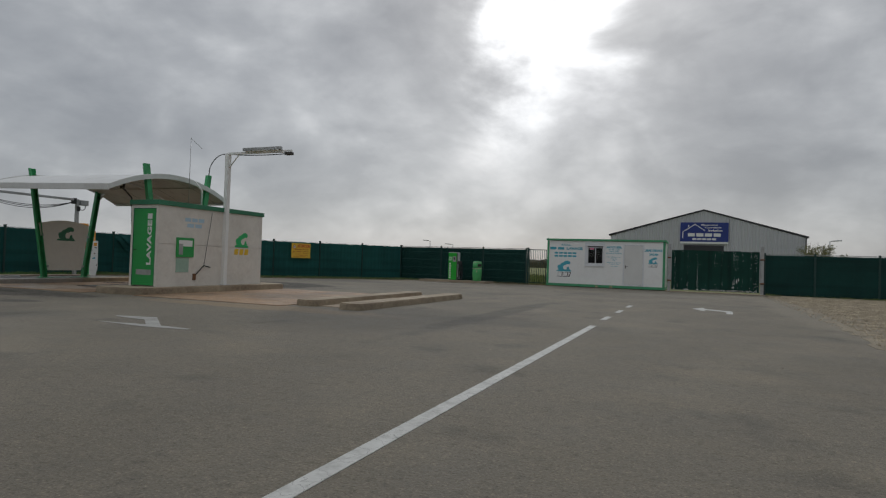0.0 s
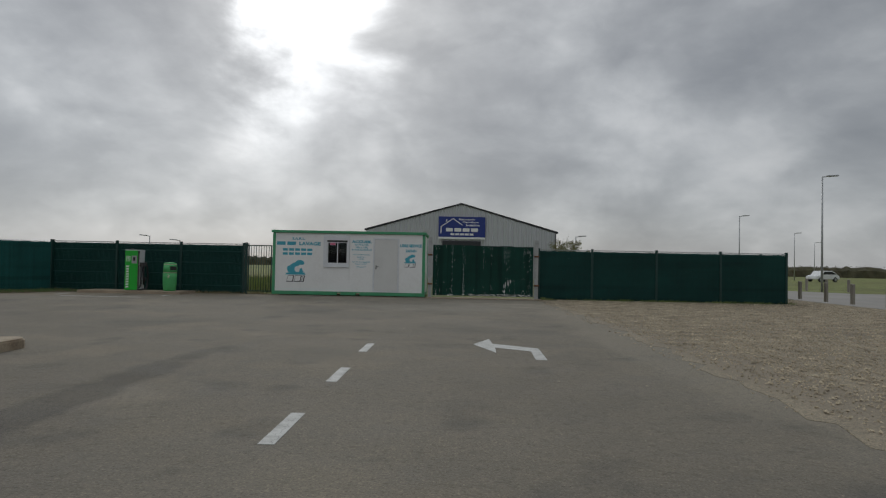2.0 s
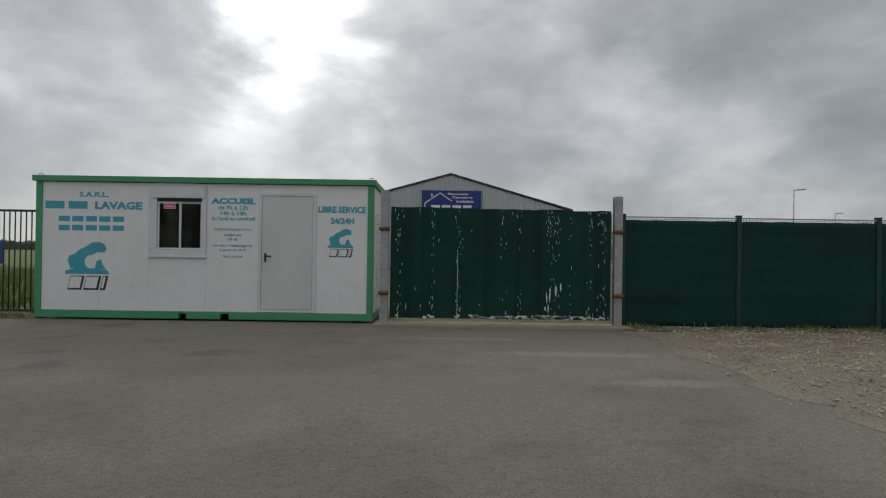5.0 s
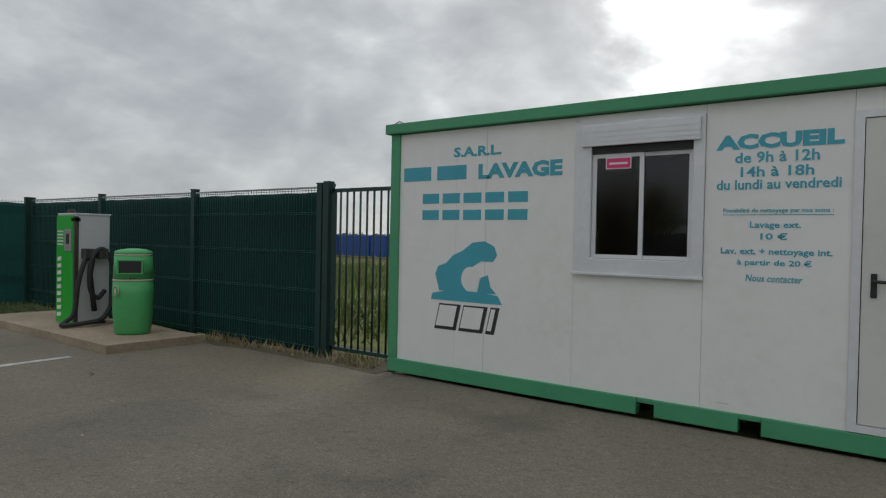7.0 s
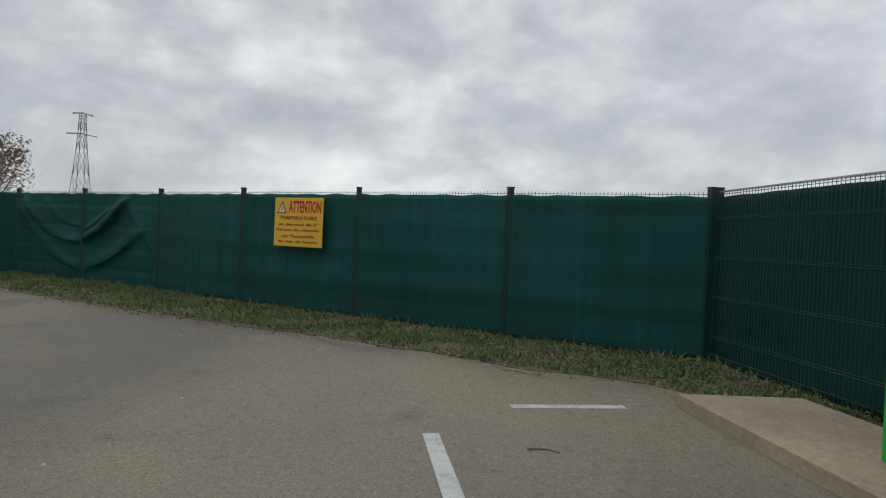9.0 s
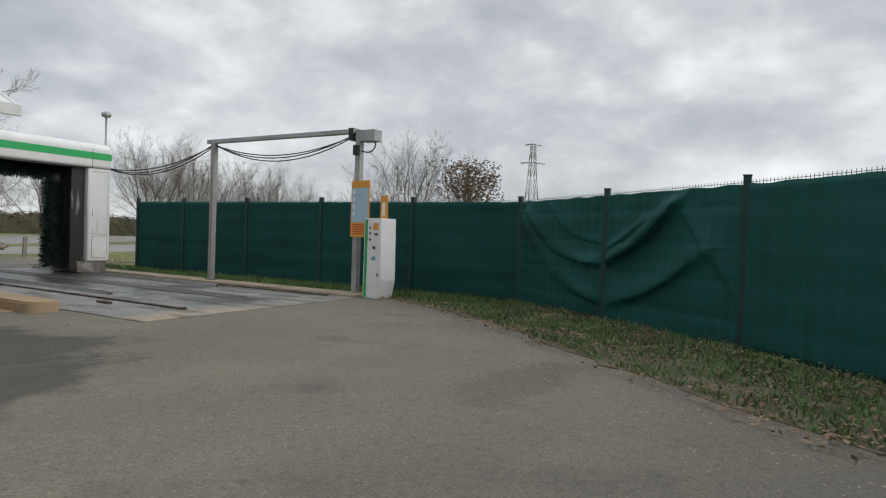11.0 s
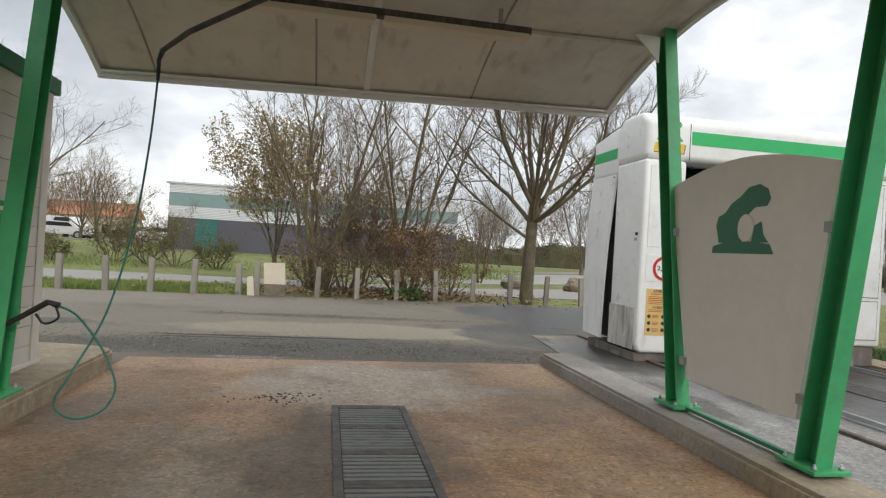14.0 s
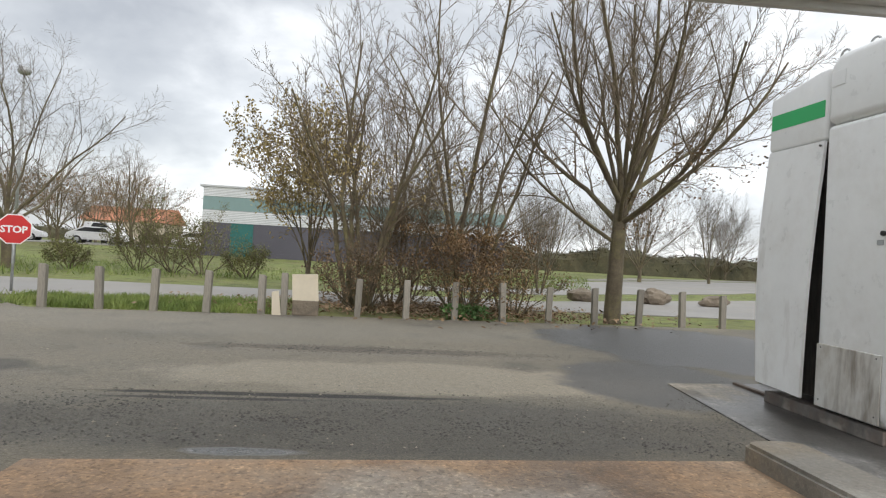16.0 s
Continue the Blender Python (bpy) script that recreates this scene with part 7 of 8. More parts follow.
def boulder(x, y, sx, sy, sz, seed):
    bm = bmesh.new()
    bmesh.ops.create_icosphere(bm, subdivisions=3, radius=1)
    for v in bm.verts:
        n1 = noise.noise(v.co * 1.3 + Vector((seed, 0, 0))) * 0.35 + noise.noise(v.co * 3.5 + Vector((seed, 5, 0))) * 0.15
        v.co = v.co * (1 + n1)
        v.co = Vector((x + v.co.x * sx, y + v.co.y * sy, sz * 0.7 + max(-0.9, v.co.z) * sz))
    ob = part("boulder", bm, boulder_mat)
    tagged(ob, "rough beige boulder lying on the verge", "boulder", "boulders on the verge")


boulder(-20.9, -5.7, 0.45, 0.3, 0.25, 1)
boulder(-23.5, -5.9, 0.48, 0.35, 0.3, 7)
boulder(-25.7, -6.0, 0.5, 0.3, 0.22, 13)

# ---- stones, grass ----
def scatter(name, pts, maker, material, label, category):
    vs, fs = [], []
    for p in pts:
        maker(p, vs, fs)
    ob = raw(name, vs, fs, material)
    return tagged(ob, label, category, kind="stuff")


def inside(poly, x, y):
    c = False
    for (x0, y0), (x1, y1) in zip(poly, poly[1:] + poly[:1]):
        if (y0 > y) != (y1 > y) and x < (x1 - x0) * (y - y0) / (y1 - y0) + x0:
            c = not c
    return c


rnd = random.Random(21)
GRAVEL = [(5.4, 32.3), (5.7, 23), (5.65, 17), (5.35, 11), (5.5, 6.5), (8.2, 3.2), (12.3, 13), (17.2, 27), (17.6, 36), (15.7, 36), (15.3, 32.2)]
pts = []
while len(pts) < 60000:
    x = 5.2 + 12 * rnd.random() ** 1.3
    y = rnd.uniform(4, 36)
    if inside(GRAVEL, x, y) and rnd.random() < 0.25 + (x - 5.4) * 0.6 or (rnd.random() < 0.05 and inside(GRAVEL, x + 0.5, y)):
        pts.append((x, y))


def stone(p, vs, fs):
    s = rnd.uniform(0.007, 0.016) * (1 + (rnd.random() ** 6) * 1.2)
    b0 = len(vs)
    a = rnd.uniform(0, 3.14)
    ca, sa = math.cos(a), math.sin(a)
    for dx, dy, dz in ((1, 0, 0), (0, 1, 0), (-1, 0, 0), (0, -1, 0), (0.1, 0.1, 0.8), (0, 0, -0.5)):
        dx, dy, dz = (q * rnd.uniform(0.6, 1.3) * s for q in (dx * 1.25, dy, dz))
        vs.append((p[0] + dx * ca - dy * sa, p[1] + dx * sa + dy * ca, 0.014 + 0.25 * s + dz))
    fs.extend([(b0 + i, b0 + (i + 1) % 4, b0 + 4) for i in range(4)] + [(b0 + (i + 1) % 4, b0 + i, b0 + 5) for i in range(4)])


scatter("loose_stones", pts, stone, stone_mat, "loose pale gravel stones", "gravel")

# verge along the fence: soil, grass and dead straw
WEST = [(-23.25, 20.2), (-21.75, 22.3), (-18.5, 26.2), (-15.4, 30.2), (-13.9, 32.3), (-11.3, 32.4), (-11.8, 31.75), (-11.95, 31.6)] + [(x + 0.08, y - 0.05) for x, y in VERGE[::-1]] + [(-22.0, 7.0), (-23.3, 7.0)]
sheet("verge", wobbly(WEST, 0.09, 0.35, 4), 0.008, soil, "weedy soil strip along the fence foot", "verge", 0.05)
sheet("verge_2", wobbly([(-8.0, 31.85), (-5.1, 31.9), (-5.1, 32.5), (-8.0, 32.5)], 0.08, 0.3, 6), 0.005, soil, "weedy soil strip at the fence foot", "verge", 0.05)
sheet("verge_3", wobbly([(5.4, 31.4), (15.4, 31.5), (15.4, 32.4), (5.4, 32.4)], 0.1, 0.4, 7), 0.018, soil, "weedy soil strip at the fence foot", "verge", 0.05)


def blade(h0, h1):
    def make(p, vs, fs):
        h = rnd.uniform(h0, h1)
        a = rnd.uniform(0, 6.283)
        w = rnd.uniform(0.003, 0.008) * (1 + 8 * h)
        lx, ly = rnd.gauss(0, 0.45) * h, rnd.gauss(0, 0.45) * h
        b0 = len(vs)
        z = p[2] if len(p) > 2 else 0.0
        vs.extend([(p[0] - w * math.cos(a), p[1] - w * math.sin(a), z), (p[0] + w * math.cos(a), p[1] + w * math.sin(a), z), (p[0] + lx, p[1] + ly, z + h)])
        fs.append((b0, b0 + 1, b0 + 2))
    return make


def grow_in(poly, count, clump, z=0.0, avoid=None):
    xs, ys = [q[0] for q in poly], [q[1] for q in poly]
    out = []
    tries = 0
    while len(out) < count and tries < count * 12:
        tries += 1
        x, y = rnd.uniform(min(xs), max(xs)), rnd.uniform(min(ys), max(ys))
        if inside(poly, x, y) and noise.noise((x * clump, y * clump, 2.0)) > rnd.uniform(-0.5, 0.35):
            out.append((x, y, z))
    return out


scatter("verge_grass", grow_in(WEST, 26000, 1.7, 0.01), blade(0.015, 0.095), verge_blade, "green weeds and grass along the fence foot", "grass")
scatter("verge_grass", grow_in([(-22.75, 7.2), (-21.95, 7.2), (-21.85, 17.4), (-22.0, 20.0), (-22.9, 20.0)], 7000, 1.6, 0.01), blade(0.04, 0.16), verge_blade, "tufted grass between the wash slab and the fence", "grass")
scatter("dead_straw", grow_in([(-23.2, 20.2), (-18.4, 26.3), (-13.8, 32.3), (-11.4, 32.3), (-13.4, 31.75), (-18.3, 25.95), (-22.95, 19.95)], 1500, 1.3, 0.01), blade(0.04, 0.14), dry_mat, "dry straw at the fence foot", "grass")
scatter("dead_straw", grow_in([(-8.2, 31.95), (-5.2, 31.95), (-5.2, 32.4), (-8.2, 32.4)], 700, 1.3, 0.01), blade(0.03, 0.13), dry_mat, "dry straw at the fence foot", "grass")
scatter("verge_grass", grow_in([(5.5, 31.6), (15.3, 31.7), (15.3, 32.3), (5.5, 32.3)], 2500, 1.3, 0.01), blade(0.03, 0.12), blade_mat, "weeds at the fence foot", "grass")
scatter("road_grass", grow_in([(-3, 1.9), (-8.2, 2.35), (-12.2, 2.0), (-12.2, -0.9), (-6.6, 0.5), (-2.5, -1.9)], 26000, 0.8, -0.02), blade(0.05, 0.16), blade_mat, "fresh green grass strip between the bollards and the road", "grass")
scatter("field_grass", grow_in([(-8, -8), (-24, -13.2), (-30, -30), (20, -30), (12, -6), (-3, -5.2)], 22000, 0.5, 0.0), blade(0.08, 0.3), blade_mat, "rough grass beyond the road", "grass")
scatter("field_straw", grow_in([(-27, 8), (-24, 1.5), (-24, 20), (-60, 20), (-60, -10)], 9000, 0.4, -0.03), blade(0.1, 0.35), dry_mat, "straw-coloured rough grass beyond the fence", "grass")
scatter("back_weeds", grow_in([(-14, 33), (-5.2, 33), (-5.2, 50), (-30, 50)], 14000, 0.5, -0.03), blade(0.1, 0.5), blade_mat, "rank green weeds behind the barred gate", "grass")
scatter("back_grass", grow_in([(-14, 33), (-5.2, 33), (-5.2, 60), (-40, 60)], 5000, 0.5, -0.03), blade(0.1, 0.4), dry_mat, "tall rough grass behind the barred gate", "grass")


def leaf_flake(size, height, flat):
    def make(p, vs, fs):
        s = size * rnd.uniform(0.5, 1.4)
        c = Vector((p[0], p[1], (p[2] if len(p) > 2 else 0) + 0.008 + height * rnd.random()))
        u1 = Vector((rnd.gauss(0, 1), rnd.gauss(0, 1), rnd.gauss(0, flat))).normalized()
        v1 = u1.cross(Vector((rnd.gauss(0, flat), rnd.gauss(0, flat), 1))).normalized()
        b0 = len(vs)
        vs.extend([c - u1 * s, c + v1 * s * 0.6 + Z * s * 0.2, c + u1 * s, c - v1 * s * 0.6])
        fs.append((b0, b0 + 1, b0 + 2, b0 + 3))
    return make


scatter("verge_weeds", grow_in(WEST, 17000, 1.3, 0.01), leaf_flake(0.015, 0.06, 0.6), weed_mat, "low leafy green weeds along the fence foot", "weeds")
scatter("leaf_litter", grow_in([(x + 0.25 * (7 < i < 18), y - 0.2 * (7 < i < 18)) for i, (x, y) in enumerate(WEST)], 15000, 1.4, 0.012), leaf_flake(0.022, 0.03, 0.3), litter_mat, "brown dead leaves on the verge", "leaf litter")
scatter("leaf_litter", [(rnd.gauss(-15.6, 2.0), rnd.gauss(0.1, 0.9), 0.0) for _ in range(5000)], leaf_flake(0.045, 0.10, 0.4), litter_mat, "brown dead leaves under the shrubs", "leaf litter")
scatter("ground_plant", [(rnd.gauss(-15.9, 0.22), rnd.gauss(1.55, 0.15), 0.0) for _ in range(700)], leaf_flake(0.04, 0.28, 0.8), weed_mat, "clump of fresh green leaves between the bollards", "plant")


def crumb(p, vs, fs):
    s = rnd.uniform(0.005, 0.016)
    b0 = len(vs)
    for dx, dy, dz in ((1, 0, 0), (0, 1, 0), (-1, 0, 0), (0, -1, 0), (0, 0, 0.6)):
        vs.append((p[0] + dx * s * rnd.uniform(0.5, 1.4), p[1] + dy * s * rnd.uniform(0.5, 1.4), 0.001 + dz * s))
    fs.extend([(b0 + i, b0 + (i + 1) % 4, b0 + 4) for i in range(4)])


pts = []
for (x0, y0), (x1, y1) in zip(VERGE, VERGE[1:]):
    for _ in range(160):
        t = rnd.random()
        pts.append((x0 + (x1 - x0) * t + abs(rnd.gauss(0, 0.5)), y0 + (y1 - y0) * t - abs(rnd.gauss(0, 0.5))))
pts += [(rnd.uniform(-21, 5), rnd.uniform(3, 31)) for _ in range(700)]
pts += [(rnd.uniform(-16.5, -12), rnd.uniform(6.5, 9.9)) for _ in range(110)]
pts = [p for p in pts if not (-17.1 < p[0] < -10.2 and 9.8 < p[1] < 16.6) and not (-6 < p[0] < -4 and 10.3 < p[1] < 17) and not (-5.1 < p[0] < 1.1 and p[1] > 31.5)]
strip = [(rnd.uniform(-17.2, -10.4), rnd.gauss(9.25, 0.42)) for _ in range(5200)] + [(rnd.gauss(-14.2, 1.3), rnd.gauss(5.85, 0.16)) for _ in range(900)] + [(rnd.gauss(-13.2, 1.6), rnd.gauss(18.3, 0.9)) for _ in range(2600)]
strip = [p for p in strip if not (p[1] > 9.9 and p[1] < 16.3)]
scatter("asphalt_chips", strip, crumb, surface("asphalt_chips", (0.125, 0.115, 0.098), 0.5, 2.1, 30, 0.9, 0.3, 90), "coarse worn stone chips in the old asphalt", "aggregate")
grit = [(cx + rnd.gauss(0, sx), cy + rnd.gauss(0, sy)) for cx, cy, sx, sy, n in ((-14.8, 14.5, 0.5, 0.05, 320), (-15.5, 14.35, 0.28, 0.14, 300), (-15.75, 14.05, 0.35, 0.06, 160), (-13.7, 14.62, 0.4, 0.05, 200), (-13.6, 11.8, 0.2, 0.12, 90)) for _ in range(n)]


def raised_crumb(p, vs, fs):
    b0 = len(vs)
    crumb(p, vs, fs)
    vs[b0:] = [(x, y, z + 0.012) for x, y, z in vs[b0:]]


scatter("bay_grit", grit, raised_crumb, surface("wet_dark_grit", (0.035, 0.028, 0.021), 0.4, 2, 20, 0.7, 0.2, 80), "dark wet grit left on the bay floor", "grit")
scatter("litter_crumbs", pts, crumb, debris_mat, "small pale stones and debris on the asphalt", "debris")

for x, y, a, l in ((-9.75, 29.9, 0.3, 0.42), (-10.9, 29.2, 1.2, 0.2), (-7.2, 30.1, -0.5, 0.16), (-13.2, 29.6, 0.8, 0.25)):
    ca, sa = math.cos(a), math.sin(a)
    path = [(x + ca * l * t - sa * 0.04 * math.sin(3 * t), y + sa * l * t + ca * 0.04 * math.sin(3 * t), 0.008) for t in (0, 0.3, 0.6, 1)]
    tagged(part("stick", tube(bmesh.new(), path, 0.007, 0.003, 5), litter_mat), "small dead stick lying on the asphalt", "stick", "sticks on the asphalt")


# ---- trees ----
def limb(vs, fs, p, d, length, r0, r1, segs, wander, lift, rnd, sides):
    path = [p.copy()]
    for i in range(segs):
        d = (d + Vector((rnd.gauss(0, wander), rnd.gauss(0, wander), rnd.gauss(0, wander) + lift))).normalized()
        path.append(path[-1] + d * (length / segs))
    v2, f2 = tube_data(path, r0, r1, sides, cap=False)
    b0 = len(vs)
    vs.extend(v2)
    fs.extend([tuple(b0 + j for j in f) for f in f2])
    return path, d


def tree(name, at, height, fork, trunk_r, limbs, spread, seed, label, levels=3, twig_mat=None, leaves=0, leaf_mat=None, leaf_zone=(0.2, 0.6), group="", kids=7, stems=1, leaf_size=0.035, lift=0.05, category="tree", first=0.22, reach=(0.36, 0.58), fork_angle=(0.42, 0.8), wander=0.085, skirt=0):
    rnd = random.Random(seed)
    root = thing(name, at, label, category, group)
    o = Vector(at)
    wood_v, wood_f, tw_v, tw_f = [], [], [], []
    tips = []

    def branch(p, d, length, r, level):
        sides = 6 if level == 0 else (4 if level == 1 else 3)
        vs, fs = (wood_v, wood_f) if level == 0 else (tw_v, tw_f)
        path, _ = limb(vs, fs, p, d, length, r, r * 0.3 if level < levels - 1 else r * 0.45, 7 if level == 0 else (5 if level == 1 else 3), wander if level == 0 else wander * 1.4, lift, rnd, sides)
        tips.extend(path[2:])
        if level + 1 >= levels:
            return
        n = kids + (2 if level == 0 else 0)
        for i in range(n):
            t = first + (0.98 - first) * (i + rnd.random() * 0.7) / n
            k = min(len(path) - 2, int(t * (len(path) - 1)))
            q = path[k].lerp(path[k + 1], t * (len(path) - 1) - k)
            along = (path[k + 1] - path[k]).normalized()
            side = along.orthogonal().normalized()
            side.rotate(Matrix.Rotation(i * 2.4 + rnd.uniform(-0.6, 0.6), 3, along))
            ang = rnd.uniform(*fork_angle)
            nd = (along * math.cos(ang) + side * math.sin(ang) + Vector((0, 0, 0.12))).normalized()
            branch(q, nd, length * rnd.uniform(*reach) * (1.15 - 0.5 * t), max(0.0046, r * (1 - 0.65 * t) * 0.5), level + 1)

    for s in range(stems):
        if stems == 1:
            path, _ = limb(wood_v, wood_f, o - Z * 0.1, Vector((0.02, 0.02, 1)), fork + 0.1, trunk_r * 1.15, trunk_r * 0.85, 6, 0.02, 0, rnd, 10)
            top = path[-1]
            for i in range(limbs):                       # a few steep leaders, then spreading limbs that start lower
                a = i * 2.399 + rnd.uniform(-0.3, 0.3)
                tilt = spread * (0.06 + 0.94 * (i / max(1, limbs - 1)) ** 0.8)
                d = Vector((math.cos(a) * math.sin(tilt), math.sin(a) * math.sin(tilt), math.cos(tilt)))
                k = rnd.choice((4, 5, 5, 6)) if i > limbs * 0.5 else rnd.choice((5, 6, 6))
                branch(path[k].copy(), d, (height - fork) * rnd.uniform(0.9, 1.02) * (1.0 - 0.12 * i / limbs), trunk_r * rnd.uniform(0.3, 0.43), 0)
        else:
            a = s * 2.399
            tilt = spread * rnd.uniform(0.2, 1.0)
            d = Vector((math.cos(a) * math.sin(tilt), math.sin(a) * math.sin(tilt), math.cos(tilt)))
            branch(o + Vector((math.cos(a), math.sin(a), 0)) * rnd.uniform(0.03, 0.25) - Z * 0.08, d, height * rnd.uniform(0.72, 1.0), trunk_r * rnd.uniform(0.6, 1.0), 0)
    t1 = raw("trunk", wood_v, wood_f, bark, root)
    for p in t1.data.polygons:
        p.use_smooth = True
    raw("crown", tw_v, tw_f, twig_mat or twig, root, "fan of bare twigs")
    if leaves:
        lv, lf = [], []
        zone = [p for p in tips if o.z + leaf_zone[0] * height < p.z < o.z + leaf_zone[1] * height] or tips
        for _ in range(leaves):
            p = rnd.choice(zone) + Vector((rnd.gauss(0, 0.09), rnd.gauss(0, 0.09), rnd.gauss(0, 0.09)))
            u1 = Vector((rnd.gauss(0, 1), rnd.gauss(0, 1), rnd.gauss(0, 1))).normalized()
            v1 = u1.orthogonal().normalized()
            s = leaf_size * rnd.uniform(0.6, 1.4)
            b0 = len(lv)
            lv += [p - u1 * s, p + v1 * s * 0.5, p + u1 * s, p - v1 * s * 0.5]
            lf.append((b0, b0 + 1, b0 + 2, b0 + 3))
        for _ in range(skirt):                            # withered shoots round the fork
            a, h = rnd.gauss(3.0, 0.6), rnd.uniform(0.7, 1.1)
            p = o + Vector((math.cos(a), math.sin(a), 0)) * (trunk_r + abs(rnd.gauss(0, 0.5)) * (1.3 - abs(h - 0.9))) + Z * (fork * h + rnd.gauss(0, 0.1))
            u1 = Vector((rnd.gauss(0, 1), rnd.gauss(0, 1), rnd.gauss(0, 1))).normalized()
            v1 = u1.orthogonal().normalized()
            s = leaf_size * rnd.uniform(0.6, 1.4)
            b0 = len(lv)
            lv += [p - u1 * s, p + v1 * s * 0.5, p + u1 * s, p - v1 * s * 0.5]
            lf.append((b0, b0 + 1, b0 + 2, b0 + 3))
        ob = raw("leaves", lv, lf, leaf_mat or leaf_brown, root, "clinging withered leaves")
        tagged(ob, kind="stuff")
    return root


tree("street_tree", (-19.25, 0.85, 0), 8.0, 2.6, 0.165, 15, 1.2, 17, "large bare tree with a wide rounded crown beside the bollards", 4, twig, 700, leaf_brown, (0.25, 0.45), kids=8, lift=0.05, skirt=420, first=0.22, reach=(0.32, 0.5), fork_angle=(0.4, 0.9), wander=0.085)
tree("shrub", (-13.75, 0.3, 0), 6.5, 0, 0.075, 0, 0.5, 8, "tall many-stemmed bare shrub with a few yellow leaves", 4, twig, 900, leaf_tan, (0.03, 0.5), kids=7, stems=7, category="shrub", lift=0.06, first=0.3, reach=(0.32, 0.5), fork_angle=(0.4, 0.85), wander=0.11)
tree("shrub", (-16.05, 0.55, 0), 7.6, 0, 0.075, 0, 0.3, 14, "upright bare shrub with withered brown leaves at its foot", 4, twig, 1600, leaf_brown, (0.02, 0.24), kids=8, stems=5, category="shrub", lift=0.05, first=0.14, reach=(0.3, 0.46), fork_angle=(0.5, 0.95), wander=0.09)
tree("small_tree", (-12.35, -2.6, 0), 5.1, 0.9, 0.07, 9, 0.42, 22, "small slender tree still hung with olive and tan leaves", 4, twig, 7000, leaf_tan, (0.30, 1.0), kids=7, leaf_size=0.046, fork_angle=(0.5, 1.0), reach=(0.3, 0.48))
tree("shrub", (-15.0, -3.4, 0), 5.4, 0, 0.035, 0, 0.4, 31, "pale grey tangle of bare shrub stems", 4, twig_grey, 0, kids=6, stems=8, category="shrub", fork_angle=(0.35, 0.8), wander=0.1)
tree("shrub", (-14.5, -0.9, 0), 3.5, 0, 0.035, 0, 0.7, 33, "dense tangle of bare stems with dark dead leaves", 4, twig, 3200, leaf_dark, (0.0, 0.6), kids=7, stems=10, leaf_size=0.032, category="shrub", fork_angle=(0.5, 1.0), wander=0.14)
tree("shrub", (-13.9, 0.75, 0), 1.7, 0, 0.022, 0, 0.95, 35, "low brown scrub under the taller shrubs", 3, twig, 2600, leaf_dark, (0.0, 0.8), kids=7, stems=12, leaf_size=0.03, category="shrub", wander=0.15)
tree("shrub", (-15.9, 0.95, 0), 1.9, 0, 0.022, 0, 0.95, 37, "low brown scrub hung with withered leaves", 3, twig, 4200, leaf_brown, (0.0, 0.8), kids=7, stems=13, leaf_size=0.034, category="shrub", wander=0.15)
tree("shrub", (-17.2, 0.3, 0), 1.8, 0, 0.022, 0, 1.0, 36, "low brown scrub under the taller shrubs", 3, twig, 1500, leaf_brown, (0.0, 0.7), kids=6, stems=10, leaf_size=0.028, category="shrub", wander=0.15)
tree("shrub", (-20.4, -9.0, 0), 4.4, 0, 0.045, 0, 0.25, 41, "slender bare young trees behind the road", 4, twig_grey, 300, leaf_brown, (0.1, 0.6), kids=5, stems=5, category="shrub")
tree("roadside_tree", (-1.6, -9.0, 0), 7.8, 1.9, 0.17, 9, 1.25, 51, "bare tree with a spreading delicate crown across the road", 4, twig_grey, 0, kids=6, lift=0.03, reach=(0.4, 0.62), fork_angle=(0.5, 0.9), wander=0.12)
for i, (x, y, s, seed) in enumerate(((-6.6, -10.4, 3.1, 61), (-7.7, -10.2, 1.9, 62), (-5.2, -11.0, 1.6, 63), (-9.5, -9.5, 1.2, 64), (-3.2, -10.0, 1.0, 65))):
    tree("bush", (x, y, 0.1), s, 0, 0.03, 0, 0.9, seed, "dense olive-green bush beyond the road", 3, twig, 2600, leaf_green, (0.05, 1.0), "bushes beyond the road", 7, 9, 0.032, category="bush", wander=0.14)
far_a = tree("far_tree", (8.5, -34, 0.4), 6.5, 1.2, 0.14, 9, 0.9, 71, "bare brown tree in the distance", 4, twig, 1500, leaf_brown, (0.2, 0.8), kids=5, group="far trees", leaf_size=0.06)
far_b = tree("far_tree", (-48, -28, 0.0), 9.0, 0.9, 0.16, 10, 0.75, 72, "bare tree with a rounded crown in the distance", 4, twig_grey, 0, kids=7, group="far trees", wander=0.1, fork_angle=(0.4, 0.8))
rnd = random.Random(91)
for x, y in ((11.5, -33), (6.0, -38), (12.5, -50), (16.5, -55), (9.5, -56), (3.0, -33), (20.5, -58), (14, -36), (18, -31), (-1, -58), (3, -62), (24, -40)):
    copy_thing(far_a, pose(x, y, 0.4, 0, 0, rnd.uniform(0, 360)))
for x, y, z in ((-52, -31, 0), (-43, -36, 0), (-80, -48, 0), (-80, -64, 0), (-35, -62, 0.4), (-42, -60, 0.4), (-50, -64, 0.4), (-58, -58, 0.4),
                (-30, -40, 0.4), (-27, -34, 0.4), (-34, -30, 0.4)):
    o = copy_thing(far_b, pose(x, y, z - 0.3, 0, 0, rnd.uniform(0, 360)))
    s = rnd.uniform(0.85, 1.1) if x < -62 else rnd.uniform(0.55, 0.95)
    o.scale = (s, s, s)


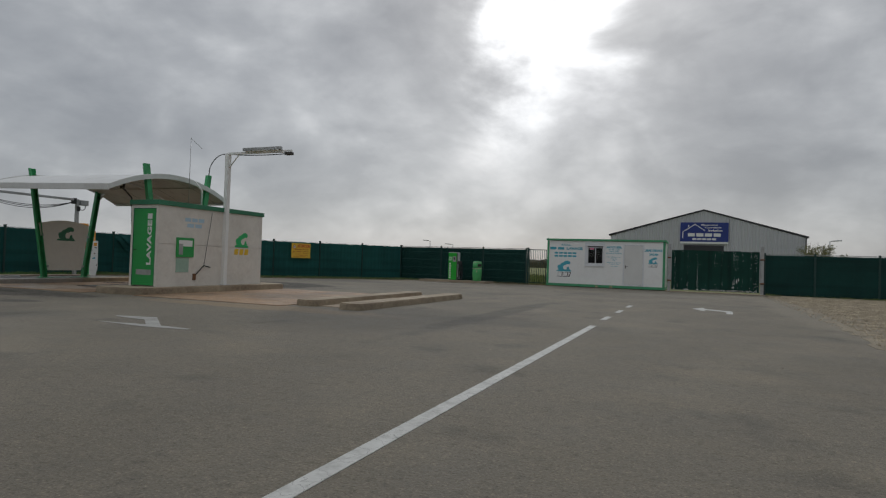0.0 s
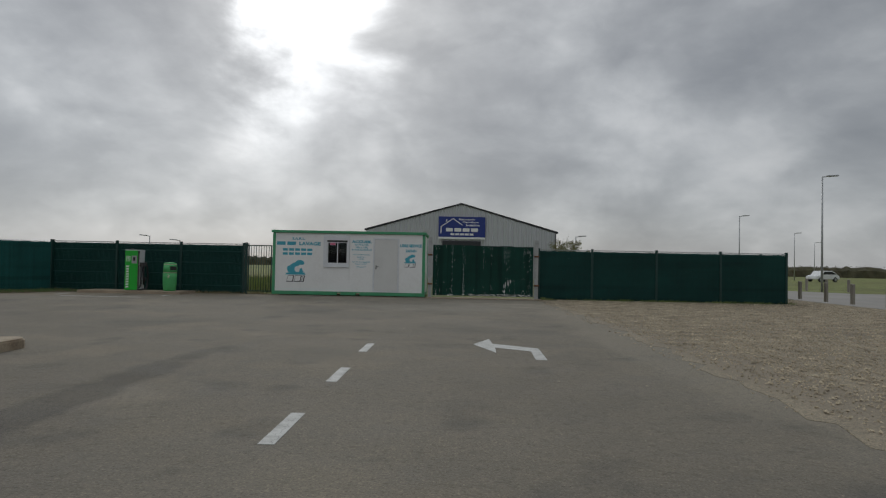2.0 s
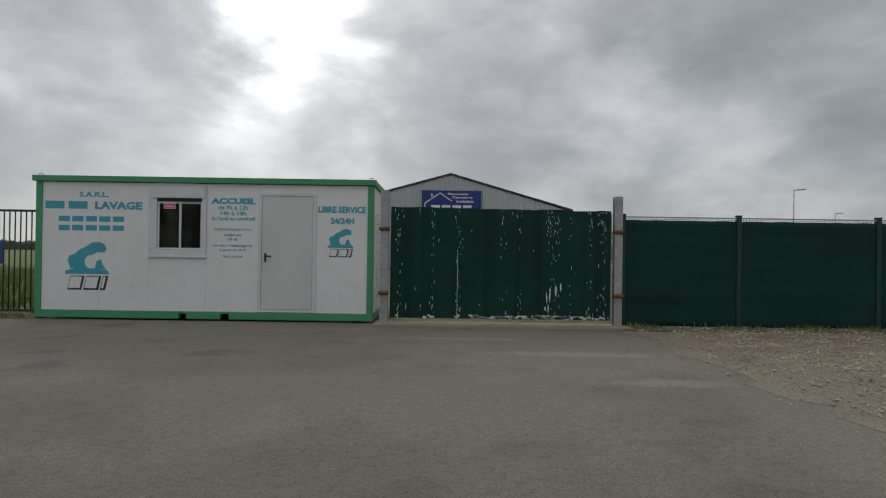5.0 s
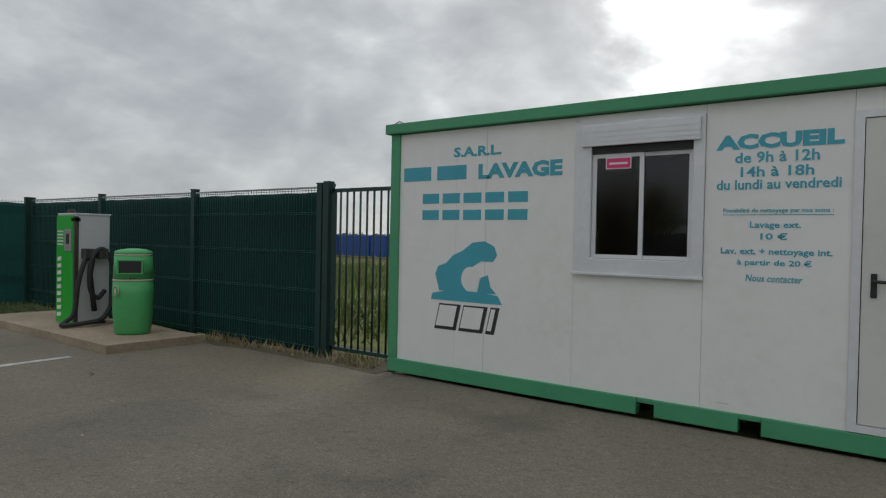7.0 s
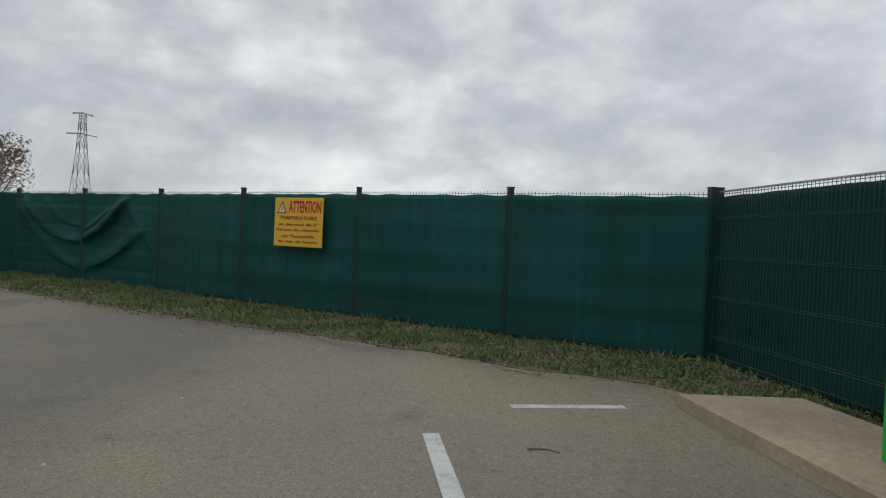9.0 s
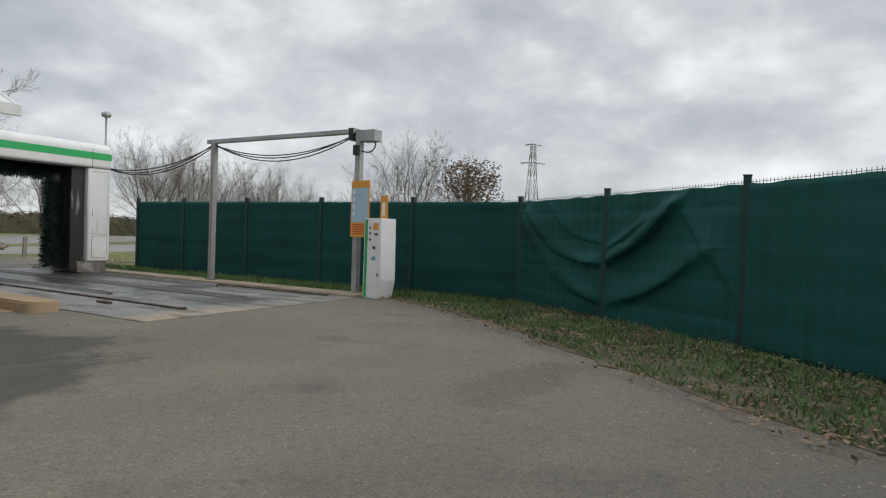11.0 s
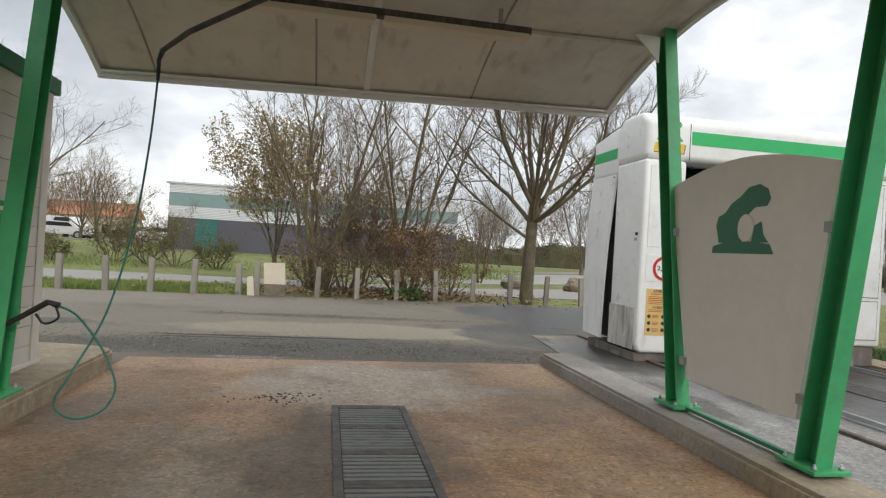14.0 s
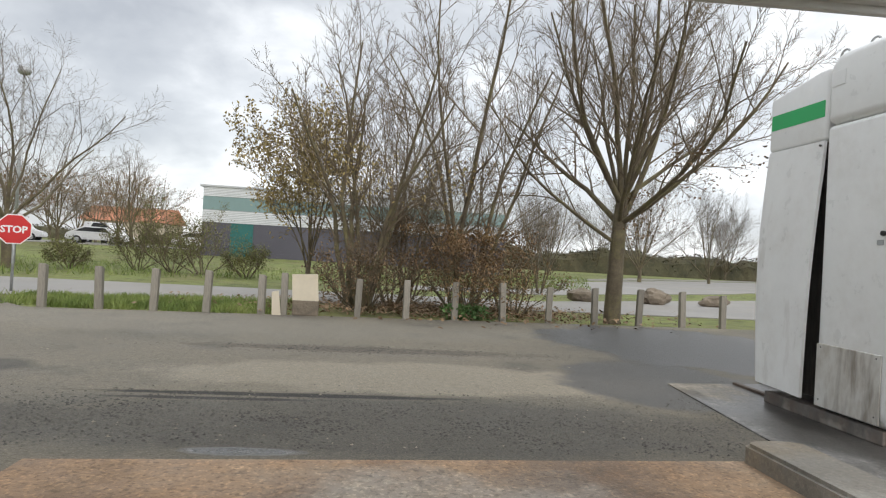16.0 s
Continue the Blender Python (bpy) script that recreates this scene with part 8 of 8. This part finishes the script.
for x, y, s in ((-60, -7.2, 1.06), (-61, -10.5, 0.7), (-60, -37.7, 1.16), (-61, -33.5, 0.95), (-60, -27.2, 0.92), (-60, -22.6, 0.74), (-62, -18.5, 0.6)):
    o = copy_thing(far_b, pose(x, y, -0.1, 0, 0, rnd.uniform(0, 360)))
    o.scale = (s, s, s)
tree("far_tree", (-60, -1.1, 0), 8.0, 1.4, 0.18, 10, 0.62, 73, "dense brown-leaved tree in the distance", 3, twig, 3600, leaf_brown, (0.2, 1.0), kids=8, group="far trees", leaf_size=0.11)


def hedge(name, a, b, width, height, count, seed, label, m):
    rnd = random.Random(seed)
    vs, fs = [], []
    a, b = Vector((*a, 0)), Vector((*b, 0))
    d = (b - a).normalized()
    s = Vector((-d.y, d.x, 0))
    length = (b - a).length
    for _ in range(count):
        t = rnd.random()
        top = height * (0.72 + 0.35 * noise.noise((t * length * 0.12, seed, 0)) + 0.2 * noise.noise((t * length * 0.6, seed, 3)))
        p = a + d * (t * length) + s * rnd.gauss(0, width * 0.3) + Z * (top * rnd.random() ** 0.7)
        u1 = Vector((rnd.gauss(0, 0.6), rnd.gauss(0, 0.6), rnd.gauss(0, 1))).normalized()
        v1 = u1.orthogonal().normalized()
        k = rnd.uniform(0.06, 0.2) * height / 2.5
        b0 = len(vs)
        vs += [p - u1 * k, p + v1 * k * 0.35, p + u1 * k, p - v1 * k * 0.35]
        fs.append((b0, b0 + 1, b0 + 2, b0 + 3))
    n = int(length / 1.2)                                # dense heart of the hedge
    rows = 7
    b0 = len(vs)
    for i in range(n + 1):
        t = i / n
        top = height * (0.66 + 0.3 * noise.noise((t * length * 0.12, seed, 0)) + 0.16 * noise.noise((t * length * 0.6, seed, 3)))
        for j in range(rows):
            ang = math.pi * j / (rows - 1)
            bump = 1 + 0.35 * noise.noise((t * length * 0.8, j * 0.9, seed))
            vs.append(a + d * (t * length) + s * (width * 0.5 * math.cos(ang) * bump) + Z * (top * math.sin(ang) ** 0.6 * (0.85 + 0.15 * bump) - 0.05))
    fs += [(b0 + i * rows + j, b0 + i * rows + j + 1, b0 + (i + 1) * rows + j + 1, b0 + (i + 1) * rows + j) for i in range(n) for j in range(rows - 1)]
    tagged(raw(name, vs, fs, m), label, "hedge", kind="stuff")


hedge_mat = surface("hedge_foliage", (0.075, 0.07, 0.038), 0.4, 0.5, 4, 0.9, 0, dirt=(0.12, 0.09, 0.05), dirt_amt=0.7, dirt_scale=0.3)
hedge("hedge", (-24, -62), (-140, -55), 2.5, 4.0, 16000, 1, "dark bare hedge across the meadow", hedge_mat)
hedge("hedge", (-80, -55), (-150, 60), 3, 4.5, 9000, 2, "dark bare hedge across the meadow", hedge_mat)
hedge("hedge", (-22, -64), (60, -80), 2.5, 3.0, 9000, 3, "dark bare hedge across the meadow", hedge_mat)
hedge("hedge", (40, 190), (260, 120), 4, 4.0, 9000, 4, "distant hedgerow on the horizon", hedge_mat)
hedge("hedge", (-250, 230), (40, 260), 5, 5.0, 9000, 5, "distant hedgerow on the horizon", hedge_mat)
hedge("hedge", (30, -6), (120, 5), 2, 2.5, 6000, 6, "hedge along the road", hedge_mat)
hedge("hedge", (-260, -60), (-260, 230), 5, 6.0, 8000, 7, "distant hedgerow on the horizon", hedge_mat)
tree("evergreen", (12.9, 66, 0), 3.7, 0.5, 0.1, 9, 0.9, 81, "small dark evergreen beside the hall", 3, twig, 2500, leaf_green, (0.2, 1.0), kids=6, leaf_size=0.09)
o = tree("sapling", (30.5, 46, 0), 3.2, 1.4, 0.04, 6, 0.7, 82, "bare young tree beside the lane", 3, twig, 0, kids=6)
copy_thing(o, pose(33.5, 50, 0, 0, 0, 70))

# ---- buildings and vehicles beyond the road ----
sh = thing("metal_shed", (-13, -30, 0), "long metal shed with teal, pale and dark cladding bands", "shed")
part("upper_cladding", boxes((-23.0, -3.3, -27.0, -26.95, 4.15, 4.75)), hall_metal, sh)
for i in range(6):
    part("cladding_rib", boxes((-23.0, -3.3, -26.95, -26.93, 4.17 + i * 0.1, 4.22 + i * 0.1)), alu, sh)
part("teal_band", boxes((-23.0, -3.3, -27.0, -26.94, 3.3, 4.14)), shed_teal, sh)
part("pale_band", boxes((-23.0, -3.3, -27.0, -26.95, 2.5, 3.29)), hall_metal, sh)
for i in range(7):
    part("cladding_rib", boxes((-23.0, -3.3, -26.95, -26.93, 2.52 + i * 0.11, 2.57 + i * 0.11)), alu, sh)
for i in range(11):
    part("dark_panel", boxes((-23.0, -3.35, -27.0, -26.95 + 0.015 * (i % 2), 0.3 + i * 0.2, 0.3 + i * 0.2 + 0.195)), shed_dark, sh)
part("green_door", boxes((-6.5, -5.1, -26.92, -26.87, 0.3, 2.48)), surface("shed_green", (0.02, 0.13, 0.12), 0.1, 1, 5, 0.5, 0), sh, "dark teal shed door")
part("shed_core", boxes((-23.0, -3.3, -40, -27.01, 0, 4.7)), shed_dark, sh)
part("roof", boxes((-23.2, -3.1, -40.2, -26.85, 4.751, 4.87)), hall_metal, sh)
ho = thing("house", (16, -72, 0), "low cream house with a red tiled roof", "house")
part("wall", boxes((12.5, 22.5, -78, -70, 0, 3.2)), render_cream, ho)
part("roof", prism(bmesh.new(), [(-78.4, 3.2), (-69.6, 3.2), (-74, 5.2)], (12, 0, 0), Y, Z, X, 11), roof_tile, ho)
for x in (14, 17, 20):
    part("window", boxes((x, x + 1.1, -69.98, -69.94, 1.0, 2.2)), car_glass, ho)


def car(name, x, y, z, rz, length, height, van, label):
    r = thing(name, (0, 0, 0), label, "car", "parked cars")
    prof = [(0, 0.35), (0.02, 0.75), (0.22, 0.95), (0.32, height - 0.05), (0.7 if not van else 0.93, height), (0.9 if not van else 0.99, 1.0), (0.99, 0.8), (1.0, 0.35)]
    bm = prism(bmesh.new(), [(a * length - length / 2, b) for a, b in prof], (0, -0.85, 0), X, Z, Y, 1.7)
    bmesh.ops.bevel(bm, geom=bm.edges[:], offset=0.08, segments=2, affect="EDGES")
    part("body", bm, car_white, r)
    g2 = [(0.27, 1.0), (0.35, height - 0.12), (0.68, height - 0.1), (0.84, 1.02)]
    part("side_windows", prism(bmesh.new(), [(a * length - length / 2, b) for a, b in g2], (0, -0.856, 0), X, Z, Y, 1.712), car_glass, r)
    for a in (-0.31, 0.3):
        for s in (-1, 1):
            w4 = part("wheel", tube(bmesh.new(), [(a * length, s * 0.66, 0.33), (a * length, s * 0.87, 0.33)], 0.33, sides=16), rubber, r)
            part("rim", tube(bmesh.new(), [(a * length, s * 0.86, 0.33), (a * length, s * 0.885, 0.33)], 0.2, sides=12), galv, w4)
    r.matrix_basis = pose(x, y, z, 0, 0, rz)
    return r


car("parked_car", 8.2, -40, 0.5, 8, 4.5, 1.45, False, "white estate car parked beyond the meadow")
car("parked_van", 9.4, -45, 0.5, -30, 4.9, 1.95, True, "white van parked beyond the meadow")
car("parked_car", 0.5, -41, 0.5, 10, 4.2, 1.45, False, "white hatchback parked beside the shed")
car("parked_car", 14.5, -40, 0.5, 10, 4.2, 1.5, False, "white hatchback parked beyond the meadow")
car("parked_van", 2.6, 42.5, 0.0, 85, 5.0, 1.95, True, "white van parked behind the sheet gate")
car("parked_car", 52, 92, 0, 20, 4.3, 1.5, False, "white car parked beside the far lane")
sheet("car_park", [(-4, -36), (26, -33), (30, -46), (-4, -48)], 0.56, road_mat, "pale asphalt car park beyond the meadow", "pavement", 0.3)
sk = thing("blue_skip", (-32, 60, 0), "large blue steel container behind the fence", "container")
part("body", boxes((-40, -26.8, 60, 62, 0.1, 1.6), bevel=0.05), skip_blue, sk)
for i in range(8):
    part("rib", boxes((-39.5 + i * 1.55, -39.4 + i * 1.55, 59.9, 59.99, 0.2, 1.5)), skip_blue, sk)


# ---- poles and signs ----
def street_lamp(x, y, h, rz, arm=0.8, flat_head=True):
    r = thing("street_lamp", (x, y, 0), "grey steel street lamp with a flat head on a short arm", "street lamp", "street lamps")
    part("pole", tube(bmesh.new(), [(x, y, 0), (x, y, h)], 0.075, 0.045, 10), galv, r)
    ca, sa = math.cos(radians(rz)), math.sin(radians(rz))
    part("arm", tube(bmesh.new(), [(x, y, h - 0.05), (x + ca * arm * 0.6, y + sa * arm * 0.6, h + 0.02)], 0.035), galv, r)
    bm = box(bmesh.new(), -0.1, 0.65, -0.14, 0.14, -0.05, 0.05, 0.03)
    bmesh.ops.transform(bm, matrix=pose(x + ca * arm * 0.45, y + sa * arm * 0.45, h + 0.02, 0, -4, rz), verts=bm.verts)
    part("head", bm, galv, r)


for x, y, h, rz in ((26.1, 48.4, 7.55, 0), (33.0, 75, 7.2, 0), (52.6, 100, 7.0, 0), (66, 118, 6.5, 0), (-28.7, 70, 3.7, 180), (-25.6, 70, 3.3, 180), (14.4, 70, 4.4, 0)):
    street_lamp(x, y, h, rz)


def globe_lamp(x, y, h):
    r = thing("street_lamp", (x, y, 0), "grey steel street lamp with a bell-shaped head", "street lamp", "street lamps")
    part("pole", tube(bmesh.new(), [(x, y, 0), (x, y, h)], 0.07, 0.05, 10), galv, r)
    part("head", lathe(bmesh.new(), (x, y, h), [(0.06, -0.05), (0.2, 0.0), (0.26, 0.12), (0.2, 0.24), (0.05, 0.3)], 16), galv, r)


globe_lamp(-0.2, -12, 7.4)
globe_lamp(-31.8, -8, 7.1)
st = thing("stop_sign", (-6.41, -0.2, 0), "red octagonal stop sign on a grey post", "sign")
part("post", tube(bmesh.new(), [(-6.41, -0.22, 0), (-6.41, -0.22, 1.6)], 0.03), galv, st)
ocx = [(0.34 * math.cos(math.pi / 8 + i * math.pi / 4), 0.34 * math.sin(math.pi / 8 + i * math.pi / 4)) for i in range(8)]
sd = Vector((-0.45, 0.893, 0)).normalized()
su2 = Vector((-0.893, -0.45, 0)).normalized()
sc = Vector((-6.41, -0.2, 1.31)) + sd * 0.04
part("white_rim", prism(bmesh.new(), ocx, sc, su2, Z, sd, 0.006), white_paint, st)
part("red_face", prism(bmesh.new(), [(a * 0.93, b * 0.93) for a, b in ocx], sc + sd * 0.006, su2, Z, sd, 0.004), red, st)
words("lettering", "STOP", sc + sd * 0.0105 - su2 * 0.24 - Z * 0.08, su2, Z, sd, 0.48, 0.155, white_paint, st, 0.03)

py = thing("pylon", (-218, -60, 0), "grey steel lattice power pylon in the distance", "pylon")
bm = bmesh.new()
c0 = Vector((-218, -60, 0))
lev = [(0, 3.2), (8, 2.5), (16, 1.8), (24, 1.2), (30, 0.9), (36, 0.7)]
for (z0, r0), (z1, r1) in zip(lev, lev[1:]):
    cs = [(1, 1), (-1, 1), (-1, -1), (1, -1)]
    for i in range(4):
        p, q = cs[i], cs[(i + 1) % 4]
        tube(bm, [c0 + Vector((p[0] * r0, p[1] * r0, z0)), c0 + Vector((p[0] * r1, p[1] * r1, z1))], 0.14, sides=4)
        tube(bm, [c0 + Vector((p[0] * r0, p[1] * r0, z0)), c0 + Vector((q[0] * r1, q[1] * r1, z1))], 0.08, sides=3)
        tube(bm, [c0 + Vector((q[0] * r0, q[1] * r0, z0)), c0 + Vector((p[0] * r1, p[1] * r1, z1))], 0.08, sides=3)
part("lattice", bm, galv, py)
for z, l in ((29, 3.6), (35.5, 2.4)):
    part("cross_arm", tube(bmesh.new(), [c0 + Vector((0.7 * l, -l, z)), c0 + Vector((0, 0, z + 0.5)), c0 + Vector((-0.7 * l, l, z))], 0.3, sides=4), galv, py)
